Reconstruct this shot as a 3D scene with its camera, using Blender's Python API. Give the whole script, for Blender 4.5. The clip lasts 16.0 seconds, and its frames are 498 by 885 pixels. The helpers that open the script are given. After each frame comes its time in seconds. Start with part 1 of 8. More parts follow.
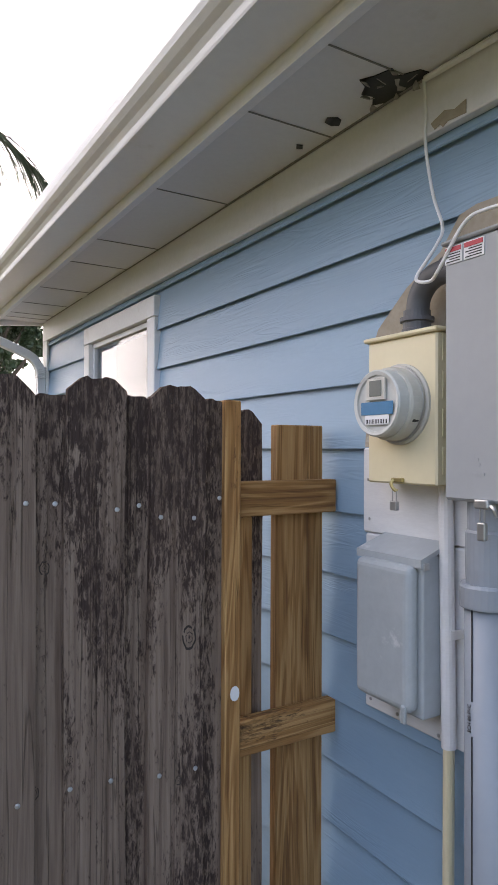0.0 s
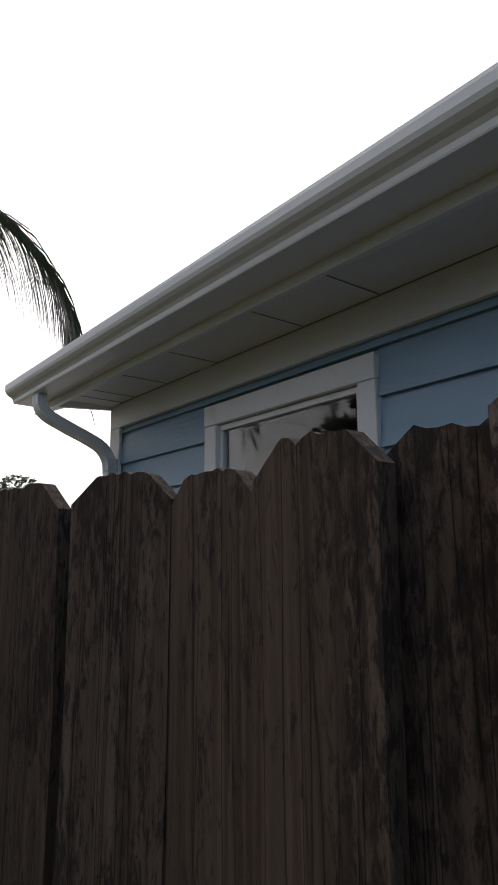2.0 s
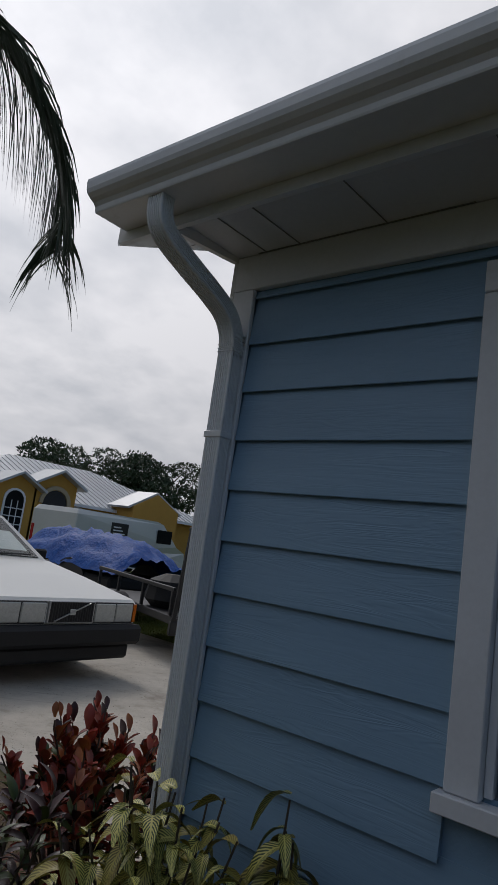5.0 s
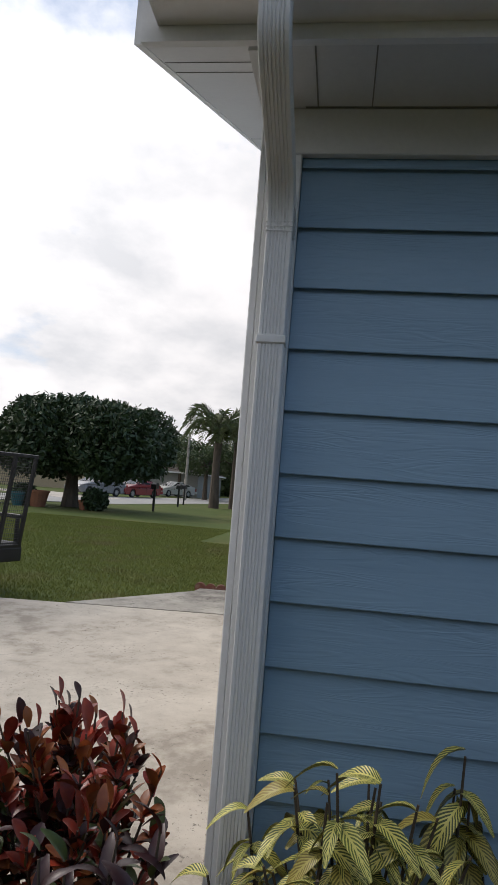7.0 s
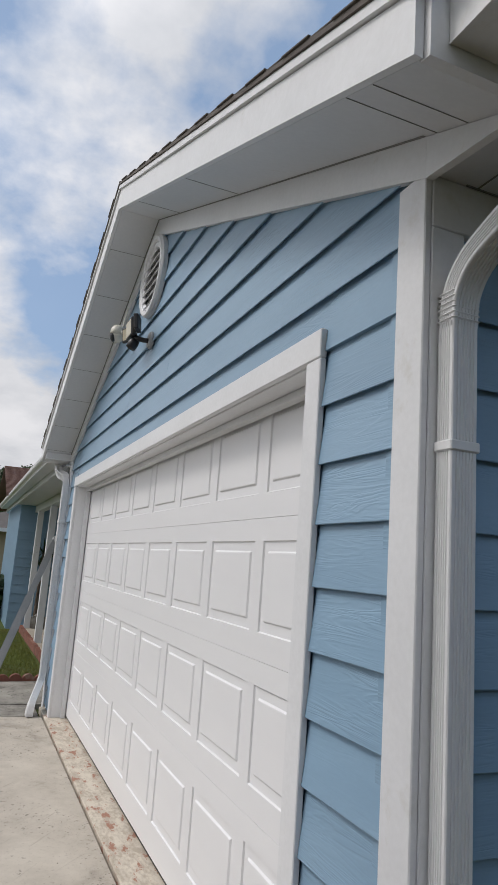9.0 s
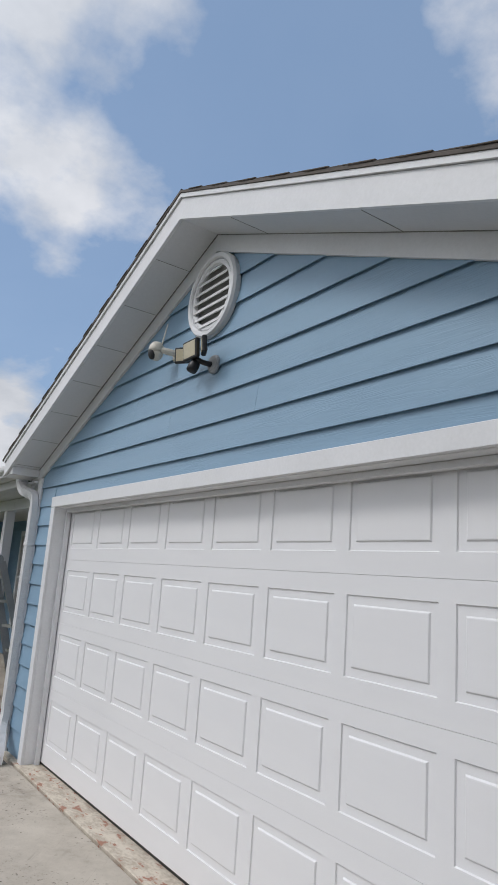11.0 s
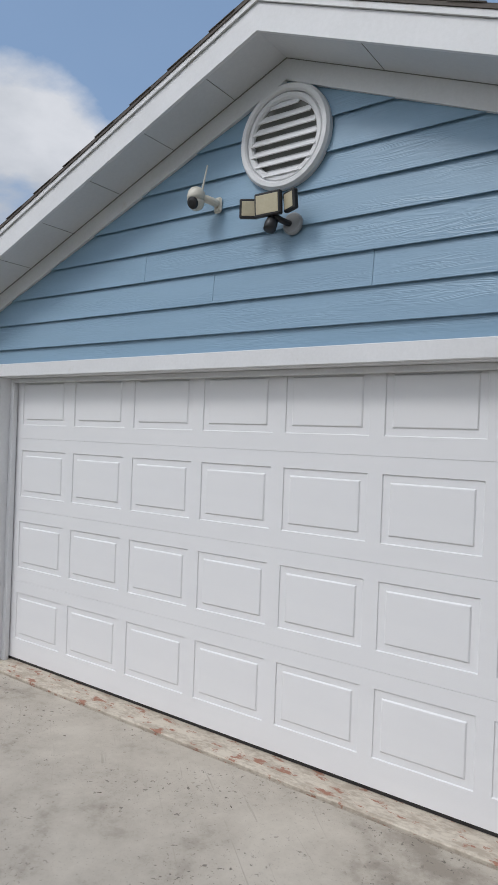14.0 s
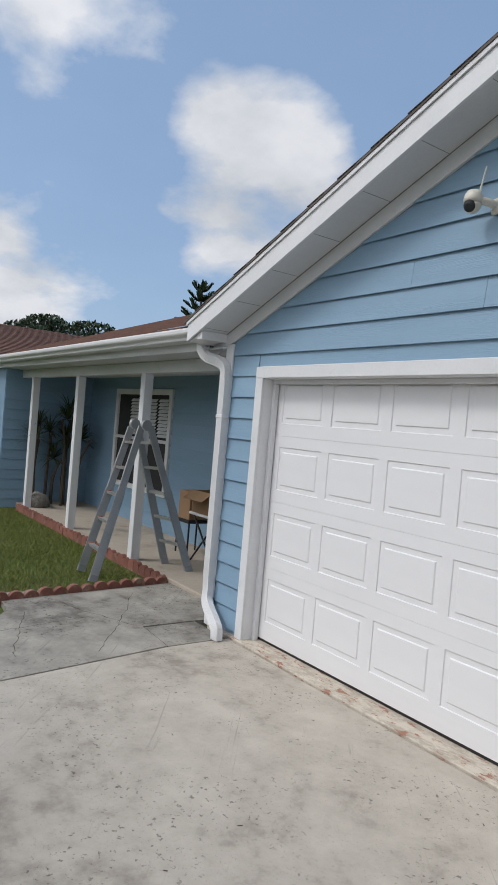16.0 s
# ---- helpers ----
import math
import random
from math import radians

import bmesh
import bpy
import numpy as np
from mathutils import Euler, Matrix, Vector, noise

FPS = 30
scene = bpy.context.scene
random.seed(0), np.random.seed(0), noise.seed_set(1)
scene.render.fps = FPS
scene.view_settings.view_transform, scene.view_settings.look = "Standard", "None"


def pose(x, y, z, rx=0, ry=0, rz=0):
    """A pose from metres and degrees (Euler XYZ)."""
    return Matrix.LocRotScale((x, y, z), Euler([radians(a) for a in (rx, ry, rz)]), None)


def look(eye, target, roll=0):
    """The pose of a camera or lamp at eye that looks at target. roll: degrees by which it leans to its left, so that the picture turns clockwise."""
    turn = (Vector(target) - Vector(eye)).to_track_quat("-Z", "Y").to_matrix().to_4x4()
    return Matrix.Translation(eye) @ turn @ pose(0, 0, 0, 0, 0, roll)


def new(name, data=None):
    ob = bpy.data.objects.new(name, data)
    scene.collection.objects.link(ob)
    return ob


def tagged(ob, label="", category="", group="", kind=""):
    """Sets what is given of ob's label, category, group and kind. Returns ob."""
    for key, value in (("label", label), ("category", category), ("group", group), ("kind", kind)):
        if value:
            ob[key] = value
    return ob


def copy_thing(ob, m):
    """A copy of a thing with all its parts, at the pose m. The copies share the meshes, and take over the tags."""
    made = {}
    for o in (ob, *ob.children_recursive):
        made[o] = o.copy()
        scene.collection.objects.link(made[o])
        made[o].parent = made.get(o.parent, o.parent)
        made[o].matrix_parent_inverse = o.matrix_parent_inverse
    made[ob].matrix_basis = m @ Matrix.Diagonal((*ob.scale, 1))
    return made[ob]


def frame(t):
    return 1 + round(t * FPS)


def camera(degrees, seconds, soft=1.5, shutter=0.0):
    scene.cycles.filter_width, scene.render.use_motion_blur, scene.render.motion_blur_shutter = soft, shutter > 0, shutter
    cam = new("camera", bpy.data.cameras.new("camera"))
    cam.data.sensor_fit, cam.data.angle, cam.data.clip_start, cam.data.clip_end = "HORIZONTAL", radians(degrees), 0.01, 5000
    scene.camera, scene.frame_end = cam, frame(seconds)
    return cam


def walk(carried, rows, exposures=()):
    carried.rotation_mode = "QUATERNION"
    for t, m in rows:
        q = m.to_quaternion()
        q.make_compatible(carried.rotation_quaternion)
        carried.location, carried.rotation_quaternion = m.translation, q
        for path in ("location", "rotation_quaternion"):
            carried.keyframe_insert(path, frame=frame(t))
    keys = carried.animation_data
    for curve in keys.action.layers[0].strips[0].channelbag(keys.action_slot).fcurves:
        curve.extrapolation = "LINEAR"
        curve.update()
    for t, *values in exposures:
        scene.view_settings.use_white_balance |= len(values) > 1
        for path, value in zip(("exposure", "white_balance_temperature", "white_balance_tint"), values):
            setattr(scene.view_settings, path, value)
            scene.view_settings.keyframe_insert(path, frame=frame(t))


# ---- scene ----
cam = camera(41.3, 16.0, soft=0.7)
PATH = [
    (0, (-1.164, -4.653, 1.598), (-0.129, -2.942, 1.616), 0.2),
    (0.5, (-1.219, -4.429, 1.581), (-0.197, -2.711, 1.626), 1.6),
    (1, (-1.376, -4.025, 1.611), (-0.285, -2.363, 1.827), 1.6),
    (1.5, (-1.548, -3.688, 1.607), (-0.448, -2.056, 1.963), -1.0),
    (2, (-1.667, -3.384, 1.566), (-0.458, -1.833, 1.931), -0.4),
    (2.5, (-1.79, -3.114, 1.573), (-0.557, -1.591, 1.976), -0.2),
    (3, (-1.811, -2.737, 1.526), (-0.705, -1.13, 1.964), -2.4),
    (3.5, (-1.825, -2.45, 1.462), (-0.703, -0.832, 1.811), -3.4),
    (3.7, (-1.825, -2.31, 1.44), (-0.707, -0.683, 1.758), -2.6),
    (4, (-1.778, -2.172, 1.413), (-0.667, -0.531, 1.684), -1.3),
    (4.2, (-1.772, -2.078, 1.403), (-0.68, -0.433, 1.719), -0.8),
    (4.5, (-1.724, -1.925, 1.399), (-0.459, -0.412, 1.729), -0.1),
    (4.7, (-1.679, -1.81, 1.406), (-0.318, -0.383, 1.733), 3.7),
    (7, (-1.816, -0.257, 1.376), (0.161, 0.012, 1.514), 4.5),
    (7.5, (-1.706, 0.081, 1.404), (0.282, 0.025, 1.614), 2.3),
    (8, (-1.609, 0.448, 1.433), (0.358, 0.164, 1.659), 2.3),
    (8.5, (-1.445, 0.726, 1.421), (0.433, 0.126, 1.759), 6.3),
    (9, (-1.224, 0.931, 1.485), (0.595, 0.183, 1.852), 4.2),
    (9.5, (-1.078, 1.244, 1.509), (0.66, 0.314, 1.852), 3.3),
    (10, (-0.928, 1.497, 1.523), (0.765, 0.518, 1.943), 6.1),
    (12.5, (0.378, 2.592, 1.728), (1.782, 1.194, 1.998), 3.8),
    (13, (0.643, 2.772, 1.708), (1.957, 1.28, 1.926), 7.0),
    (13.5, (0.901, 2.811, 1.759), (2.168, 1.269, 1.895), 5.0),
    (14, (0.951, 2.924, 1.735), (2.108, 1.293, 1.724), 2.2),
    (14.5, (1.008, 3.062, 1.737), (2.369, 1.597, 1.726), 3.4),
    (15, (1.015, 3.063, 1.764), (2.551, 1.782, 1.751), 3.5),
    (15.5, (1.017, 3.064, 1.742), (2.609, 1.854, 1.695), 4.4),
    (16, (1.033, 3.133, 1.732), (2.663, 1.975, 1.682), 4.9),
]
# the picture darkens as bright sky fills it beside the fence, and settles at the garage front
EXPOSURE = [(0.0, 1.85, 7500, 22), (0.6, 1.84, 7500, 22), (0.8, 1.70, 7500, 22), (1.2, 1.4, 7400, 20), (1.6, 0.75, 7200, 18), (2.0, -0.02, 7000, 15), (3.0, -0.75, 6500, 14), (4.2, -0.85, 6500, 13), (4.7, -1.08, 6400, 13), (6.0, -0.55, 6600, 13),
            (7.4, -0.06, 6700, 13), (8.3, -0.20, 6600, 12), (10.0, -0.30, 6400, 12), (12.0, -0.40, 6200, 11), (15.0, -0.36, 6200, 11), (16.0, -0.26, 6300, 11)]
walk(cam, [(t, look(eye, target, roll)) for t, eye, target, roll in PATH], EXPOSURE)

# ---- exposure and light ----
SUN = Vector((0.25, 0.62, 0.74)).normalized()      # towards the hazy sun
world = bpy.data.worlds.new("world")
scene.world = world
world.use_nodes = True


def link(nt, a, b):
    nt.links.new(a, b)


def node(nt, kind, **inputs):
    n = nt.nodes.new(kind)
    for k, v in inputs.items():
        n.inputs[k.replace("_", " ")].default_value = v
    return n


CLOUDS = (((0.77, -0.53, 0.345), 0.982, 0.34), ((0.77, -0.20, 0.62), 0.962, 0.15), ((0.97, -0.19, 0.12), 0.982, 0.22), ((0.30, -0.70, 0.65), 0.935, 0.28), ((0.95, 0.16, 0.16), 0.95, 0.22))      # direction, reach, density


def build_sky():
    nt = world.node_tree
    nt.nodes.clear()
    out = nt.nodes.new("ShaderNodeOutputWorld")
    sky = nt.nodes.new("ShaderNodeTexSky")
    sky.sky_type = "NISHITA"
    sky.sun_disc = False
    sky.sun_elevation = math.asin(SUN.z)
    sky.sun_rotation = math.atan2(SUN.x, SUN.y)
    sky.air_density, sky.dust_density = 1.0, 1.6
    blue = node(nt, "ShaderNodeBackground", Strength=0.15)
    link(nt, sky.outputs[0], blue.inputs["Color"])
    co = nt.nodes.new("ShaderNodeTexCoord")
    sep = nt.nodes.new("ShaderNodeSeparateXYZ")
    link(nt, co.outputs["Generated"], sep.inputs[0])
    up = nt.nodes.new("ShaderNodeMath")
    up.operation = "MAXIMUM"
    link(nt, sep.outputs["Z"], up.inputs[0])
    up.inputs[1].default_value = 0.0
    lift = nt.nodes.new("ShaderNodeMath")
    lift.operation = "ADD"
    link(nt, up.outputs[0], lift.inputs[0])
    lift.inputs[1].default_value = 0.35
    flat = nt.nodes.new("ShaderNodeVectorMath")
    flat.operation = "DIVIDE"
    link(nt, co.outputs["Generated"], flat.inputs[0])
    link(nt, lift.outputs[0], flat.inputs[1])
    noi = node(nt, "ShaderNodeTexNoise", Scale=1.7, Detail=9.0, Roughness=0.52, Distortion=0.25)
    link(nt, flat.outputs[0], noi.inputs["Vector"])
    puff = node(nt, "ShaderNodeTexNoise", Scale=5.5, Detail=8.0, Roughness=0.55)
    link(nt, flat.outputs[0], puff.inputs["Vector"])
    shape = nt.nodes.new("ShaderNodeMix")
    shape.inputs["Factor"].default_value = 0.42
    link(nt, noi.outputs["Fac"], shape.inputs["A"])
    link(nt, puff.outputs["Fac"], shape.inputs["B"])
    # more cloud towards the street, thinner over the roof
    side = nt.nodes.new("ShaderNodeMath")
    side.operation = "MULTIPLY_ADD"
    link(nt, sep.outputs["Y"], side.inputs[0])
    side.inputs[1].default_value = 0.40
    link(nt, shape.outputs["Result"], side.inputs[2])
    # tall clouds over the roof
    for d, near, lift_ in CLOUDS:
        dd = nt.nodes.new("ShaderNodeVectorMath")
        dd.operation = "DOT_PRODUCT"
        link(nt, co.outputs["Generated"], dd.inputs[0])
        dd.inputs[1].default_value = Vector(d).normalized()
        mr = nt.nodes.new("ShaderNodeMapRange")
        mr.interpolation_type = "SMOOTHSTEP"
        mr.inputs["From Min"].default_value, mr.inputs["From Max"].default_value = near, 1.0
        mr.inputs["To Min"].default_value, mr.inputs["To Max"].default_value = 0.0, lift_
        link(nt, dd.outputs["Value"], mr.inputs["Value"])
        ad = nt.nodes.new("ShaderNodeMath")
        ad.operation = "ADD"
        link(nt, side.outputs[0], ad.inputs[0])
        link(nt, mr.outputs[0], ad.inputs[1])
        side = ad
    ramp = nt.nodes.new("ShaderNodeValToRGB")
    ramp.color_ramp.elements[0].position = 0.47
    ramp.color_ramp.elements[1].position = 0.60
    ramp.color_ramp.elements[0].color = (0.06, 0.06, 0.06, 1)
    link(nt, side.outputs[0], ramp.inputs["Fac"])
    # cloud tone: brighter towards the veiled sun, greyer bellies
    dot = nt.nodes.new("ShaderNodeVectorMath")
    dot.operation = "DOT_PRODUCT"
    link(nt, co.outputs["Generated"], dot.inputs[0])
    dot.inputs[1].default_value = SUN
    glow = nt.nodes.new("ShaderNodeMapRange")
    glow.inputs["From Min"].default_value, glow.inputs["From Max"].default_value = 0.0, 1.0
    glow.inputs["To Min"].default_value, glow.inputs["To Max"].default_value = 0.92, 2.15
    near_sun = nt.nodes.new("ShaderNodeMath")
    near_sun.operation = "POWER"
    near_sun.use_clamp = True
    near_sun.inputs[1].default_value = 4.0
    fore = nt.nodes.new("ShaderNodeMapRange")
    fore.inputs["From Min"].default_value, fore.inputs["From Max"].default_value = -0.2, 1.0
    link(nt, dot.outputs["Value"], fore.inputs["Value"])
    link(nt, fore.outputs[0], near_sun.inputs[0])
    link(nt, near_sun.outputs[0], glow.inputs["Value"])
    noi2 = node(nt, "ShaderNodeTexNoise", Scale=3.4, Detail=6.0, Roughness=0.55)
    link(nt, flat.outputs[0], noi2.inputs["Vector"])
    tone = nt.nodes.new("ShaderNodeValToRGB")
    tone.color_ramp.elements[0].position, tone.color_ramp.elements[1].position = 0.35, 0.62
    tone.color_ramp.elements[0].color = (0.70, 0.73, 0.77, 1)
    tone.color_ramp.elements[1].color = (0.97, 0.98, 1.0, 1)
    link(nt, noi2.outputs["Fac"], tone.inputs["Fac"])
    cloud = nt.nodes.new("ShaderNodeBackground")
    link(nt, tone.outputs["Color"], cloud.inputs["Color"])
    link(nt, glow.outputs[0], cloud.inputs["Strength"])
    # bright summer haze thins the blue
    haze = node(nt, "ShaderNodeBackground", Strength=0.84)
    haze.inputs["Color"].default_value = (0.42, 0.66, 1.0, 1)
    veil = node(nt, "ShaderNodeMixShader", Fac=0.5)
    link(nt, blue.outputs[0], veil.inputs[1])
    link(nt, haze.outputs[0], veil.inputs[2])
    mix = nt.nodes.new("ShaderNodeMixShader")
    link(nt, ramp.outputs["Color"], mix.inputs["Fac"])
    link(nt, veil.outputs[0], mix.inputs[1])
    link(nt, cloud.outputs[0], mix.inputs[2])
    link(nt, mix.outputs[0], out.inputs["Surface"])


build_sky()
sun_data = bpy.data.lights.new("sun", "SUN")
sun_data.energy, sun_data.angle, sun_data.color = 1.5, radians(14), (1.0, 0.96, 0.90)
sun = new("sun", sun_data)
sun.matrix_world = look(SUN * 60, (0, 0, 0))


# ---- materials ----
def material(name, col, col2=None, rough=0.6, metal=0.0, scale=8.0, stretch=(1, 1, 1), fine=80.0, bump=0.15,
             dist=0.002, spots=None, spot_scale=3.0, spot_edge=(0.55, 0.7), vary=0.0, spec=0.5, sharp=(0.35, 0.65)):
    """A surface with a broad tone, a fine grain, an optional spot colour and a tone that differs piece by piece."""
    m = bpy.data.materials.new(name)
    m.use_nodes = True
    nt = m.node_tree
    p = nt.nodes["Principled BSDF"]
    co = nt.nodes.new("ShaderNodeTexCoord")
    info = nt.nodes.new("ShaderNodeObjectInfo")
    shift = nt.nodes.new("ShaderNodeVectorMath")
    shift.operation = "MULTIPLY_ADD"
    link(nt, info.outputs["Random"], shift.inputs[0])
    shift.inputs[1].default_value = (37.0, 19.0, 53.0) if vary else (0, 0, 0)
    link(nt, co.outputs["Object"], shift.inputs[2])
    mp = node(nt, "ShaderNodeMapping", Scale=stretch)
    link(nt, shift.outputs[0], mp.inputs["Vector"])
    broad = node(nt, "ShaderNodeTexNoise", Scale=scale, Detail=5.0, Roughness=0.6)
    grain = node(nt, "ShaderNodeTexNoise", Scale=fine, Detail=3.0, Roughness=0.6)
    link(nt, mp.outputs[0], broad.inputs["Vector"])
    link(nt, mp.outputs[0], grain.inputs["Vector"])
    both = nt.nodes.new("ShaderNodeMath")
    both.operation = "MULTIPLY_ADD"
    link(nt, grain.outputs["Fac"], both.inputs[0])
    both.inputs[1].default_value = 0.4
    half = nt.nodes.new("ShaderNodeMath")
    half.operation = "MULTIPLY"
    half.inputs[1].default_value = 0.6
    link(nt, broad.outputs["Fac"], half.inputs[0])
    link(nt, half.outputs[0], both.inputs[2])
    ramp = nt.nodes.new("ShaderNodeValToRGB")
    ramp.color_ramp.elements[0].position, ramp.color_ramp.elements[1].position = sharp
    ramp.color_ramp.elements[0].color = (*(col2 or [c * 0.86 for c in col]), 1)
    ramp.color_ramp.elements[1].color = (*col, 1)
    link(nt, both.outputs[0], ramp.inputs["Fac"])
    last = ramp.outputs["Color"]
    if spots:
        sn = node(nt, "ShaderNodeTexNoise", Scale=spot_scale, Detail=7.0, Roughness=0.68)
        link(nt, mp.outputs[0], sn.inputs["Vector"])
        sr = nt.nodes.new("ShaderNodeValToRGB")
        sr.color_ramp.elements[0].position, sr.color_ramp.elements[1].position = spot_edge
        link(nt, sn.outputs["Fac"], sr.inputs["Fac"])
        mx = nt.nodes.new("ShaderNodeMix")
        mx.data_type = "RGBA"
        link(nt, sr.outputs["Color"], mx.inputs["Factor"])
        link(nt, last, mx.inputs["A"])
        mx.inputs["B"].default_value = (*spots, 1)
        last = mx.outputs["Result"]
    if vary:
        hsv = nt.nodes.new("ShaderNodeHueSaturation")
        mr = nt.nodes.new("ShaderNodeMapRange")
        mr.inputs["To Min"].default_value, mr.inputs["To Max"].default_value = 1 - vary, 1 + vary
        link(nt, info.outputs["Random"], mr.inputs["Value"])
        link(nt, mr.outputs[0], hsv.inputs["Value"])
        link(nt, last, hsv.inputs["Color"])
        last = hsv.outputs["Color"]
    link(nt, last, p.inputs["Base Color"])
    rr = nt.nodes.new("ShaderNodeMapRange")
    rr.inputs["To Min"].default_value, rr.inputs["To Max"].default_value = max(0.02, rough - 0.08), min(1, rough + 0.08)
    link(nt, both.outputs[0], rr.inputs["Value"])
    link(nt, rr.outputs[0], p.inputs["Roughness"])
    p.inputs["Metallic"].default_value = metal
    p.inputs["Specular IOR Level"].default_value = spec
    if bump:
        b = node(nt, "ShaderNodeBump", Strength=bump, Distance=dist)
        link(nt, both.outputs[0], b.inputs["Height"])
        link(nt, b.outputs[0], p.inputs["Normal"])
    return m


def glass(name, col=(0.9, 0.93, 0.95), rough=0.02, trans=1.0):
    m = bpy.data.materials.new(name)
    m.use_nodes = True
    p = m.node_tree.nodes["Principled BSDF"]
    p.inputs["Base Color"].default_value = (*col, 1)
    p.inputs["Roughness"].default_value = rough
    p.inputs["Transmission Weight"].default_value = trans
    p.inputs["IOR"].default_value = 1.5
    return m


def stepped(nt, value, lo, hi, a=0.0, b=1.0):
    """A smooth step from a to b as the value goes from lo to hi."""
    mr = nt.nodes.new("ShaderNodeMapRange")
    mr.interpolation_type = "SMOOTHSTEP"
    mr.inputs["From Min"].default_value, mr.inputs["From Max"].default_value = lo, hi
    mr.inputs["To Min"].default_value, mr.inputs["To Max"].default_value = a, b
    link(nt, value, mr.inputs["Value"])
    return mr.outputs[0]


def calc(nt, op, a, b):
    n = nt.nodes.new("ShaderNodeMath")
    n.operation = op
    for i, v in enumerate((a, b)):
        if isinstance(v, (int, float)):
            n.inputs[i].default_value = v
        else:
            link(nt, v, n.inputs[i])
    return n.outputs[0]


def tint(nt, fac, a, b):
    """Colour a turning to b by fac; a may be a socket."""
    mx = nt.nodes.new("ShaderNodeMix")
    mx.data_type = "RGBA"
    link(nt, fac, mx.inputs["Factor"])
    for key, v in (("A", a), ("B", b)):
        if isinstance(v, tuple):
            mx.inputs[key].default_value = (*v, 1)
        else:
            link(nt, v, mx.inputs[key])
    return mx.outputs["Result"]


def start(name, rough, spec=0.5):
    m = bpy.data.materials.new(name)
    m.use_nodes = True
    nt = m.node_tree
    p = nt.nodes["Principled BSDF"]
    p.inputs["Roughness"].default_value = rough
    p.inputs["Specular IOR Level"].default_value = spec
    co = nt.nodes.new("ShaderNodeTexCoord")
    info = nt.nodes.new("ShaderNodeObjectInfo")
    shift = nt.nodes.new("ShaderNodeVectorMath")
    shift.operation = "MULTIPLY_ADD"
    link(nt, info.outputs["Random"], shift.inputs[0])
    shift.inputs[1].default_value = (37.0, 19.0, 53.0)
    link(nt, co.outputs["Object"], shift.inputs[2])
    return m, nt, p, co, info, shift.outputs[0]


def spotty(nt, vec, stretch, detail=4.0, rough=0.6, warp=0.0):
    mp = node(nt, "ShaderNodeMapping", Scale=stretch)
    link(nt, vec, mp.inputs["Vector"])
    n = node(nt, "ShaderNodeTexNoise", Scale=1.0, Detail=detail, Roughness=rough, Distortion=warp)
    link(nt, mp.outputs[0], n.inputs["Vector"])
    return n.outputs["Fac"]


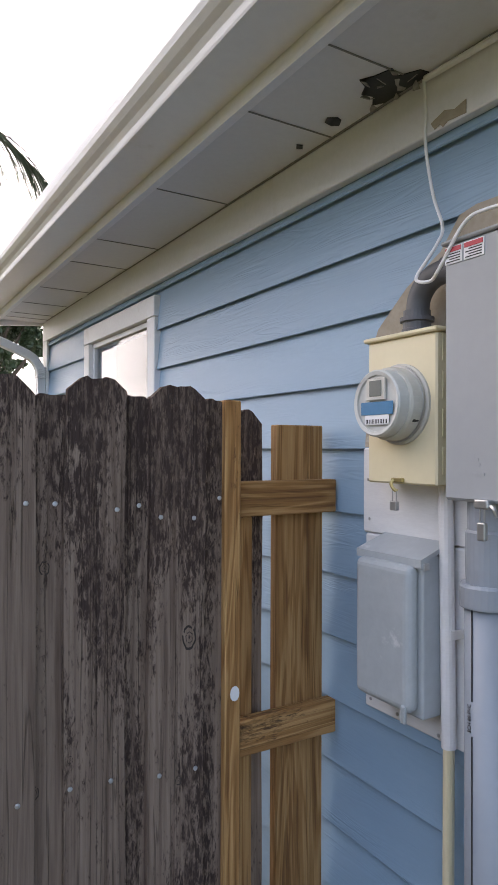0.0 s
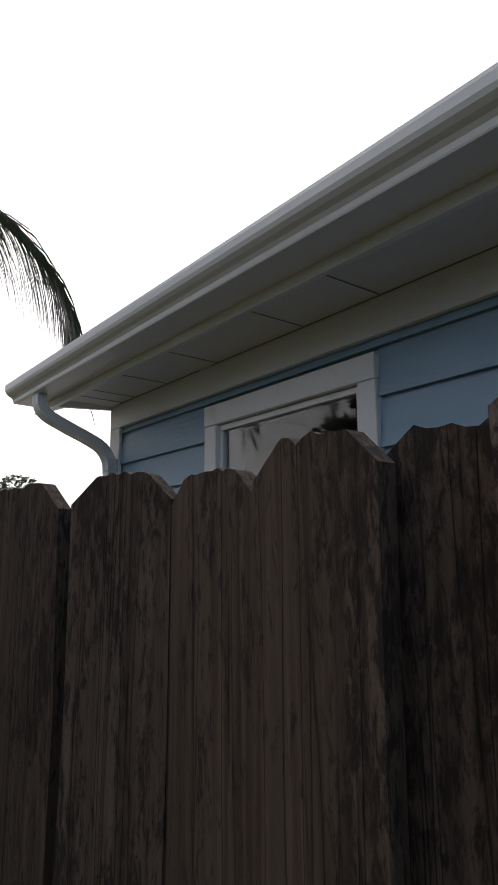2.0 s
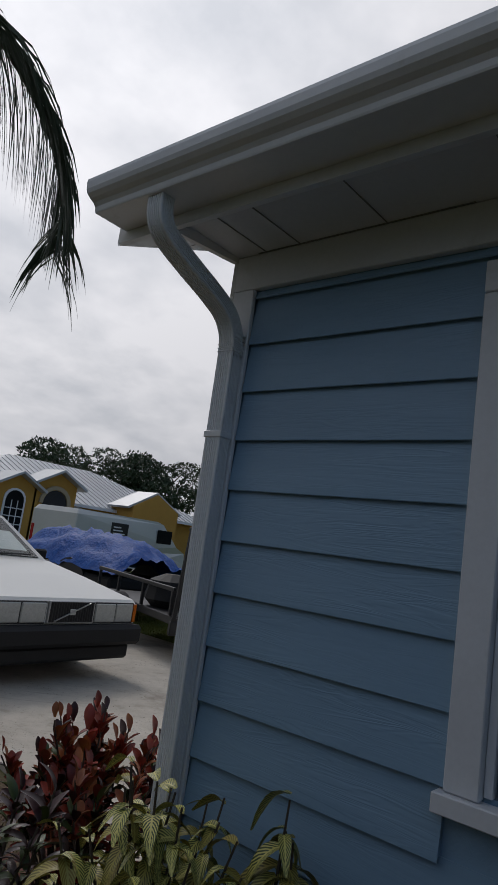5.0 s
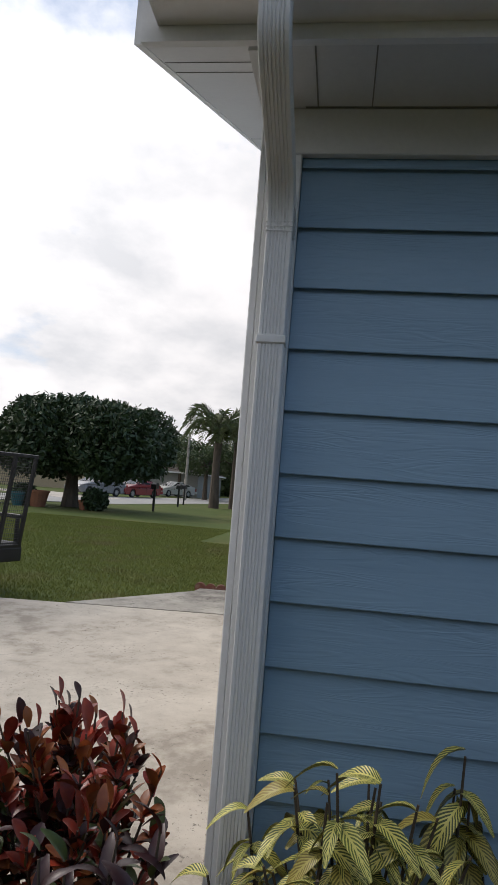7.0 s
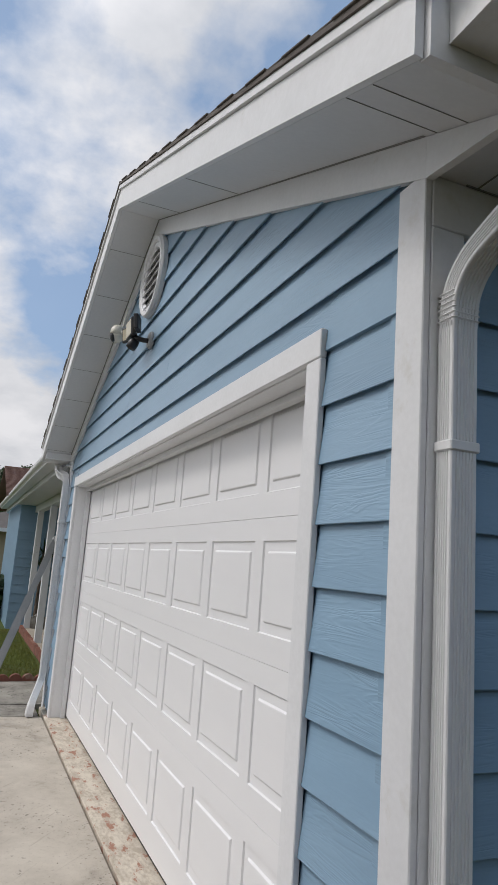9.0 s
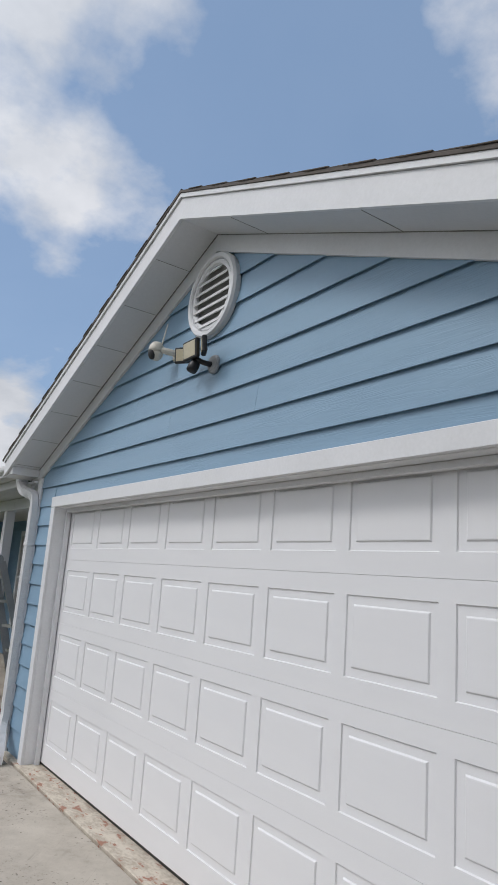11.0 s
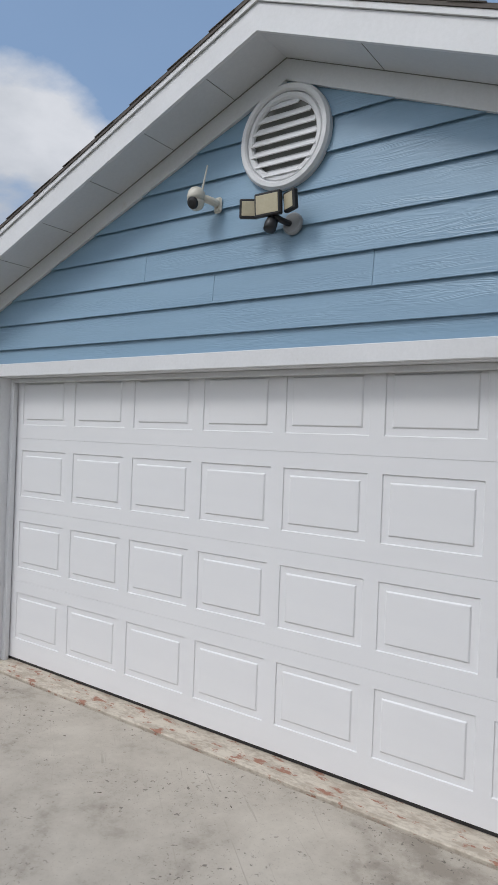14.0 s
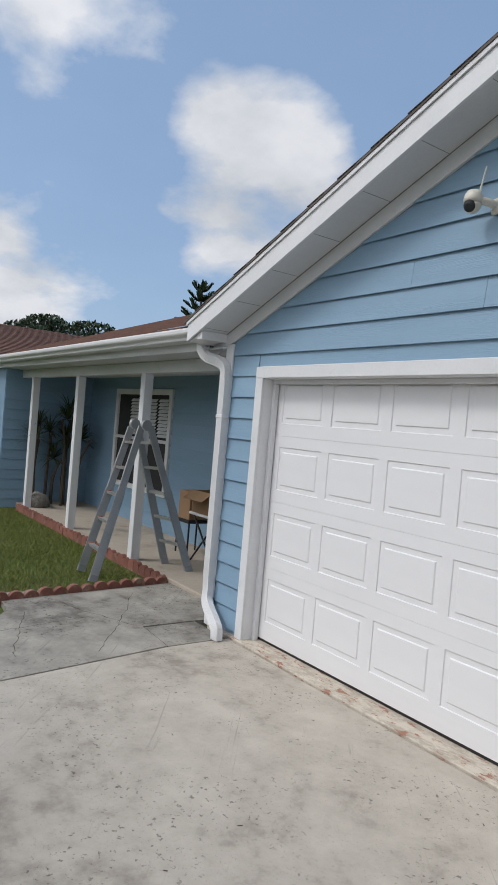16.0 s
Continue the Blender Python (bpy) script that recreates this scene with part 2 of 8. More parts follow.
def wood(name, dark, mid, pale, stain, amount=0.5, axis="z", rough=0.88, crack=0.5, top=0.0, vary=0.2, ring=0.16):
    """Sawn board: long grain, drying cracks, and mildew in flakes and patches."""
    m, nt, p, co, info, vec = start(name, rough, 0.25)

    def along(across, length):
        return (across, across, length) if axis == "z" else (length, across, across)
    grain = spotty(nt, vec, along(75, 1.6), 6, 0.62, 0.4)
    rings = spotty(nt, vec, along(17, 0.75), 3, 0.5, 1.4)
    patch = spotty(nt, vec, along(7, 1.5), 4, 0.6)
    flake = spotty(nt, vec, along(120, 30), 6, 0.75, 0.4)
    line = spotty(nt, vec, along(38, 0.55), 2, 0.5)
    ring_line = stepped(nt, calc(nt, "PINGPONG", calc(nt, "MULTIPLY", rings, 6.0), 0.5), 0.05, 0.45)
    tone = calc(nt, "ADD", calc(nt, "MULTIPLY", grain, 0.80), calc(nt, "MULTIPLY", ring_line, ring))
    ramp = nt.nodes.new("ShaderNodeValToRGB")
    e = ramp.color_ramp.elements
    e[0].position, e[1].position = 0.26, 0.74
    e[0].color, e[1].color = (*dark, 1), (*pale, 1)
    e.new(0.47).color = (*mid, 1)
    link(nt, tone, ramp.inputs["Fac"])
    cracks = calc(nt, "MULTIPLY", stepped(nt, calc(nt, "ABSOLUTE", calc(nt, "SUBTRACT", line, 0.5), 0.0), 0.0, 0.012, 1.0, 0.0), crack)
    col = tint(nt, cracks, ramp.outputs["Color"], tuple(c * 0.35 for c in dark))
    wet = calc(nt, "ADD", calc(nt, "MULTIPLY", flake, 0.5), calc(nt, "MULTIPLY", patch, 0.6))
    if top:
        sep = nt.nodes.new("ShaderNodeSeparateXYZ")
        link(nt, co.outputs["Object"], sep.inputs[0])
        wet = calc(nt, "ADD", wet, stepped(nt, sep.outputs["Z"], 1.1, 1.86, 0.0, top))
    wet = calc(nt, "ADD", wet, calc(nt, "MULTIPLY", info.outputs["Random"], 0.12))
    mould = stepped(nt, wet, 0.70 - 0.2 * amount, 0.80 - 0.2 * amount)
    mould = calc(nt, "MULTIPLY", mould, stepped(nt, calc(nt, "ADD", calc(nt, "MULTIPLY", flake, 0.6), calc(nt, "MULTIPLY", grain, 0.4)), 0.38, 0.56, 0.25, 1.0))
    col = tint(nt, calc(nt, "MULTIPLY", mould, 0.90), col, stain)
    hsv = nt.nodes.new("ShaderNodeHueSaturation")
    link(nt, stepped(nt, info.outputs["Random"], 0, 1, 1 - vary, 1 + vary), hsv.inputs["Value"])
    link(nt, col, hsv.inputs["Color"])
    link(nt, hsv.outputs["Color"], p.inputs["Base Color"])
    h = calc(nt, "SUBTRACT", calc(nt, "ADD", tone, calc(nt, "MULTIPLY", flake, 0.5)), calc(nt, "MULTIPLY", cracks, 1.2))
    b = node(nt, "ShaderNodeBump", Strength=0.8, Distance=0.004)
    link(nt, h, b.inputs["Height"])
    link(nt, b.outputs[0], p.inputs["Normal"])
    return m


def siding_paint(name, col, deep):
    """Satin paint over an embossed wood grain that comes and goes along the board."""
    m, nt, p, co, info, vec = start(name, 0.40, 0.45)
    broad = spotty(nt, vec, (0.9, 6, 6), 4, 0.6)
    fine = spotty(nt, vec, (30, 90, 90), 3, 0.6)
    tone = calc(nt, "ADD", calc(nt, "MULTIPLY", broad, 0.8), calc(nt, "MULTIPLY", fine, 0.2))
    base = tint(nt, stepped(nt, tone, 0.35, 0.65), deep, col)
    hsv = nt.nodes.new("ShaderNodeHueSaturation")
    link(nt, stepped(nt, info.outputs["Random"], 0, 1, 0.965, 1.035), hsv.inputs["Value"])
    link(nt, base, hsv.inputs["Color"])
    link(nt, hsv.outputs["Color"], p.inputs["Base Color"])
    rings = spotty(nt, vec, (2.2, 26, 26), 3, 0.5, 0.8)
    wave = stepped(nt, calc(nt, "PINGPONG", calc(nt, "MULTIPLY", rings, 7.0), 0.5), 0.0, 0.5)
    mask = stepped(nt, spotty(nt, vec, (1.6, 9, 9), 2, 0.5), 0.40, 0.66, 0.15, 1.0)
    b = node(nt, "ShaderNodeBump", Strength=0.26, Distance=0.003)
    link(nt, calc(nt, "ADD", calc(nt, "MULTIPLY", wave, mask), calc(nt, "MULTIPLY", fine, 0.25)), b.inputs["Height"])
    link(nt, b.outputs[0], p.inputs["Normal"])
    return m


def concrete(name, pale, mid, dark, pit=0.5):
    """Broom-worn concrete: broad stains, rubbed streaks, pits and grit."""
    m, nt, p, co, info, vec = start(name, 0.86, 0.3)
    broad = spotty(nt, vec, (0.8, 0.8, 0.8), 5, 0.6, 0.5)
    mottle = spotty(nt, vec, (4.5, 4.5, 4.5), 6, 0.68)
    grit = spotty(nt, vec, (75, 75, 75), 4, 0.75)
    turn = node(nt, "ShaderNodeMapping")
    turn.inputs["Rotation"].default_value = (0, 0, 0.7)
    link(nt, vec, turn.inputs["Vector"])
    streak = spotty(nt, turn.outputs[0], (1.3, 24, 8), 4, 0.6, 0.9)
    tone = calc(nt, "ADD", calc(nt, "MULTIPLY", broad, 0.55), calc(nt, "MULTIPLY", mottle, 0.45))
    ramp = nt.nodes.new("ShaderNodeValToRGB")
    e = ramp.color_ramp.elements
    e[0].position, e[1].position = 0.39, 0.60
    e[0].color, e[1].color = (*dark, 1), (*pale, 1)
    e.new(0.47).color = (*mid, 1)
    link(nt, tone, ramp.inputs["Fac"])
    rub = calc(nt, "MULTIPLY", stepped(nt, streak, 0.60, 0.68), stepped(nt, broad, 0.44, 0.60, 0.0, 0.5))
    col = tint(nt, rub, ramp.outputs["Color"], dark)
    pits = spotty(nt, vec, (34, 34, 34), 3, 0.65)
    where = stepped(nt, spotty(nt, vec, (1.7, 1.7, 1.7), 5, 0.65), 0.43, 0.60)
    hole = calc(nt, "MULTIPLY", stepped(nt, pits, 0.60, 0.66), where)
    col = tint(nt, calc(nt, "MULTIPLY", hole, pit), col, tuple(c * 0.35 for c in dark))
    spk = calc(nt, "MULTIPLY", stepped(nt, grit, 0.58, 0.70), 0.5)
    col = tint(nt, spk, col, tuple(c * 0.55 for c in dark))
    link(nt, col, p.inputs["Base Color"])
    b = node(nt, "ShaderNodeBump", Strength=0.6, Distance=0.004)
    link(nt, calc(nt, "SUBTRACT", calc(nt, "ADD", calc(nt, "MULTIPLY", grit, 0.5), mottle), hole), b.inputs["Height"])
    link(nt, b.outputs[0], p.inputs["Normal"])
    return m


SIDING = siding_paint("blue siding paint", (0.250, 0.385, 0.515), (0.225, 0.352, 0.478))
TRIM = material("white trim paint", (0.78, 0.785, 0.80), (0.71, 0.715, 0.725), rough=0.5, scale=3, fine=60, bump=0.12, spots=(0.58, 0.56, 0.51), spot_scale=5, spot_edge=(0.62, 0.82), vary=0.02)
SOFFIT = material("soffit vinyl", (0.69, 0.70, 0.72), (0.63, 0.64, 0.66), rough=0.6, scale=2, fine=50, bump=0.08, spots=(0.52, 0.50, 0.46), spot_scale=4, spot_edge=(0.62, 0.85))
GUTTER = material("white aluminium gutter", (0.78, 0.78, 0.78), (0.72, 0.72, 0.73), rough=0.35, scale=2, fine=40, bump=0.05, spots=(0.55, 0.53, 0.48), spot_scale=6, spot_edge=(0.64, 0.85))
DOORW = material("garage door paint", (0.80, 0.80, 0.81), (0.77, 0.77, 0.785), rough=0.42, scale=1.5, fine=120, stretch=(1, 1, 6), bump=0.08, dist=0.001)
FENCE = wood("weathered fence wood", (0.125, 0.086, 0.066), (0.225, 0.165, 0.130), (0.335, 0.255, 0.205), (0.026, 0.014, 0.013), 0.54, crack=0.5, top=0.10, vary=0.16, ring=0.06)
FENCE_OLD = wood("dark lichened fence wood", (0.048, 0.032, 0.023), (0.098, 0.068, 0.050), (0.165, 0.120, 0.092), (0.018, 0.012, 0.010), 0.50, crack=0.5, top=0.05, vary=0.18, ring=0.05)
LUMBER = wood("fresh tan lumber", (0.17, 0.075, 0.026), (0.33, 0.165, 0.060), (0.50, 0.29, 0.125), (0.055, 0.028, 0.014), 0.05, rough=0.7, crack=0.35, vary=0.14, ring=0.22)
LUMBER_H = wood("fresh tan lumber rail", (0.15, 0.065, 0.023), (0.29, 0.145, 0.052), (0.46, 0.265, 0.115), (0.050, 0.026, 0.013), 0.08, axis="x", rough=0.7, crack=0.35, vary=0.12, ring=0.22)
MOSSY = material("mossy post wood", (0.112, 0.114, 0.022), (0.046, 0.050, 0.012), rough=0.9, scale=5, stretch=(4, 4, 0.8), fine=40, bump=0.7, dist=0.004, spots=(0.035, 0.032, 0.016), spot_scale=2.6, spot_edge=(0.5, 0.72))
CONCRETE = concrete("driveway concrete", (0.54, 0.490, 0.42), (0.445, 0.40, 0.340), (0.30, 0.265, 0.22), 0.75)
CONCRETE_OLD = concrete("old rough concrete", (0.42, 0.39, 0.34), (0.30, 0.28, 0.245), (0.17, 0.155, 0.135), 0.9)
WORN = material("worn painted sill", (0.60, 0.54, 0.45), (0.42, 0.36, 0.29), rough=0.85, scale=12, stretch=(0.5, 1, 1), fine=60, bump=0.7, dist=0.004, spots=(0.34, 0.175, 0.12), spot_scale=15, spot_edge=(0.555, 0.60), sharp=(0.42, 0.56))
GRASS_SOIL = material("lawn soil and thatch", (0.096, 0.122, 0.040), (0.072, 0.094, 0.031), rough=0.95, scale=0.5, fine=30, bump=0.8, dist=0.02, spots=(0.125, 0.125, 0.048), spot_scale=0.35, spot_edge=(0.5, 0.68), spec=0.08)
DRY_SOIL = material("dry thin turf soil", (0.135, 0.098, 0.066), (0.085, 0.062, 0.042), rough=0.95, scale=3, fine=60, bump=1.0, dist=0.02, spots=(0.075, 0.085, 0.028), spot_scale=1.6, spot_edge=(0.46, 0.62), spec=0.08)
BLADE = material("green grass", (0.215, 0.235, 0.062), (0.150, 0.175, 0.040), rough=0.7, scale=1.3, fine=20, bump=0, spots=(0.20, 0.165, 0.075), spot_scale=0.7, spot_edge=(0.52, 0.72), spec=0.08)
BLADE_DRY = material("dry grass", (0.205, 0.140, 0.072), (0.135, 0.092, 0.046), rough=0.8, scale=3, fine=20, bump=0, spots=(0.085, 0.105, 0.026), spot_scale=1.1, spot_edge=(0.48, 0.60), spec=0.08)
ASPHALT = material("pale street asphalt", (0.36, 0.35, 0.33), (0.29, 0.28, 0.265), rough=0.9, scale=0.6, fine=30, bump=0.2)
SHINGLE = material("brown roof shingle", (0.205, 0.108, 0.078), (0.115, 0.064, 0.050), rough=0.95, scale=4, fine=90, bump=0.6, dist=0.004, vary=0.18)
GREY_SHINGLE = material("grey brown shingle", (0.155, 0.135, 0.12), (0.10, 0.088, 0.08), rough=0.95, scale=3, fine=60, bump=0.5)
SCALLOP = material("red concrete edging", (0.27, 0.105, 0.075), (0.17, 0.07, 0.052), rough=0.9, scale=6, fine=60, bump=0.5, spots=(0.36, 0.28, 0.21), spot_scale=5, spot_edge=(0.56, 0.75), vary=0.15)
CREAM = material("cream enamel box", (0.72, 0.64, 0.44), (0.68, 0.60, 0.41), rough=0.4, scale=3, fine=40, bump=0.03, spots=(0.40, 0.33, 0.21), spot_scale=4, spot_edge=(0.70, 0.86))
GREYBOX = material("grey enamel box", (0.33, 0.345, 0.36), (0.305, 0.32, 0.335), rough=0.5, scale=2, fine=40, bump=0.04, spots=(0.33, 0.34, 0.34), spot_scale=5, spot_edge=(0.6, 0.85))
PVC = material("grey pvc conduit", (0.26, 0.29, 0.33), (0.24, 0.27, 0.31), rough=0.4, scale=3, fine=30, bump=0.02)
PVC_DK = material("dark grey pvc elbow", (0.105, 0.108, 0.118), (0.085, 0.088, 0.096), rough=0.5, scale=5, fine=30, bump=0.03)
BLACK = material("black plastic", (0.018, 0.018, 0.02), (0.013, 0.013, 0.014), rough=0.45, scale=5, bump=0.03)
STEEL = material("galvanised steel", (0.48, 0.49, 0.50), (0.38, 0.39, 0.40), rough=0.38, metal=0.85, scale=8, fine=50, bump=0.05)
ALU = material("ladder aluminium", (0.56, 0.56, 0.56), (0.44, 0.44, 0.44), rough=0.42, metal=0.7, scale=5, fine=60, bump=0.06)
BARK = material("grey brown bark", (0.135, 0.105, 0.080), (0.070, 0.055, 0.043), rough=0.95, scale=5, fine=30, stretch=(1, 1, 0.4), bump=1.0, dist=0.02)
LEAF = material("dark broad leaf", (0.045, 0.075, 0.026), (0.024, 0.043, 0.016), rough=0.55, scale=2, fine=8, bump=0, vary=0.1)
LEAF_MID = material("mid green leaf", (0.075, 0.110, 0.035), (0.040, 0.066, 0.022), rough=0.6, scale=1.5, fine=8, bump=0)
PALM = material("palm leaflet", (0.048, 0.070, 0.032), (0.026, 0.040, 0.020), rough=0.5, scale=3, fine=12, bump=0)
# lack of light indoors is put into this near-black colour
DARK_IN = material("near-black for unlit interior", (0.035, 0.035, 0.036), (0.028, 0.028, 0.03), rough=0.9, scale=2, bump=0)
BRASS = material("brass tag", (0.45, 0.36, 0.16), rough=0.4, metal=0.8, scale=9, bump=0.03)
PANE = glass("window glass")
WHITE_PAINT = material("peeling white wall paint", (0.74, 0.74, 0.75), (0.67, 0.67, 0.68), rough=0.6, scale=5, fine=50, stretch=(1, 1, 5), bump=0.3, spots=(0.52, 0.48, 0.42), spot_scale=6, spot_edge=(0.68, 0.84))


# ---- mesh helpers ----
def part(name, bm, mat, parent=None, label="", smooth=False):
    me = bpy.data.meshes.new(name)
    bm.to_mesh(me)
    bm.free()
    if smooth:
        me.polygons.foreach_set("use_smooth", [True] * len(me.polygons))
    me.materials.append(mat)
    ob = new(name, me)
    if parent:
        ob.parent = parent
    if label:
        ob["label"] = label
    return ob


def thing(name, label, category, group="", at=None, kind=""):
    ob = new(name)
    ob.empty_display_size = 0.1
    if at is not None:
        ob.matrix_basis = at
    return tagged(ob, label, category, group, kind)


def setting(name, bm, mat, label="", category="", smooth=False):
    ob = part(name, bm, mat, smooth=smooth)
    return tagged(ob, label, category, kind="structure")


def box(bm, x0, x1, y0, y1, z0, z1, c=0.0, m=None):
    """A box, with its edges cut off by c."""
    lo, hi = (min(x0, x1), min(y0, y1), min(z0, z1)), (max(x0, x1), max(y0, y1), max(z0, z1))
    tmp = bmesh.new()
    if c <= 0:
        r = bmesh.ops.create_cube(tmp, size=1)
        for v in r["verts"]:
            v.co = [lo[i] if v.co[i] < 0 else hi[i] for i in range(3)]
    else:
        for sx in (0, 1):
            for sy in (0, 1):
                for sz in (0, 1):
                    s = (sx, sy, sz)
                    for k in range(3):
                        tmp.verts.new([(hi[i] if s[i] else lo[i]) + (0 if i == k else (-c if s[i] else c)) for i in range(3)])
        bmesh.ops.convex_hull(tmp, input=list(tmp.verts))
        bmesh.ops.dissolve_limit(tmp, angle_limit=0.01, verts=list(tmp.verts), edges=list(tmp.edges))
    merge(bm, tmp, m)


def merge(bm, tmp, m=None):
    if m is not None:
        bmesh.ops.transform(tmp, matrix=m, verts=list(tmp.verts))
    bmesh.ops.recalc_face_normals(tmp, faces=list(tmp.faces))
    made = {v: bm.verts.new(v.co) for v in tmp.verts}
    for f in tmp.faces:
        bm.faces.new([made[v] for v in f.verts])
    tmp.free()


def prism(bm, poly, axis, a, b, m=None):
    """A polygon of (u, v) pairs pushed along an axis from a to b; u, v are the two other axes in order."""
    def place(u, v, w):
        p = [u, v]
        p.insert(axis, w)
        return p
    tmp = bmesh.new()
    va = [tmp.verts.new(place(u, v, a)) for u, v in poly]
    vb = [tmp.verts.new(place(u, v, b)) for u, v in poly]
    tmp.faces.new(va)
    tmp.faces.new(vb)
    n = len(poly)
    for i in range(n):
        tmp.faces.new((va[i], va[(i + 1) % n], vb[(i + 1) % n], vb[i]))
    merge(bm, tmp, m)


def sweep(bm, pts, prof, up=(0, 0, 1), scale=None, cap=True, m=None):
    """A closed profile of (u, v) pairs carried along a line of points."""
    tmp = bmesh.new()
    pts = [Vector(p) for p in pts]
    rings = []
    side0 = None
    for i, p in enumerate(pts):
        d = (pts[min(i + 1, len(pts) - 1)] - pts[max(i - 1, 0)]).normalized()
        if side0 is None:
            side = d.cross(Vector(up))
            if side.length < 1e-4:
                side = d.cross(Vector((0, 1, 0)))
        else:
            side = side0 - d * side0.dot(d)
        side.normalize()
        side0 = side
        top = side.cross(d)
        s = scale[i] if scale else 1.0
        rings.append([tmp.verts.new(p + (side * u + top * v) * s) for u, v in prof])
    n = len(prof)
    for a, b in zip(rings, rings[1:]):
        for k in range(n):
            tmp.faces.new((a[k], a[(k + 1) % n], b[(k + 1) % n], b[k]))
    if cap:
        tmp.faces.new(rings[0])
        tmp.faces.new(rings[-1])
    merge(bm, tmp, m)


def circle(r, n=10):
    return [(r * math.cos(2 * math.pi * k / n), r * math.sin(2 * math.pi * k / n)) for k in range(n)]


def curve_pts(ctrl, n=8):
    """A smooth line through control points."""
    c = [Vector(p) for p in ctrl]
    c = [c[0] * 2 - c[1]] + c + [c[-1] * 2 - c[-2]]
    out = []
    for i in range(1, len(c) - 2):
        for k in range(n):
            t = k / n
            a, b, d, e = c[i - 1], c[i], c[i + 1], c[i + 2]
            out.append(0.5 * ((2 * b) + (d - a) * t + (2 * a - 5 * b + 4 * d - e) * t * t + (3 * b - a - 3 * d + e) * t ** 3))
    return out + [c[-2]]


def lathe(bm, prof, n=16, m=None):
    """Rings of (radius, z) joined round the z axis, closed at both ends."""
    tmp = bmesh.new()
    rings = [[tmp.verts.new((max(r, 1e-4) * math.cos(2 * math.pi * k / n), max(r, 1e-4) * math.sin(2 * math.pi * k / n), z)) for k in range(n)] for r, z in prof]
    for a, b in zip(rings, rings[1:]):
        for k in range(n):
            tmp.faces.new((a[k], a[(k + 1) % n], b[(k + 1) % n], b[k]))
    tmp.faces.new(rings[0])
    tmp.faces.new(rings[-1])
    merge(bm, tmp, m)


def mesh_from(name, verts, faces, mat, parent=None, label=""):
    me = bpy.data.meshes.new(name)
    me.from_pydata(verts, [], faces)
    me.update()
    me.materials.append(mat)
    ob = new(name, me)
    if parent:
        ob.parent = parent
    if label:
        ob["label"] = label
    return ob


# ---- the place in numbers ----
W = 5.85              # garage front, from its side wall at x = 0
RIDGE, SLOPE = 2.86, 0.409
RAKE_Z = 3.738        # underside of the rake at the ridge
RAKE_Y = 0.30         # overhang of the gable
EAVE_X = -0.345       # side fascia
EAVE_L = 6.08         # fascia on the porch side
SOF_Z = 2.462
LAP = 0.1732


def rake(x):
    return RAKE_Z - SLOPE * abs(x - RIDGE)


# ---- house: garage wing walls ----
def wall_mesh():
    bm = bmesh.new()
    # side wall in pieces round the window
    for y0, y1, z0, z1 in ((-9.0, -1.875, -0.25, 2.46), (-1.875, -1.037, -0.25, 0.91), (-1.875, -1.037, 2.18, 2.46), (-1.037, -0.0, -0.25, 2.46)):
        box(bm, 0.012, 0.14, y0, y1, z0, z1)
    return bm


wall_side = setting("wall_side", wall_mesh(), SIDING, "blue painted lap siding wall beside the side yard", "wall")
bm = bmesh.new()
box(bm, 0.14, 0.555, -0.14, -0.012, -0.1, 2.45)
box(bm, 5.305, W - 0.012, -0.14, -0.012, -0.1, 2.45)
box(bm, 0.555, 5.305, -0.14, -0.012, 2.125, 2.45)
prism(bm, [(0.0, 2.451), (W, 2.451), (W, rake(W)), (RIDGE, RAKE_Z), (0.0, rake(0))], 1, -0.14, -0.012)
wall_front = setting("wall_front", bm, SIDING, "blue painted lap siding gable wall over the garage door", "wall")
bm = bmesh.new()
box(bm, W - 0.14, W - 0.012, -8.0, -0.14, -0.1, 2.45)
wall_inner = setting("wall_porch_side", bm, SIDING, "blue painted lap siding wall beside the porch", "wall")
bm = bmesh.new()
box(bm, 0.0, W, -9.0, -8.86, -0.2, 2.47)
setting("wall_back", bm, SIDING, "plain blue back wall", "wall")


# ---- trim, soffit, fascia ----
def trim(name, label, *boxes, mat=TRIM, c=0.003):
    bm = bmesh.new()
    for b in boxes:
        box(bm, *b, c=c)
    return tagged(part(name, bm, mat), label, "trim", kind="structure")


trim("trim_corner_front", "white corner board on the garage front", (-0.018, 0.092, 0.0, 0.020, -0.02, rake(0.03) - 0.115))
trim("trim_corner_side", "white corner board on the side wall", (-0.020, -0.001, -0.100, -0.001, -0.05, 2.325))
trim("trim_corner_left", "white corner board beside the porch", (5.762, W + 0.018, 0.0, 0.020, -0.02, rake(5.8) - 0.118))
trim("trim_frieze_side", "white frieze board under the side soffit", (-0.020, 0.010, -9.0, -0.001, 2.327, SOF_Z - 0.002))


def rake_board(name, label, y0, y1, low, high, x0, x1, mat=TRIM, cut=0.0):
    bm = bmesh.new()
    for a, b in ((x0, RIDGE), (RIDGE, x1)):
        poly = [(a, rake(a) + low), (b, rake(b) + low), (b, rake(b) + high), (a, rake(a) + high)]
        prism(bm, poly, 1, y0, y1)
    return tagged(part(name, bm, mat), label, "trim", kind="structure")


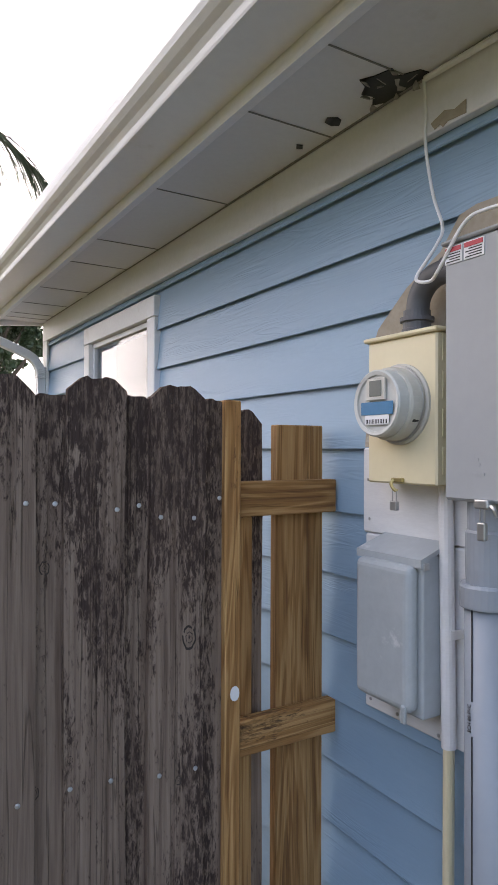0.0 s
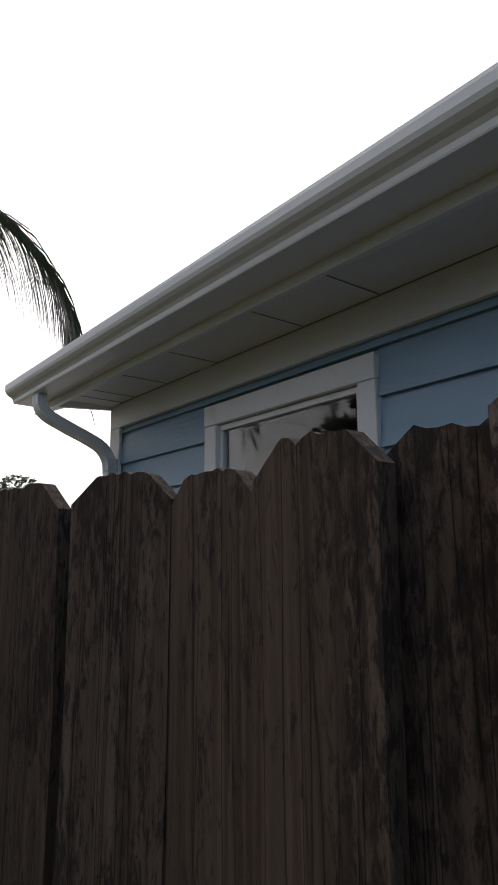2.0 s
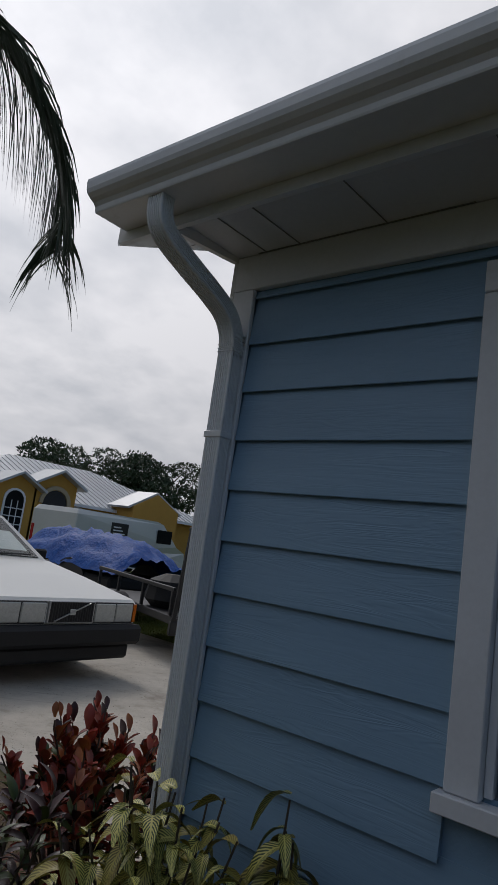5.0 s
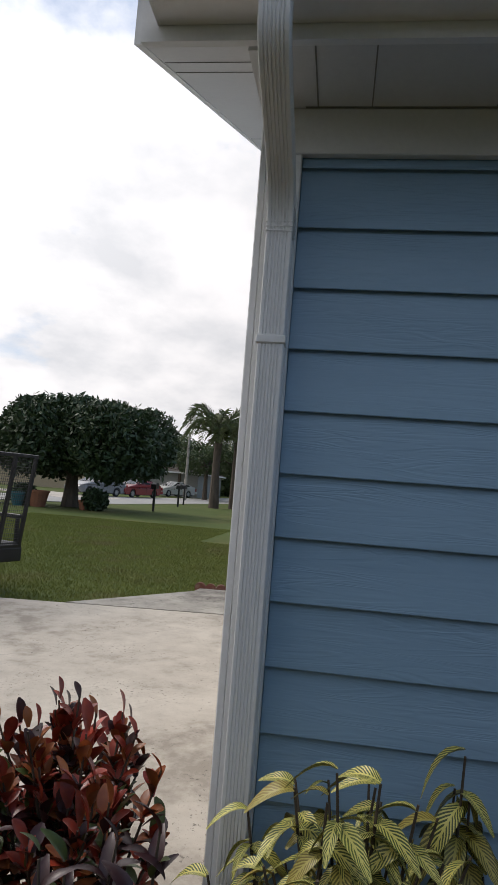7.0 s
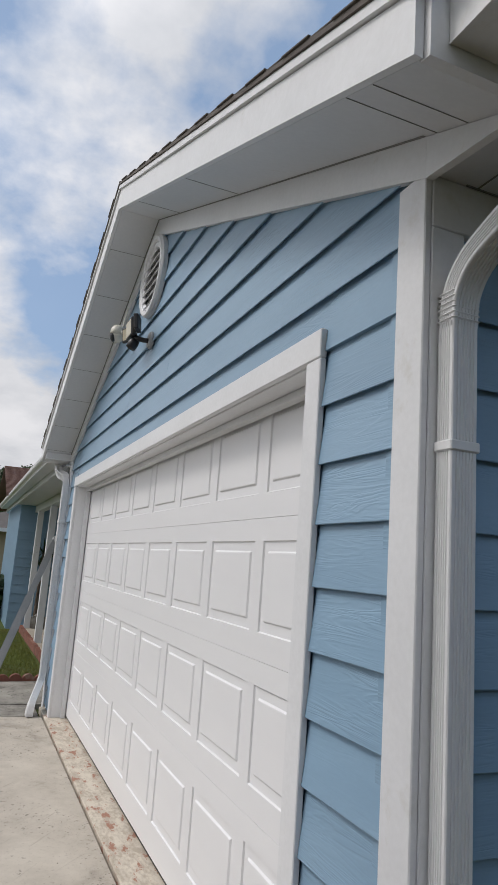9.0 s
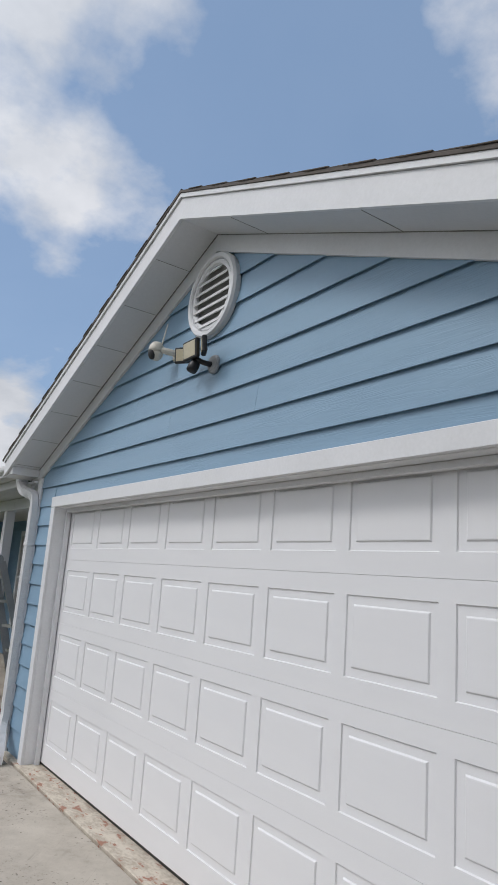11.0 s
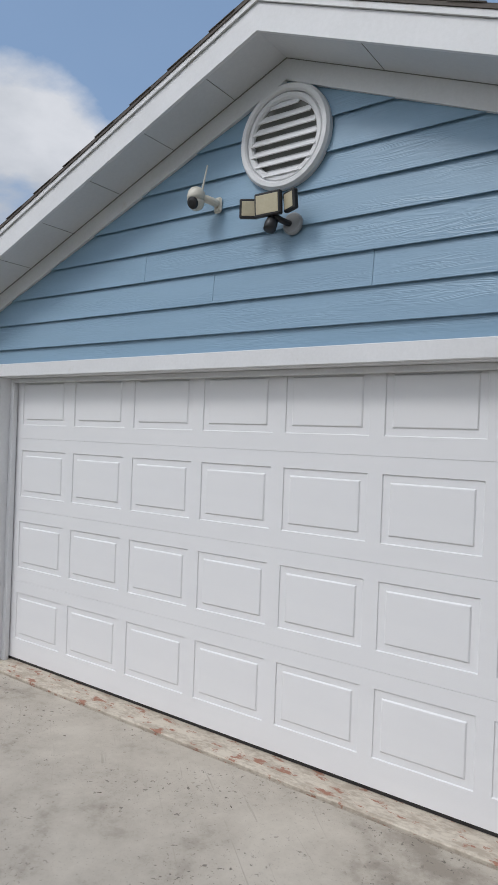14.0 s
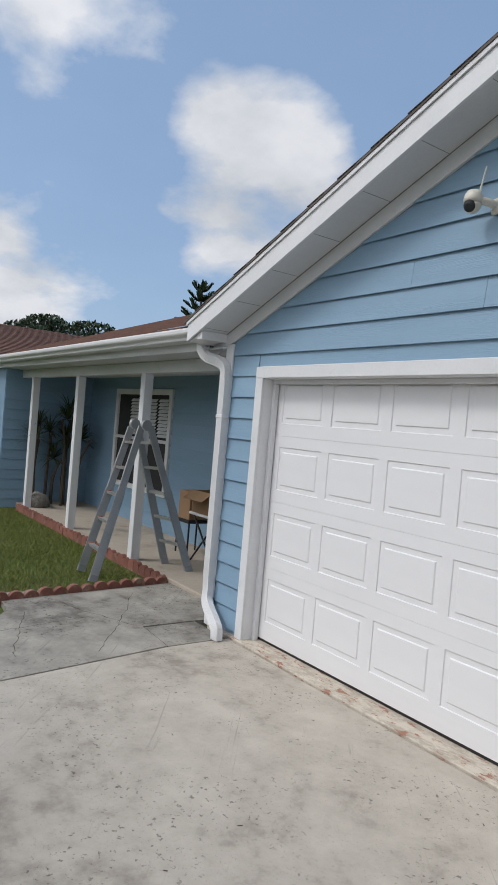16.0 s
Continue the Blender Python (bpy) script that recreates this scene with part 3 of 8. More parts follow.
rake_board("trim_frieze_gable", "white frieze boards along the gable", 0.0, 0.022, -0.117, -0.004, -0.019, EAVE_L)
bm = bmesh.new()
prism(bm, [(-0.0195, rake(-0.0195) - 0.117), (-0.0195, rake(-0.0195) - 0.004), (-0.325, rake(-0.325) - 0.004), (-0.325, rake(-0.325) - 0.016)], 1, 0.0, 0.022)
tagged(part("trim_frieze_end", bm, TRIM), "white frieze end cut to a taper under the eave", "trim", kind="structure")
rake_board("soffit_gable", "white panelled soffit under the gable overhang", 0.0, RAKE_Y - 0.022, -0.002, 0.014, EAVE_X, EAVE_L, SOFFIT)
rake_board("fascia_gable", "white aluminium rake fascia", RAKE_Y - 0.02, RAKE_Y, -0.003, 0.135, EAVE_X, EAVE_L)
rake_board("drip_edge_gable", "white metal drip edge over the rake fascia", RAKE_Y - 0.018, RAKE_Y + 0.012, 0.138, 0.166, EAVE_X - 0.01, EAVE_L + 0.01)
SEAM = material("grey soffit seam", (0.25, 0.25, 0.24), rough=0.8, scale=8, bump=0)
bm = bmesh.new()
near_seams = [-0.17, -0.06, 1.3, 2.3]
for x in near_seams + [RIDGE + 0.33 + 0.44 * k for k in range(7)]:          # seams between soffit sheets
    if EAVE_X + 0.05 < x < EAVE_L - 0.05:
        z = rake(x) - 0.003
        turn_ = math.degrees(math.atan(SLOPE)) * (-1 if x < RIDGE else 1)
        half_ = 0.0005 if x < 0.9 else 0.0014
        box(bm, -half_, half_, 0.024, RAKE_Y - 0.024, -0.001, 0.001, m=pose(x, 0, z, 0, turn_, 0))
for a, b in ((-0.015, RIDGE), (RIDGE, EAVE_L)):                             # dark strip painted as the shadow in the gap along the frieze
    prism(bm, [(a, rake(a) - 0.0045), (b, rake(b) - 0.0045), (b, rake(b) - 0.0025), (a, rake(a) - 0.0025)], 1, 0.0225, 0.030)
tagged(part("soffit_seam", bm, SEAM), "dark seams between the gable soffit sheets, with a painted shadow line at the frieze", "trim", kind="structure")
bm = bmesh.new()
box(bm, EAVE_X + 0.02, 0.012, -9.0, 0.0, SOF_Z, SOF_Z + 0.012)
tagged(part("soffit_side", bm, SOFFIT), "grey-white soffit sheets under the side eave", "soffit", kind="structure")
bm = bmesh.new()
for y in (-0.135, -0.285, -0.62, -1.05, -1.62, -2.0, -2.62, -3.21, -3.54, -4.1, -4.6):
    box(bm, EAVE_X + 0.03, -0.021, y - 0.0018, y + 0.0018, SOF_Z - 0.003, SOF_Z - 0.0005)
# shadow of the gap above the side frieze, laid on as dark strips
for y0, y1, w in ((-0.9, -0.1, 0.004), (-2.6, -1.0, 0.003), (-3.42, -2.6, 0.006), (-9.0, -3.42, 0.009)):
    box(bm, -0.021 - w, -0.0205, y0, y1, SOF_Z - 0.0035, SOF_Z - 0.0004)
tagged(part("soffit_seam", bm, SEAM), "dark seams between the side soffit sheets, with a painted shadow line at the frieze", "trim", kind="structure")
bm = bmesh.new()
prism(bm, [(EAVE_X - 0.018, 2.418), (EAVE_X + 0.012, 2.424), (EAVE_X + 0.012, 2.56), (EAVE_X - 0.018, 2.56)], 1, -9.0, RAKE_Y - 0.022)
tagged(part("fascia_side", bm, TRIM), "white fascia board along the side eave", "fascia", kind="structure")

bm = bmesh.new()
prism(bm, [(W + 0.02, 2.432), (EAVE_L - 0.004, 2.432), (EAVE_L - 0.004, rake(EAVE_L) - 0.006), (W + 0.02, rake(W + 0.02) - 0.006)], 1, -0.30, RAKE_Y - 0.024)
tagged(part("eave_return", bm, TRIM), "white boxed eave return at the porch corner", "trim", kind="structure")

# roof of the garage wing
bm = bmesh.new()
for x0, x1 in ((EAVE_X - 0.05, RIDGE), (RIDGE, EAVE_L + 0.05)):
    prism(bm, [(x0, rake(x0) + 0.168), (x1, rake(x1) + 0.168), (x1, rake(x1) + 0.184), (x0, rake(x0) + 0.184)], 1, -9.0, RAKE_Y + 0.018)
roof_garage = setting("roof_garage", bm, GREY_SHINGLE, "shingled gable roof over the garage", "roof")


def gutter(name, label, x, zt, y0, y1, m=None):
    """K-style gutter along y: back at x, lip at x - 0.13, open top."""
    face_ = [(x - 0.187, zt + 0.004), (x - 0.189, zt - 0.008), (x - 0.187, zt - 0.032), (x - 0.181, zt - 0.045), (x - 0.168, zt - 0.056), (x - 0.152, zt - 0.064), (x - 0.142, zt - 0.075), (x - 0.139, zt - 0.090), (x - 0.136, zt - 0.095)]
    prof = [(x, zt), (x - 0.006, zt), (x - 0.006, zt - 0.082), (x - 0.125, zt - 0.082), (x - 0.135, zt - 0.06), (x - 0.172, zt - 0.028), (x - 0.180, zt - 0.004),
            (x - 0.165, zt - 0.004), (x - 0.165, zt + 0.004)] + face_ + [(x, zt - 0.095)]
    ob = thing(name, label, "gutter")
    bm = bmesh.new()
    prism(bm, prof, 1, y0, y1, m)
    part("trough", bm, GUTTER, ob)
    bm = bmesh.new()
    cap = [(x, zt)] + face_ + [(x, zt - 0.0965)]
    prism(bm, cap, 1, y1 - 0.004, y1 + 0.002, m)
    part("end_cap", bm, GUTTER, ob)
    return ob


gutter("gutter", "white aluminium gutter along the side eave", EAVE_X - 0.02, 2.552, -9.0, 0.235)


def ribbed(w, d):
    """Outline of a downspout, w across and d deep, with narrow pressed grooves on all four faces."""
    def face(length, n):
        pts, edge = [(-length / 2 + 0.003, 0.0)], length / 2 - 0.009
        for k in range(n):
            c = -edge + 2 * edge * (k + 0.5) / n
            pts += [(c - 0.0022, 0.0), (c - 0.0010, -0.0028), (c + 0.0010, -0.0028), (c + 0.0022, 0.0)]
        return pts + [(length / 2 - 0.003, 0.0)]
    out = []
    for u, v in face(w, 5):
        out.append((u, d / 2 + v))
    for u, v in face(d, 6):
        out.append((w / 2 + v, -u))
    for u, v in face(w, 5):
        out.append((-u, -d / 2 - v))
    for u, v in face(d, 6):
        out.append((-w / 2 - v, u))
    return out


def downspout(name, label, runs, straps, w=0.085, d=0.06, foot=None):
    ob = thing(name, label, "downspout")
    for nm, pts, up in runs:
        bm = bmesh.new()
        sweep(bm, pts, ribbed(w, d), up=up)
        part(nm, bm, GUTTER, ob)
    for lo, hi in straps:
        bm = bmesh.new()
        box(bm, lo[0], hi[0], lo[1], hi[1], lo[2], hi[2], c=0.003)
        part("strap", bm, GUTTER, ob)
    return ob


# downspout at the near corner: gutter outlet, slant to the wall, then down
dx, dy = -0.050, -0.057
slant = curve_pts([(-0.462, dy, 2.485), (-0.460, dy, 2.405), (-0.425, dy, 2.352), (-0.315, dy, 2.300), (-0.190, dy, 2.250), (-0.105, dy, 2.205), (-0.060, dy, 2.140), (dx, dy, 2.06)], 4)
downspout("downspout", "white ribbed downspout with a slanted elbow at the garage corner",
          [("elbow", slant, (0, 1, 0)), ("pipe", [(dx, dy, 2.07), (dx, dy, 0.06)], (0, 1, 0))],
          [((-0.082, -0.098, 1.768), (-0.021, -0.016, 1.792))] + [((-0.081, -0.096, 2.075 + 0.013 * k), (-0.020, -0.018, 2.081 + 0.013 * k)) for k in range(6)], w=0.054, d=0.072)
# downspout at the porch corner
sx, sy = 5.80, 0.053
top = curve_pts([(6.13, 0.12, 2.44), (6.125, 0.115, 2.38), (6.06, 0.095, 2.31), (5.90, 0.06, 2.265), (5.83, 0.053, 2.225), (5.803, 0.053, 2.17), (sx, sy, 2.08)], 5)
low = curve_pts([(sx, sy, 0.40), (sx - 0.01, sy, 0.30), (sx - 0.06, sy + 0.03, 0.20), (sx - 0.30, sy + 0.10, 0.105), (sx - 0.36, sy + 0.115, 0.075), (sx - 0.385, sy + 0.125, 0.02), (sx - 0.387, sy + 0.125, -0.004)], 4)
downspout("downspout", "white downspout with a kicked-out foot beside the porch",
          [("elbow", top, (1, 0, 0)), ("pipe", [(sx, sy, 2.15), (sx, sy, 0.39)], (1, 0, 0)), ("foot", low, (1, 0, 0))],
          [((sx - 0.05, 0.021, 1.78), (sx + 0.05, 0.088, 1.81))], w=0.062, d=0.086)

# ---- garage door ----
opening = (0.558, 5.303, 2.122)
trim("trim_door_head", "white board over the garage door", (0.470, 5.392, 0.0, 0.024, 2.122, 2.214))
trim("trim_door_right", "white board beside the garage door", (0.470, 0.560, 0.0, 0.022, -0.01, 2.120))
trim("trim_door_left", "white board beside the garage door", (5.300, 5.392, 0.0, 0.022, -0.01, 2.120))
trim("door_jamb", "white jambs and head of the garage opening", (0.535, 0.559, -0.17, -0.001, 0.0, 2.12), (5.302, 5.326, -0.17, -0.001, 0.0, 2.12), (0.56, 5.30, -0.17, -0.001, 2.118, 2.14))
trim("door_stop", "white weather strip round the garage door", (0.560, 5.301, -0.125, -0.085, 2.085, 2.117), (5.262, 5.301, -0.125, -0.085, 0.0, 2.084), (0.560, 0.585, -0.125, -0.085, 0.0, 2.084))
door = thing("garage_door", "white raised-panel sectional garage door, closed", "garage door")
COLS = [0.640 + 0.5805 * k for k in range(8)]        # near edge of each panel
PW, PH, DY = 0.500, 0.345, -0.132
ROWS = [0.175, 0.708, 1.241, 1.774]
EDGES = [0.028, 0.608, 1.141, 1.674, 2.205]


def section_mesh(z0, z1, pz):
    bm = bmesh.new()
    xs = [0.563]
    for c in COLS:
        xs += [c, c + PW]
    xs.append(5.298)
    g = 0.0008
    zs = [z0 + g, pz, pz + PH, z1 - g]
    grid = [[bm.verts.new((x, DY, z)) for x in xs] for z in zs]
    for j in range(3):
        for i in range(len(xs) - 1):
            if j == 1 and i % 2 == 1:
                continue
            bm.faces.new((grid[j][i], grid[j][i + 1], grid[j + 1][i + 1], grid[j + 1][i]))
    # folded lips of the section above and below
    for row, dz in ((0, -g), (3, g)):
        back = [bm.verts.new((x, DY - 0.004, zs[row] + dz * 0.4)) for x in xs]
        deep = [bm.verts.new((x, DY - 0.012, zs[row] + dz * 0.95)) for x in xs]
        for i in range(len(xs) - 1):
            bm.faces.new((grid[row][i], grid[row][i + 1], back[i + 1], back[i]))
            bm.faces.new((back[i], back[i + 1], deep[i + 1], deep[i]))
    bmesh.ops.recalc_face_normals(bm, faces=list(bm.faces))
    return bm


def panel_mesh():
    """One pressed panel: a sloping groove round a raised field."""
    bm = bmesh.new()
    rings = []
    for inset, y in ((0, 0), (0.004, -0.0070), (0.040, -0.0074), (0.046, -0.0008), (0.050, 0.0)):
        rings.append([bm.verts.new(p) for p in ((inset, y, inset), (PW - inset, y, inset), (PW - inset, y, PH - inset), (inset, y, PH - inset))])
    for a, b in zip(rings, rings[1:]):
        for k in range(4):
            bm.faces.new((a[k], a[(k + 1) % 4], b[(k + 1) % 4], b[k]))
    bm.faces.new(rings[-1])
    bmesh.ops.recalc_face_normals(bm, faces=list(bm.faces))
    if bm.faces[-1].normal.y < 0:
        bmesh.ops.reverse_faces(bm, faces=list(bm.faces))
    return bm


first = None
for r in range(4):
    sec = part("door_section", section_mesh(EDGES[r], EDGES[r + 1], ROWS[r]), DOORW, door)
    for c in COLS:
        if first is None:
            first = part("raised_panel", panel_mesh(), DOORW, sec)
            ob = first
        else:
            ob = new("raised_panel", first.data)
            ob.parent = sec
        ob.location = (c, DY, ROWS[r])
bm = bmesh.new()
box(bm, 0.562, 5.30, -0.165, -0.140, 0.004, 0.034, c=0.004)
part("bottom_seal", bm, BLACK, door, "black rubber bottom seal")
# solid block, coloured dark in place of the garage's own shade
bm = bmesh.new()
box(bm, 0.1, 5.7, -0.9, -0.6, 0.0, 2.4)
setting("garage_interior", bm, DARK_IN, "near-black block standing in for the unlit garage behind the door", "wall")

# ---- gable vent ----
vent = thing("gable_vent", "white oval louvred gable vent over the garage door", "vent")
VX, VZ, VA, VB = 2.855, 3.320, 0.274, 0.276


def ellipse_ring(bm, a0, b0, a1, b1, y0, y1, n=40):
    tmp = bmesh.new()
    ring = []
    for a, b, y in ((a0, b0, y0), (a0, b0, y1 - 0.01), (a0 + 0.008, b0 + 0.008, y1), (a1 - 0.012, b1 - 0.012, y1), (a1, b1, y1 - 0.016), (a1, b1, y0)):
        ring.append([tmp.verts.new((VX + a * math.cos(2 * math.pi * k / n), y, VZ + b * math.sin(2 * math.pi * k / n))) for k in range(n)])
    for r0, r1 in zip(ring, ring[1:]):
        for k in range(n):
            tmp.faces.new((r0[k], r0[(k + 1) % n], r1[(k + 1) % n], r1[k]))
    merge(bm, tmp)


bm = bmesh.new()
ellipse_ring(bm, VA - 0.042, VB - 0.042, VA, VB, 0.004, 0.050)
part("outer_ring", bm, TRIM, vent)
bm = bmesh.new()
ellipse_ring(bm, VA - 0.080, VB - 0.080, VA - 0.040, VB - 0.040, 0.004, 0.038)
part("inner_ring", bm, TRIM, vent)
bm = bmesh.new()
lathe(bm, [(0.24, 0), (0.24, 0.004)], 32, Matrix.Translation((VX, 0.010, VZ)) @ Matrix.Rotation(radians(-90), 4, "X"))
part("backing", bm, SEAM, vent)
for k in range(7):
    z = VZ - 0.175 + k * 0.0585
    h = (VA - 0.072) * math.sqrt(max(0.02, 1 - ((z + 0.01 - VZ) / (VB - 0.07)) ** 2))
    bm = bmesh.new()
    box(bm, -h, h, -0.003, 0.003, -0.029, 0.029, m=pose(VX, 0.026, z, 36, 0, 0))
    part("louvre", bm, TRIM, vent)


# ---- side window ----
win = thing("window_1", "white framed side window with reflective glass", "window", kind="structure")
WY0, WY1, WZ0, WZ1 = -1.962, -0.947, 0.90, 2.272      # outer edges of the casing
for nm, b in (("head_casing", (-0.026, 0.012, WY0, WY1, WZ1 - 0.092, WZ1)), ("side_casing", (-0.024, 0.012, WY0, WY0 + 0.085, WZ0, WZ1 - 0.094)),
              ("side_casing", (-0.024, 0.012, WY1 - 0.088, WY1, WZ0, WZ1 - 0.094)), ("sill", (-0.045, 0.012, WY0 - 0.02, WY1 + 0.02, WZ0 - 0.05, WZ0 - 0.002))):
    bm = bmesh.new()
    box(bm, *b, c=0.003)
    part(nm, bm, TRIM, win)
gy0, gy1, gz0, gz1 = WY0 + 0.087, WY1 - 0.09, WZ0 + 0.01, WZ1 - 0.095
bm = bmesh.new()
for b in ((0.0, 0.03, gy0, gy1, gz1 - 0.025, gz1), (0.0, 0.03, gy0, gy0 + 0.022, gz0, gz1 - 0.026), (0.0, 0.03, gy1 - 0.022, gy1, gz0, gz1 - 0.026), (0.0, 0.03, gy0 + 0.023, gy1 - 0.023, 1.50, 1.53)):
    box(bm, *b, c=0.002)
part("sash", bm, TRIM, win)
bm = bmesh.new()
box(bm, 0.014, 0.020, gy0 + 0.02, gy1 - 0.02, gz0, gz1 - 0.02)
pane = part("pane", bm, PANE, win)
pane.visible_shadow = False
# added room shell; its shade is painted in as near-black walls
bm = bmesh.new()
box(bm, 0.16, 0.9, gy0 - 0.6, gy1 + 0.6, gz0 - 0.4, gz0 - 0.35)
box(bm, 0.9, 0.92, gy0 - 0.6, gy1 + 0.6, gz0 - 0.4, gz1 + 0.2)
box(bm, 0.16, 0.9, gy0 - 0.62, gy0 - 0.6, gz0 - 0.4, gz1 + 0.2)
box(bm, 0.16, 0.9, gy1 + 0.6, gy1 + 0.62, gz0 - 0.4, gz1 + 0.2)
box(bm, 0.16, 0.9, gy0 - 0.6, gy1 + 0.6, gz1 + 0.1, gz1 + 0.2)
setting("room_behind_window", bm, DARK_IN, "room shell coloured near-black to look unlit behind the side window", "wall")

# ---- ground ----
SKEW = radians(4.5)


def drive_x(y):
    """Lawn edge of the driveway: it leans a little from the house line."""
    return 0.74 - (y - 2.4) * math.tan(SKEW)


bm = bmesh.new()
prism(bm, [(-600, -600), (600, -600), (600, 600), (-600, 600)], 2, -0.35, -0.055)
ground = setting("ground", bm, GRASS_SOIL, "green lawn ground with brown patches reaching far off", "ground")
bm = bmesh.new()
prism(bm, [(-5.4, -8.0), (-0.0, -8.0), (-0.0, 0.02), (0.72, 1.6), (0.68, 2.4), (drive_x(9) - 0.02, 9.0), (-4.5, 9.0)], 2, -0.30, -0.048)
setting("ground_side_yard", bm, DRY_SOIL, "thin dry turf beside the garage", "ground")
bm = bmesh.new()
prism(bm, [(0.02, 0.066), (5.42, 0.066), (5.42, 0.60), (5.05, 3.25), (5.6, 16.5), (drive_x(16.5), 16.5), (drive_x(2.4), 2.4), (0.55, 1.2)], 2, -0.16, -0.012)
driveway = setting("driveway", bm, CONCRETE, "pale stained concrete driveway before the garage", "driveway")
bm = bmesh.new()
prism(bm, [(5.424, 0.09), (5.90, 0.09), (5.90, 0.575), (5.424, 0.61)], 2, -0.15, -0.008)
prism(bm, [(5.422, 0.622), (5.912, 0.585), (5.905, -0.338), (7.14, -0.338), (7.25, 1.42), (6.72, 1.47), (5.15, 2.55), (5.28, 1.6)], 2, -0.15, -0.004)
setting("apron", bm, CONCRETE_OLD, "rough old concrete path between driveway and porch", "pavement")
bm = bmesh.new()
box(bm, 0.09, 5.76, -0.16, 0.052, -0.12, 0.004, c=0.006)
setting("door_sill", bm, WORN, "worn painted concrete sill below the garage door with flaking paint", "sill")

# cracks in the old path
rnd = random.Random(17)
CRACK = material("dirt-filled crack", (0.075, 0.066, 0.055), (0.05, 0.044, 0.037), rough=0.95, scale=20, bump=0.3)
for base_z, ends in ((-0.0035, ((5.95, 0.62, 7.0, 1.05), (5.5, 1.15, 6.9, 0.2), (6.3, 0.9, 6.2, 1.75), (5.6, 1.7, 6.6, 1.35))),):
    verts, faces = [], []
    for x0, y0, x1, y1 in ends:
        n_ = 26
        ln = math.hypot(x1 - x0, y1 - y0)
        nx, ny = -(y1 - y0) / ln, (x1 - x0) / ln
        off = 0.0
        for k in range(n_ + 1):
            off += rnd.uniform(-0.014, 0.014)
            s, w = k / n_, rnd.uniform(0.0012, 0.004) * (1.0 if base_z > -0.01 else 0.5)
            cx, cy = x0 + (x1 - x0) * s + nx * off, y0 + (y1 - y0) * s + ny * off
            verts += [(cx - nx * w, cy - ny * w, base_z), (cx + nx * w, cy + ny * w, base_z)]
            if k:
                i = len(verts) - 4
                faces.append((i, i + 2, i + 3, i + 1))
    tagged(mesh_from("crack", verts, faces, CRACK), "dark hairline cracks in the concrete", "crack", kind="structure")


# ---- fence beside the house ----
def picket(w, h, t=0.018, seed=0, cut=1.0):
    """A dog-eared board, foot at z = 0, lying along x with its face to -y; edges worn and a little bowed."""
    rnd = random.Random(seed)
    bm = bmesh.new()
    ear = w * rnd.uniform(0.2, 0.27) * cut
    k = 9
    levels = [0, 0.3, 0.6, 0.9, 1.2, h - 0.28, h - ear]
    bow = [rnd.uniform(-0.004, 0.004) for _ in levels]
    left = [(bow[i] + rnd.uniform(-0.002, 0.002), z) for i, z in enumerate(levels)]
    right = [(w + bow[i] + rnd.uniform(-0.002, 0.002), z) for i, z in enumerate(levels)]
    top = [(w - ear + rnd.uniform(-0.005, 0.005), h - rnd.uniform(0.002, 0.005))]
    for i in range(1, k):
        top.append((w - ear - (w - 2 * ear) * i / k, h + rnd.uniform(-0.003, 0.002) - 0.004 * (rnd.random() > 0.8)))
    top.append((ear + rnd.uniform(-0.005, 0.005), h - rnd.uniform(0.002, 0.005)))
    prism(bm, left[:1] + right + top + left[:0:-1], 1, 0, t)
    return bm


def screw_heads(parent, spots):
    bm0 = bmesh.new()
    lathe(bm0, [(0.0055, 0), (0.0055, 0.002), (0.003, 0.0032)], 8, Matrix.Rotation(radians(90), 4, "X"))
    firsto = part("screw", bm0, STEEL, parent)
    firsto.location = spots[0]
    for s in spots[1:]:
        o = new("screw", firsto.data)
        o.parent = parent
        o.location = s


FY = -3.262
fence = thing("fence", "weathered grey board fence between house and gate, with tan lumber frame", "fence")
front = [(-1.099, 0.116, 1.724), (-0.980, 0.146, 1.748), (-0.773, 0.133, 1.752), (-0.582, 0.138, 1.742)]
for k, (x, w, h) in enumerate(front):
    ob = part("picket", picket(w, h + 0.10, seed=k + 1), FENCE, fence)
    ob.location = (x, FY, -0.10)
for k, (x, w, h) in enumerate([(-1.01, 0.10, 1.712), (-0.852, 0.11, 1.712), (-0.655, 0.10, 1.716), (-0.470, 0.087, 1.716)]):
    ob = part("picket", picket(w, h + 0.10, seed=k + 11, cut=0.3), FENCE, fence)
    ob.location = (x, FY + 0.019, -0.10)
ob = part("picket", picket(0.135, 1.80, seed=22), FENCE, fence)
ob.location = (-0.345, FY + 0.115, -0.10)
for k, (x, w, h) in enumerate([(-1.064, 0.128, 1.694), (-0.930, 0.130, 1.700)]):
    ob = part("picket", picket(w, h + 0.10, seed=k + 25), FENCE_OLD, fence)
    ob.location = (x, -2.955, -0.10)
bm = bmesh.new()
box(bm, -0.388, -0.343, FY + 0.002, FY + 0.040, -0.08, 1.715, c=0.003)
part("end_stud", bm, LUMBER, fence, "fresh tan end stud")
for z0, z1 in ((1.425, 1.514), (0.822, 0.911), (0.20, 0.289)):
    bm = bmesh.new()
    box(bm, -1.00, -0.016, FY + 0.041, FY + 0.079, z0, z1, c=0.003)
    part("rail", bm, LUMBER_H, fence, "tan lumber rail")
bm = bmesh.new()
box(bm, -0.187, -0.033, FY + 0.080, FY + 0.112, -0.08, 1.662, c=0.003)
part("upright", bm, LUMBER, fence, "tan lumber upright")
bm = bmesh.new()
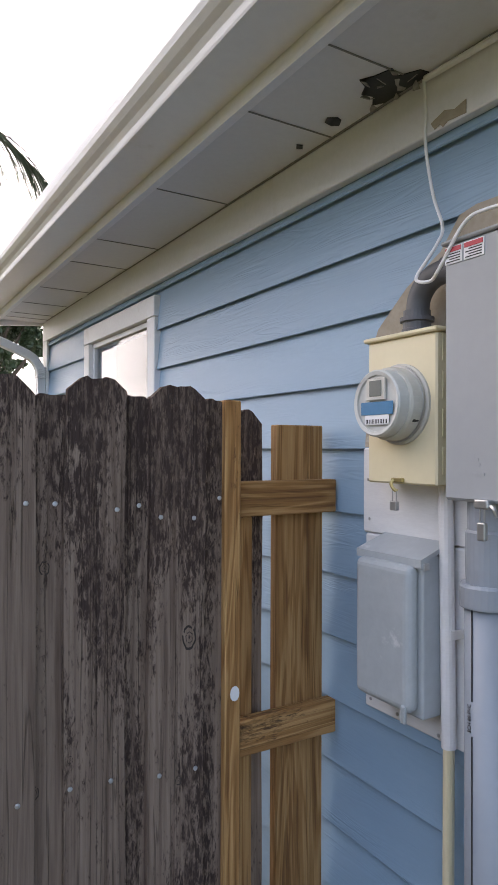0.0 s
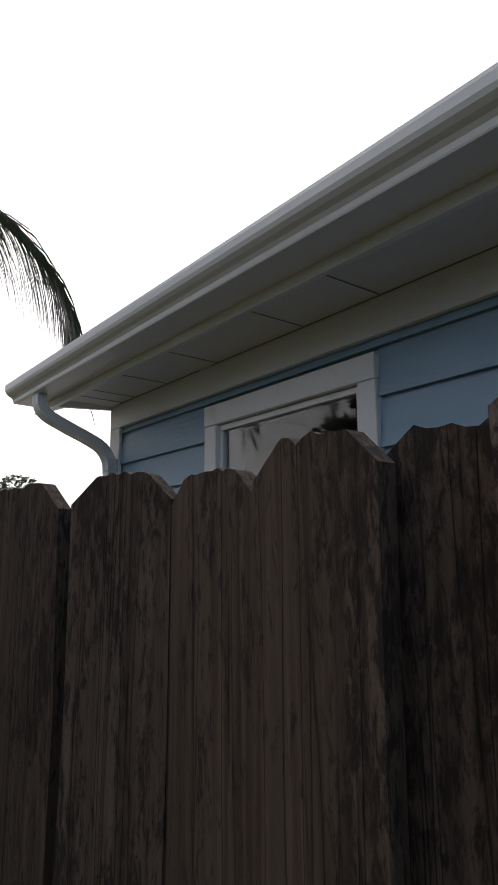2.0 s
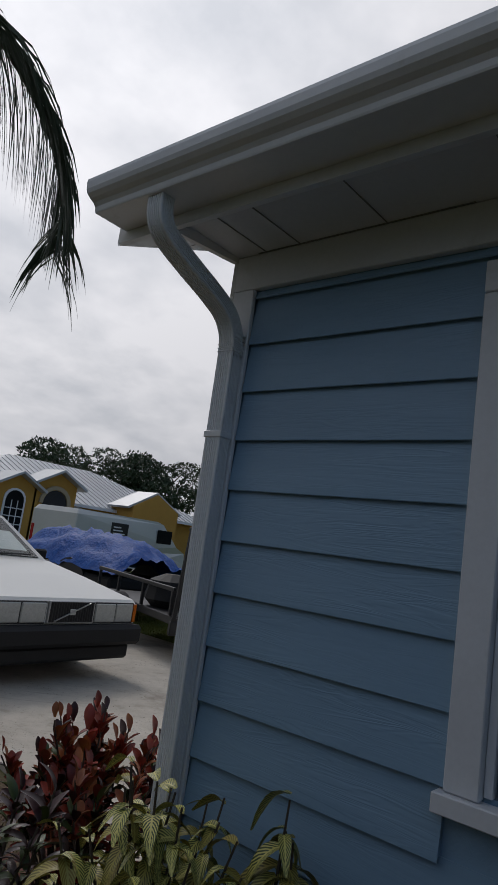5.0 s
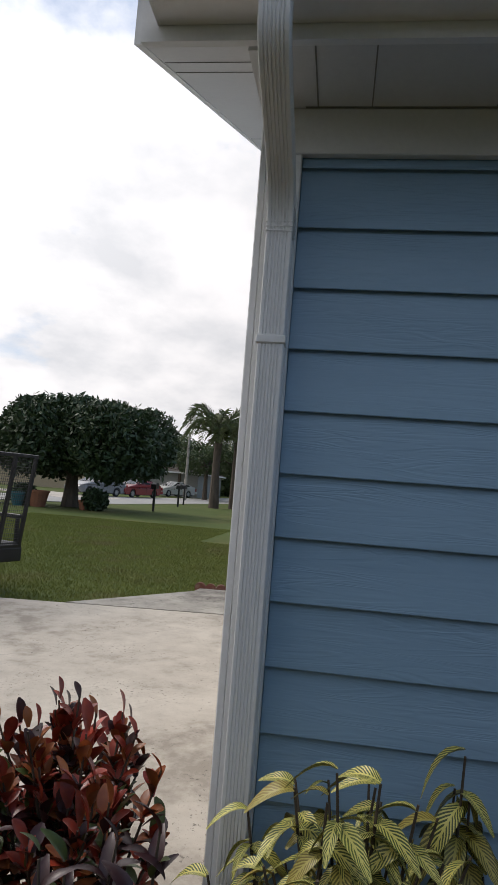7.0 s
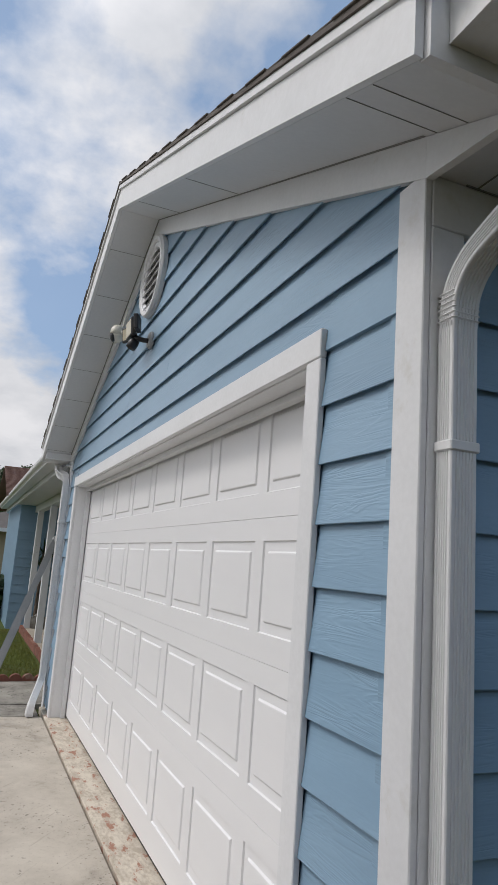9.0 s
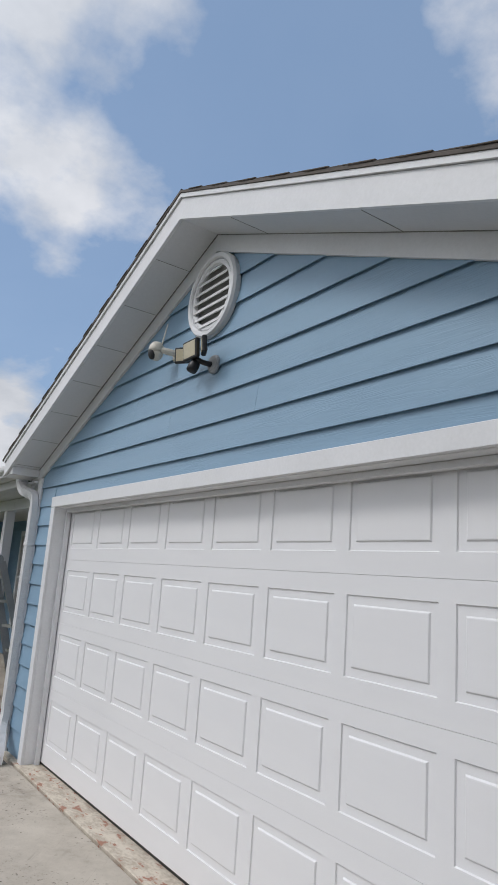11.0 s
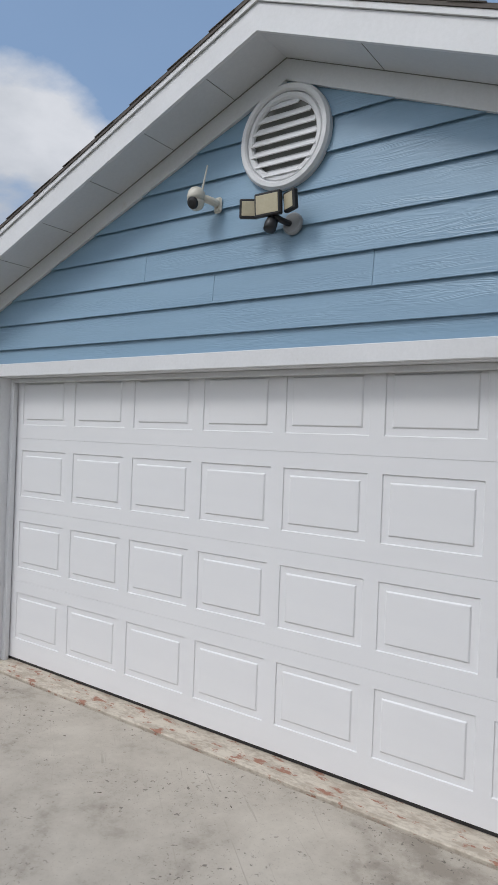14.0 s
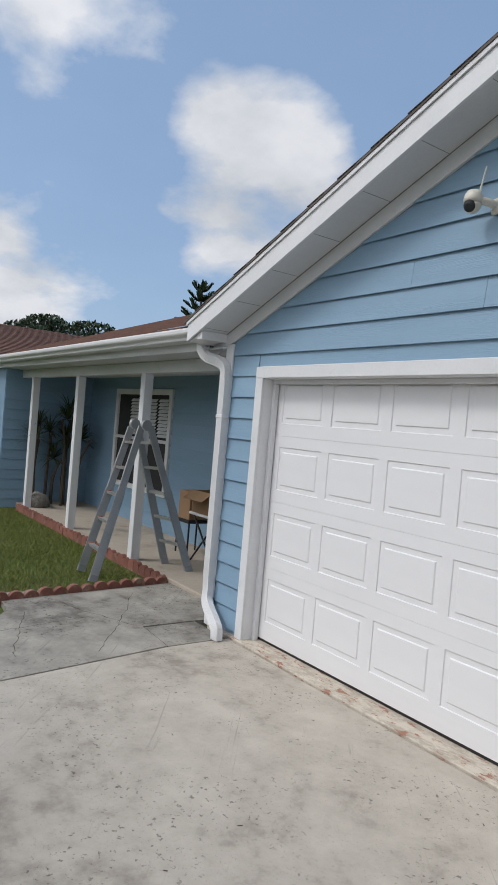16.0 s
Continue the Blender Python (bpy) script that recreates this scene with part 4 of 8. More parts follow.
box(bm, -0.330, -0.262, FY + 0.080, FY + 0.112, -0.08, 1.42, c=0.003)
part("upright", bm, LUMBER, fence, "tan lumber upright")
SCREWS = ((-0.947, 1.481), (-0.855, 1.484), (-0.796, 1.481), (-0.661, 1.463), (-0.61, 1.47), (-0.557, 1.441), (-0.473, 1.435), (-0.406, 1.479), (-1.011, 1.471), (-1.043, 1.355),
          (-0.761, 0.879), (-0.672, 0.874), (-0.558, 0.856), (-0.467, 0.851), (-0.868, 0.873), (-0.963, 0.859))
screw_heads(fence, [(x, FY - 0.001, z) for x, z in SCREWS])
KNOT = material("dark wood knot", (0.050, 0.036, 0.030), (0.022, 0.017, 0.015), rough=0.9, scale=40, bump=0.6)


def knot_mesh(seed):
    """An oval knot: a thin cracked ring, a second one inside it and a split heart."""
    rnd = random.Random(seed)
    tmp = bmesh.new()
    for r0, r1, lift in ((0.80, 1.0, 0.0010), (0.42, 0.50, 0.0012)):
        n = 22
        wob = [1 + rnd.uniform(-0.10, 0.10) for _ in range(n)]
        for k in range(n):
            if rnd.random() < 0.14:
                continue
            quad = []
            for j, r in ((k, r0), (k + 1, r0), (k + 1, r1), (k, r1)):
                a = 2 * math.pi * j / n
                quad.append(tmp.verts.new((r * wob[j % n] * math.cos(a), -lift, r * wob[j % n] * math.sin(a))))
            tmp.faces.new(quad)
    for a in (0.2, 1.3, 2.2):
        c, s_ = math.cos(a), math.sin(a)
        tmp.faces.new([tmp.verts.new(q) for q in ((-0.30 * c, -0.0013, -0.30 * s_), (0.05 * s_, -0.0013, -0.05 * c), (0.30 * c, -0.0013, 0.30 * s_), (-0.05 * s_, -0.0013, 0.05 * c))])
    return tmp


for k, (kx, kz, kr) in enumerate(((-1.076, 1.271, 0.013), (-1.003, 1.239, 0.010), (-1.024, 1.181, 0.018), (-0.812, 1.345, 0.011), (-0.484, 1.158, 0.019), (-0.531, 1.712, 0.009), (-0.566, 1.296, 0.005), (-0.83, 0.88, 0.010), (-0.51, 0.833, 0.008), (-0.761, 0.94, 0.006))):
    ko = part("knot", knot_mesh(k), KNOT, fence, "dark ringed knot in the wood" if k == 0 else "")
    ko.location = (kx, FY + (0.0189 if -0.845 < kx < -0.775 else -0.0003), kz)
    ko.scale = (kr, 1, kr * 1.45)
bm = bmesh.new()
lathe(bm, [(0.016, 0), (0.016, 0.0015)], 12, Matrix.Translation((-0.362, FY - 0.002, 1.005)) @ Matrix.Rotation(radians(90), 4, "X") @ Matrix.Diagonal((0.8, 1.15, 1, 1)))
part("paint_splash", bm, TRIM, fence, "white paint splash")
bm = bmesh.new()
box(bm, -1.040, -0.900, -3.050, -2.960, -0.2, 1.560, c=0.006)
post = tagged(part("fence_post", bm, MOSSY), "green mossy wooden gate post", "fence post")
bm = bmesh.new()
box(bm, -0.985, -0.925, -3.078, -3.052, 1.290, 1.440, c=0.010)
part("block", bm, FENCE, post, "grey wooden block nailed to the post")
bm = bmesh.new()
box(bm, -0.990, -0.925, -3.078, -3.052, 0.35, 1.280, c=0.008)
part("block", bm, FENCE, post, "grey wooden block nailed to the post")

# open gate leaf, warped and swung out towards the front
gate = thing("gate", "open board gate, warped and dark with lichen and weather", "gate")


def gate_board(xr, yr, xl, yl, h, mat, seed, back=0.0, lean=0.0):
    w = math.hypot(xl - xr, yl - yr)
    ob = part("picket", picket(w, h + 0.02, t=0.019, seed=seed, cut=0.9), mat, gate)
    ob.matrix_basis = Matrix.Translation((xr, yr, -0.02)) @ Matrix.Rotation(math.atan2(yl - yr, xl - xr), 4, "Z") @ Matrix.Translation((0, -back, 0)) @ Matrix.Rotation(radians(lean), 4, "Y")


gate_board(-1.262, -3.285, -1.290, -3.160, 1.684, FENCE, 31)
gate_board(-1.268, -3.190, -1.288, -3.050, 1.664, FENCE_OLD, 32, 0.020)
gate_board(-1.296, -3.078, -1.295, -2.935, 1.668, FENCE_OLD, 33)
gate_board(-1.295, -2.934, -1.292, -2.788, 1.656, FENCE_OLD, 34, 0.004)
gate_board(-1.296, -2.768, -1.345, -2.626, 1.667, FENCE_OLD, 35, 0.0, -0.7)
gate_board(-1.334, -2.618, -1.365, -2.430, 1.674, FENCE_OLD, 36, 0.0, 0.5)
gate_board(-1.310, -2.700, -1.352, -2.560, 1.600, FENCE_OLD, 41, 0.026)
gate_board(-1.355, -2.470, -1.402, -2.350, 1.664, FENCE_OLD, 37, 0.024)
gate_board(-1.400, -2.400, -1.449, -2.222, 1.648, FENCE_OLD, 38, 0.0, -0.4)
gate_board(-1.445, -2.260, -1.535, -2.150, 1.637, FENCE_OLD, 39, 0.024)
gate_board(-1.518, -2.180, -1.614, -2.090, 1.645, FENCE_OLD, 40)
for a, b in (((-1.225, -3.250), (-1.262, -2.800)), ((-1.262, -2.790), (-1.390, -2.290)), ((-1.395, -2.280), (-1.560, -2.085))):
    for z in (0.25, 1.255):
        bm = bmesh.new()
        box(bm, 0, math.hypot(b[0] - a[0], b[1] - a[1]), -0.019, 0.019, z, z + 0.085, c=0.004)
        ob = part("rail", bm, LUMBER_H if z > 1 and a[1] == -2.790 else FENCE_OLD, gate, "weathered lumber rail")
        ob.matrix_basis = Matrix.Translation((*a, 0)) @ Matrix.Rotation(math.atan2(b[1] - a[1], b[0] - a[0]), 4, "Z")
bm = knot_mesh(71)
ko = part("knot", bm, material("red brown knot ring", (0.10, 0.045, 0.03), (0.05, 0.025, 0.02), rough=0.9, scale=40, bump=0.5), gate, "red brown knot ring")
ko.matrix_basis = Matrix.Translation((-1.296, -3.226, 1.536)) @ Matrix.Rotation(math.atan2(-3.285 + 3.160, -1.262 + 1.290), 4, "Z") @ Matrix.Diagonal((0.014, 1, 0.027, 1))

# ---- electrical service on the side wall ----
def soft_box(bm, x0, x1, y0, y1, z0, z1, r, m=None):
    """A box with rounded edges."""
    tmp = bmesh.new()
    made = bmesh.ops.create_cube(tmp, size=1)
    lo, hi = (x0, y0, z0), (x1, y1, z1)
    for v in made["verts"]:
        v.co = [lo[i] if v.co[i] < 0 else hi[i] for i in range(3)]
    bmesh.ops.bevel(tmp, geom=list(tmp.edges), offset=r, segments=4, profile=0.5, affect="EDGES")
    merge(bm, tmp, m)


bm = bmesh.new()
for b in ((-0.028, -0.0, -4.02, -3.345, 1.385, 1.60), (-0.026, -0.0, -4.02, -3.352, 0.942, 1.383)):
    box(bm, *b, c=0.004)
backing = tagged(part("backing_board", bm, WHITE_PAINT), "white painted backing board behind the meter", "board")
for y, z in ((-3.37, 1.42), (-3.365, 1.52), (-3.375, 0.965), (-3.47, 0.958), (-3.60, 0.955), (-3.40, 1.36)):
    bm = bmesh.new()
    lathe(bm, [(0.0045, 0), (0.0045, 0.0015)], 8, Matrix.Translation((-0.027, y, z)) @ Matrix.Rotation(radians(-90), 4, "Y"))
    part("nail_head", bm, STEEL, backing)
TAN = material("bare tan board", (0.40, 0.35, 0.28), (0.31, 0.26, 0.20), rough=0.85, scale=14, fine=60, bump=0.5, spots=(0.62, 0.60, 0.56), spot_scale=9, spot_edge=(0.60, 0.70))
bm = bmesh.new()
prism(bm, [(-3.345, 1.602), (-3.375, 1.86), (-3.395, 1.90), (-3.494, 1.985), (-3.60, 2.045), (-3.655, 2.112), (-3.70, 2.122), (-4.2, 2.115), (-4.2, 1.602)], 0, -0.022, -0.002)
tagged(part("backing_patch", bm, TAN), "bare tan board with flaked paint behind the meter", "board")
meter = thing("electric_meter", "cream meter box with a round electric meter", "electric meter")
bm = bmesh.new()
box(bm, -0.115, -0.028, -3.676, -3.462, 1.520, 1.846, c=0.004)
part("enclosure", bm, CREAM, meter)
bm = bmesh.new()
box(bm, -0.125, -0.026, -3.684, -3.455, 1.846, 1.856, c=0.003)
part("lid", bm, CREAM, meter, "dented cream lid")
for z in (1.545, 1.625, 1.705, 1.785):
    bm = bmesh.new()
    box(bm, -0.100, -0.030, -3.6785, -3.6765, z, z + 0.058, c=0.0005)
    part("side_flange", bm, CREAM, meter)
face = Matrix.Translation((-0.115, -3.570, 1.697)) @ Matrix.Rotation(radians(-90), 4, "Y")
COLLAR = material("grey meter collar", (0.52, 0.51, 0.47), (0.47, 0.46, 0.42), rough=0.45, scale=5, bump=0.02)
bm = bmesh.new()
lathe(bm, [(0.090, 0), (0.090, 0.006), (0.082, 0.010), (0.080, 0.040), (0.077, 0.046)], 40, face)
part("collar", bm, COLLAR, meter, "grey round meter collar")
bm = bmesh.new()
lathe(bm, [(0.086, 0.011), (0.086, 0.0155), (0.081, 0.0155)], 40, face)
part("clamp_ring", bm, STEEL, meter, "steel clamp ring")
METER_FACE = material("pale meter face", (0.55, 0.56, 0.54), rough=0.5, scale=6, bump=0.02)
bm = bmesh.new()
sweep(bm, [(0.0665 * math.cos(2 * math.pi * k / 40), 0.0665 * math.sin(2 * math.pi * k / 40), 0.061) for k in range(41)], [(-0.0065, -0.015), (0.0075, -0.015), (0.0065, 0.010), (0.003, 0.014), (-0.0045, 0.012)], up=(0, 0, 1), cap=False, m=face)
part("rim", bm, METER_FACE, meter, "pale round rim")
bm = bmesh.new()
lathe(bm, [(0.0640, 0.046), (0.0640, 0.068)], 40, face)
part("dial_plate", bm, METER_FACE, meter)
bm = bmesh.new()
box(bm, -0.190, -0.184, -3.600, -3.540, 1.703, 1.752, c=0.002)
part("display_frame", bm, COLLAR, meter)
bm = bmesh.new()
box(bm, -0.1915, -0.1895, -3.590, -3.552, 1.712, 1.746, c=0.0008)
part("display", bm, material("lcd grey", (0.13, 0.145, 0.135), rough=0.25, scale=6, bump=0), meter, "dark display")
bm = bmesh.new()
box(bm, -0.1885, -0.1865, -3.622, -3.522, 1.672, 1.700, c=0.0008)
part("blue_label", bm, material("blue label", (0.04, 0.19, 0.36), rough=0.4, scale=6, bump=0), meter, "blue label on the meter")
bm = bmesh.new()
box(bm, -0.1885, -0.1865, -3.610, -3.535, 1.650, 1.671, c=0.0008)
lower = part("code_label", bm, TRIM, meter, "white printed label")
bm = bmesh.new()
for k in range(14):
    box(bm, -0.1893, -0.1886, -3.606 + 0.005 * k, -3.606 + 0.005 * k + (0.0025, 0.0012, 0.0018)[k % 3], 1.653, 1.662)
part("code_bar", bm, BLACK, lower, "dark print bars")
bm = bmesh.new()
box(bm, -0.150, -0.118, -3.642, -3.622, 1.655, 1.682, c=0.003)
part("side_window", bm, BLACK, meter, "dark side port on the meter")
bm = bmesh.new()
sweep(bm, curve_pts([(-0.122, -3.560, 1.530), (-0.130, -3.556, 1.522), (-0.132, -3.566, 1.510), (-0.126, -3.572, 1.505)], 4), circle(0.004, 6))
box(bm, -0.126, -0.116, -3.585, -3.550, 1.524, 1.534, c=0.002)
part("latch", bm, BRASS, meter, "brass latch")
bm = bmesh.new()
for y in (-3.572, -3.560):
    sweep(bm, [(-0.129, y, 1.508), (-0.129, y, 1.478)], circle(0.0016, 6))
soft_box(bm, -0.135, -0.124, -3.576, -3.556, 1.462, 1.482, 0.002)
part("seal_tag", bm, STEEL, meter, "steel seal tag")
panelbox = thing("disconnect_box", "grey service disconnect box with a rounded cover", "electrical box")
PALEBOX = material("pale grey enamel box", (0.40, 0.435, 0.455), (0.34, 0.37, 0.39), rough=0.5, scale=4, fine=40, bump=0.06, spots=(0.62, 0.63, 0.63), spot_scale=9, spot_edge=(0.62, 0.74))
bm = bmesh.new()
soft_box(bm, -0.105, -0.027, -3.628, -3.432, 1.012, 1.366, 0.006)
part("body", bm, PALEBOX, panelbox)
bm = bmesh.new()
soft_box(bm, -0.138, -0.100, -3.618, -3.440, 1.026, 1.345, 0.018)
part("cover", bm, PALEBOX, panelbox)
bm = bmesh.new()
prism(bm, [(-0.112, 1.352), (-0.026, 1.383), (-0.026, 1.393), (-0.118, 1.360), (-0.118, 1.342), (-0.112, 1.342)], 1, -3.634, -3.426)
part("hood", bm, PALEBOX, panelbox)
bm = bmesh.new()
box(bm, -0.108, -0.090, -3.6345, -3.630, 1.335, 1.352, c=0.002)
part("hinge_pin", bm, STEEL, panelbox)
bm = bmesh.new()
box(bm, -0.142, -0.132, -3.610, -3.596, 1.005, 1.045, c=0.003)
part("latch", bm, PALEBOX, panelbox)
gear = thing("service_panel", "large grey service panel with warning labels", "electrical box")
bm = bmesh.new()
box(bm, -0.150, -0.028, -4.20, -3.727, 1.497, 2.004, c=0.006)
part("cabinet", bm, GREYBOX, gear)
bm = bmesh.new()
box(bm, -0.154, -0.026, -4.21, -3.720, 2.004, 2.012, c=0.003)
part("rain_lip", bm, GREYBOX, gear)
for y0, y1 in ((-3.774, -3.732), (-3.826, -3.779)):
    bm = bmesh.new()
    box(bm, -0.1525, -0.1505, y0, y1, 1.963, 1.997, c=0)
    lab = part("warning_label", bm, TRIM, gear, "white warning label")
    bm = bmesh.new()
    box(bm, -0.1540, -0.1527, y0 + 0.002, y1 - 0.002, 1.986, 1.995)
    part("label_band", bm, material("label red", (0.50, 0.05, 0.07), rough=0.5, scale=6, bump=0), lab, "red warning band")
    bm = bmesh.new()
    for k in range(4):
        box(bm, -0.1535, -0.1527, y0 + 0.004, y1 - 0.004 - 0.008 * (k % 2), 1.966 + 0.005 * k, 1.968 + 0.005 * k)
    part("label_bar", bm, BLACK, lab, "dark print bars")
bm = bmesh.new()
for k, (w, z) in enumerate(((0.040, 1.548), (0.020, 1.566), (0.014, 1.575))):
    box(bm, -0.1512, -0.1500, -3.806 - w / 2, -3.806 + w / 2, z, z + 0.006)
part("embossed_mark", bm, GREYBOX, gear, "embossed plain mark")
bm = bmesh.new()
soft_box(bm, -0.166, -0.140, -3.845, -3.812, 1.487, 1.505, 0.004)
sweep(bm, curve_pts([(-0.158, -3.842, 1.494), (-0.162, -3.856, 1.490), (-0.160, -3.862, 1.474)], 4), circle(0.004, 6))
part("hasp", bm, STEEL, gear, "steel hasp")
bm = bmesh.new()
soft_box(bm, -0.166, -0.154, -3.838, -3.820, 1.428, 1.462, 0.003)
for y in (-3.834, -3.824):
    sweep(bm, [(-0.160, y, 1.462), (-0.160, y, 1.490)], circle(0.0016, 6))
part("seal_tag", bm, STEEL, gear, "steel seal tag")
conduits = thing("conduit", "slim painted conduit down the wall, bare lower down", "pipe")
bm = bmesh.new()
sweep(bm, [(-0.048, -3.640, 1.520), (-0.048, -3.645, 1.20), (-0.046, -3.647, 0.95)], circle(0.016, 14))
part("pipe", bm, WHITE_PAINT, conduits, "white painted length")
bm = bmesh.new()
sweep(bm, [(-0.046, -3.647, 0.953), (-0.044, -3.643, 0.4), (-0.044, -3.643, -0.06)], circle(0.0125, 14))
part("pipe", bm, CREAM, conduits, "bare cream length")
bm = bmesh.new()
box(bm, -0.068, -0.020, -3.672, -3.668, 1.19, 1.21, c=0.001)
part("clip", bm, WHITE_PAINT, conduits)
big = thing("pvc_riser", "thick grey plastic conduit below the service panel", "pipe")
bm = bmesh.new()
sweep(bm, [(-0.09, -3.785, 1.30), (-0.09, -3.785, -0.1)], circle(0.0445, 28))
part("pipe", bm, PVC, big, smooth=True)
bm = bmesh.new()
lathe(bm, [(0.054, 0), (0.055, 0.004), (0.055, 0.040), (0.052, 0.046)], 28, Matrix.Translation((-0.09, -3.785, 1.290)))
part("coupling", bm, PVC, big)
bm = bmesh.new()
lathe(bm, [(0.045, 0), (0.047, 0.03), (0.047, 0.10), (0.043, 0.105), (0.043, 0.17)], 28, Matrix.Translation((-0.09, -3.790, 1.336)))
part("adapter", bm, PVC, big)
for z0, z1 in ((0.30, 1.045), (1.112, 1.29)):
    bm = bmesh.new()
    box(bm, -0.1362, -0.1340, -3.7855, -3.7835, z0, z1)
    part("print_line", bm, BLACK, big, "dark print line on the pipe")
txt = bpy.data.curves.new("pipe_print", "FONT")
txt.body, txt.size, txt.extrude = "SCH 80 PVC", 0.0105, 0.0004
txt.align_x = "LEFT"
to = new("pipe_print", txt)
to.data.materials.append(BLACK)
to.matrix_basis = Matrix.Translation((-0.1350, -3.781, 1.050)) @ Matrix.Rotation(radians(-90), 4, "Z") @ Matrix.Rotation(radians(90), 4, "X") @ Matrix.Rotation(radians(90), 4, "Z")
to.parent = big
elbow = thing("conduit_elbow", "dark grey plastic elbow into the meter box", "pipe")
bm = bmesh.new()
sweep(bm, curve_pts([(-0.075, -3.580, 1.858), (-0.075, -3.582, 1.910), (-0.075, -3.592, 1.945), (-0.075, -3.622, 1.972), (-0.076, -3.668, 1.980), (-0.078, -3.724, 1.980)], 5), circle(0.026, 20))
part("bend", bm, PVC_DK, elbow, smooth=True)
bm = bmesh.new()
lathe(bm, [(0.034, 0), (0.034, 0.010), (0.031, 0.011), (0.031, 0.026), (0.038, 0.027), (0.038, 0.036), (0.030, 0.037), (0.030, 0.052)], 24, Matrix.Translation((-0.075, -3.580, 1.856)))
part("ring", bm, PVC_DK, elbow)
bm = bmesh.new()
lathe(bm, [(0.030, 0), (0.030, 0.05), (0.026, 0.051)], 24, Matrix.Translation((-0.076, -3.668, 1.980)) @ Matrix.Rotation(radians(90), 4, "X"))
part("sleeve", bm, PVC_DK, elbow)
wire = thing("cable", "thin white cable hanging from the soffit to the panel", "cable")
bm = bmesh.new()
sweep(bm, curve_pts([(-0.030, -3.556, 2.455), (-0.030, -3.562, 2.383), (-0.030, -3.562, 2.298), (-0.032, -3.587, 2.177), (-0.034, -3.617, 2.095), (-0.075, -3.640, 2.045), (-0.115, -3.652, 2.004), (-0.125, -3.626, 1.963), (-0.125, -3.666, 1.950), (-0.150, -3.715, 1.962), (-0.160, -3.785, 2.030), (-0.160, -3.840, 2.042), (-0.158, -3.95, 2.03)], 6), circle(0.0038, 8))
part("cord", bm, TRIM, wire)
TORN = material("torn grey soffit", (0.34, 0.33, 0.33), (0.20, 0.19, 0.18), rough=0.95, scale=20, bump=0.5)
bm = bmesh.new()
prism(bm, [(-0.150, -3.470), (-0.132, -3.500), (-0.118, -3.545), (-0.085, -3.532), (-0.060, -3.575), (-0.024, -3.580), (-0.022, -3.440), (-0.048, -3.400), (-0.075, -3.432), (-0.105, -3.425), (-0.120, -3.455)], 2, SOF_Z - 0.0032, SOF_Z - 0.0006)
torn = tagged(part("torn_soffit", bm, BLACK), "torn dark hole in the soffit with hanging shreds", "damage", kind="structure")
rnd = random.Random(5)
for x, y in ((-0.145, -3.478), (-0.128, -3.505), (-0.116, -3.540), (-0.088, -3.530), (-0.060, -3.500), (-0.075, -3.436), (-0.108, -3.430), (-0.050, -3.410), (-0.062, -3.566), (-0.040, -3.470), (-0.095, -3.482), (-0.030, -3.540)):
    bm = bmesh.new()
    l, w = rnd.uniform(0.012, 0.026), rnd.uniform(0.006, 0.014)
    prism(bm, [(-w, 0), (w, 0.002), (w * 0.3, l), (-w * 0.6, l * 0.7)], 2, -0.001, 0.001, pose(x, y, SOF_Z - 0.009, rnd.uniform(-50, -10), rnd.uniform(-35, 35), rnd.uniform(0, 360)))
    part("shred", bm, TORN, torn, "pale hanging shred")
bm = bmesh.new()
prism(bm, [(-0.105, -3.290), (-0.082, -3.306), (-0.066, -3.300), (-0.052, -3.274), (-0.070, -3.262), (-0.096, -3.268)], 2, SOF_Z - 0.003, SOF_Z - 0.0006)
prism(bm, [(-0.085, -3.124), (-0.068, -3.130), (-0.055, -3.112), (-0.072, -3.104)], 2, SOF_Z - 0.003, SOF_Z - 0.0006)
tagged(part("soffit_hole", bm, BLACK), "small dark holes in the soffit", "damage", kind="structure")
bm = bmesh.new()
sweep(bm, [(-0.034, -3.565, SOF_Z - 0.010), (-0.030, -3.8, SOF_Z - 0.016), (-0.028, -4.4, SOF_Z - 0.014)], circle(0.0075, 8))
tagged(part("eave_cable", bm, GUTTER), "pale cable along the soffit edge", "cable")
bm = bmesh.new()
prism(bm, [(-3.570, 2.348), (-3.582, 2.330), (-3.598, 2.336), (-3.606, 2.326), (-3.620, 2.334), (-3.672, 2.330), (-3.672, 2.360), (-3.640, 2.352), (-3.612, 2.362)], 0, -0.0225, -0.0205)
tagged(part("peeled_patch", bm, TAN), "peeled tan patch on the frieze board", "damage", kind="structure")

# ---- flood light and camera on the gable ----
flood = thing("flood_light", "black three-head flood light with pale lenses", "flood light")
LENS = material("pale flood lens", (0.52, 0.47, 0.33), (0.46, 0.41, 0.28), rough=0.3, scale=30, bump=0.05)


def head(x, yaw, w, h):
    m = pose(x, 0.135 - 0.10 * abs(x - 2.868), 2.938, -6, 0, yaw)
    bm = bmesh.new()
    box(bm, -w / 2, w / 2, -0.018, 0.012, -h / 2, h / 2, c=0.006, m=m)
    o = part("lamp_head", bm, BLACK, flood)
    bm = bmesh.new()
    box(bm, -w / 2 + 0.013, w / 2 - 0.013, 0.0115, 0.0140, -h / 2 + 0.013, h / 2 - 0.013, c=0.002, m=m)
    part("lens", bm, LENS, o, "pale lens")


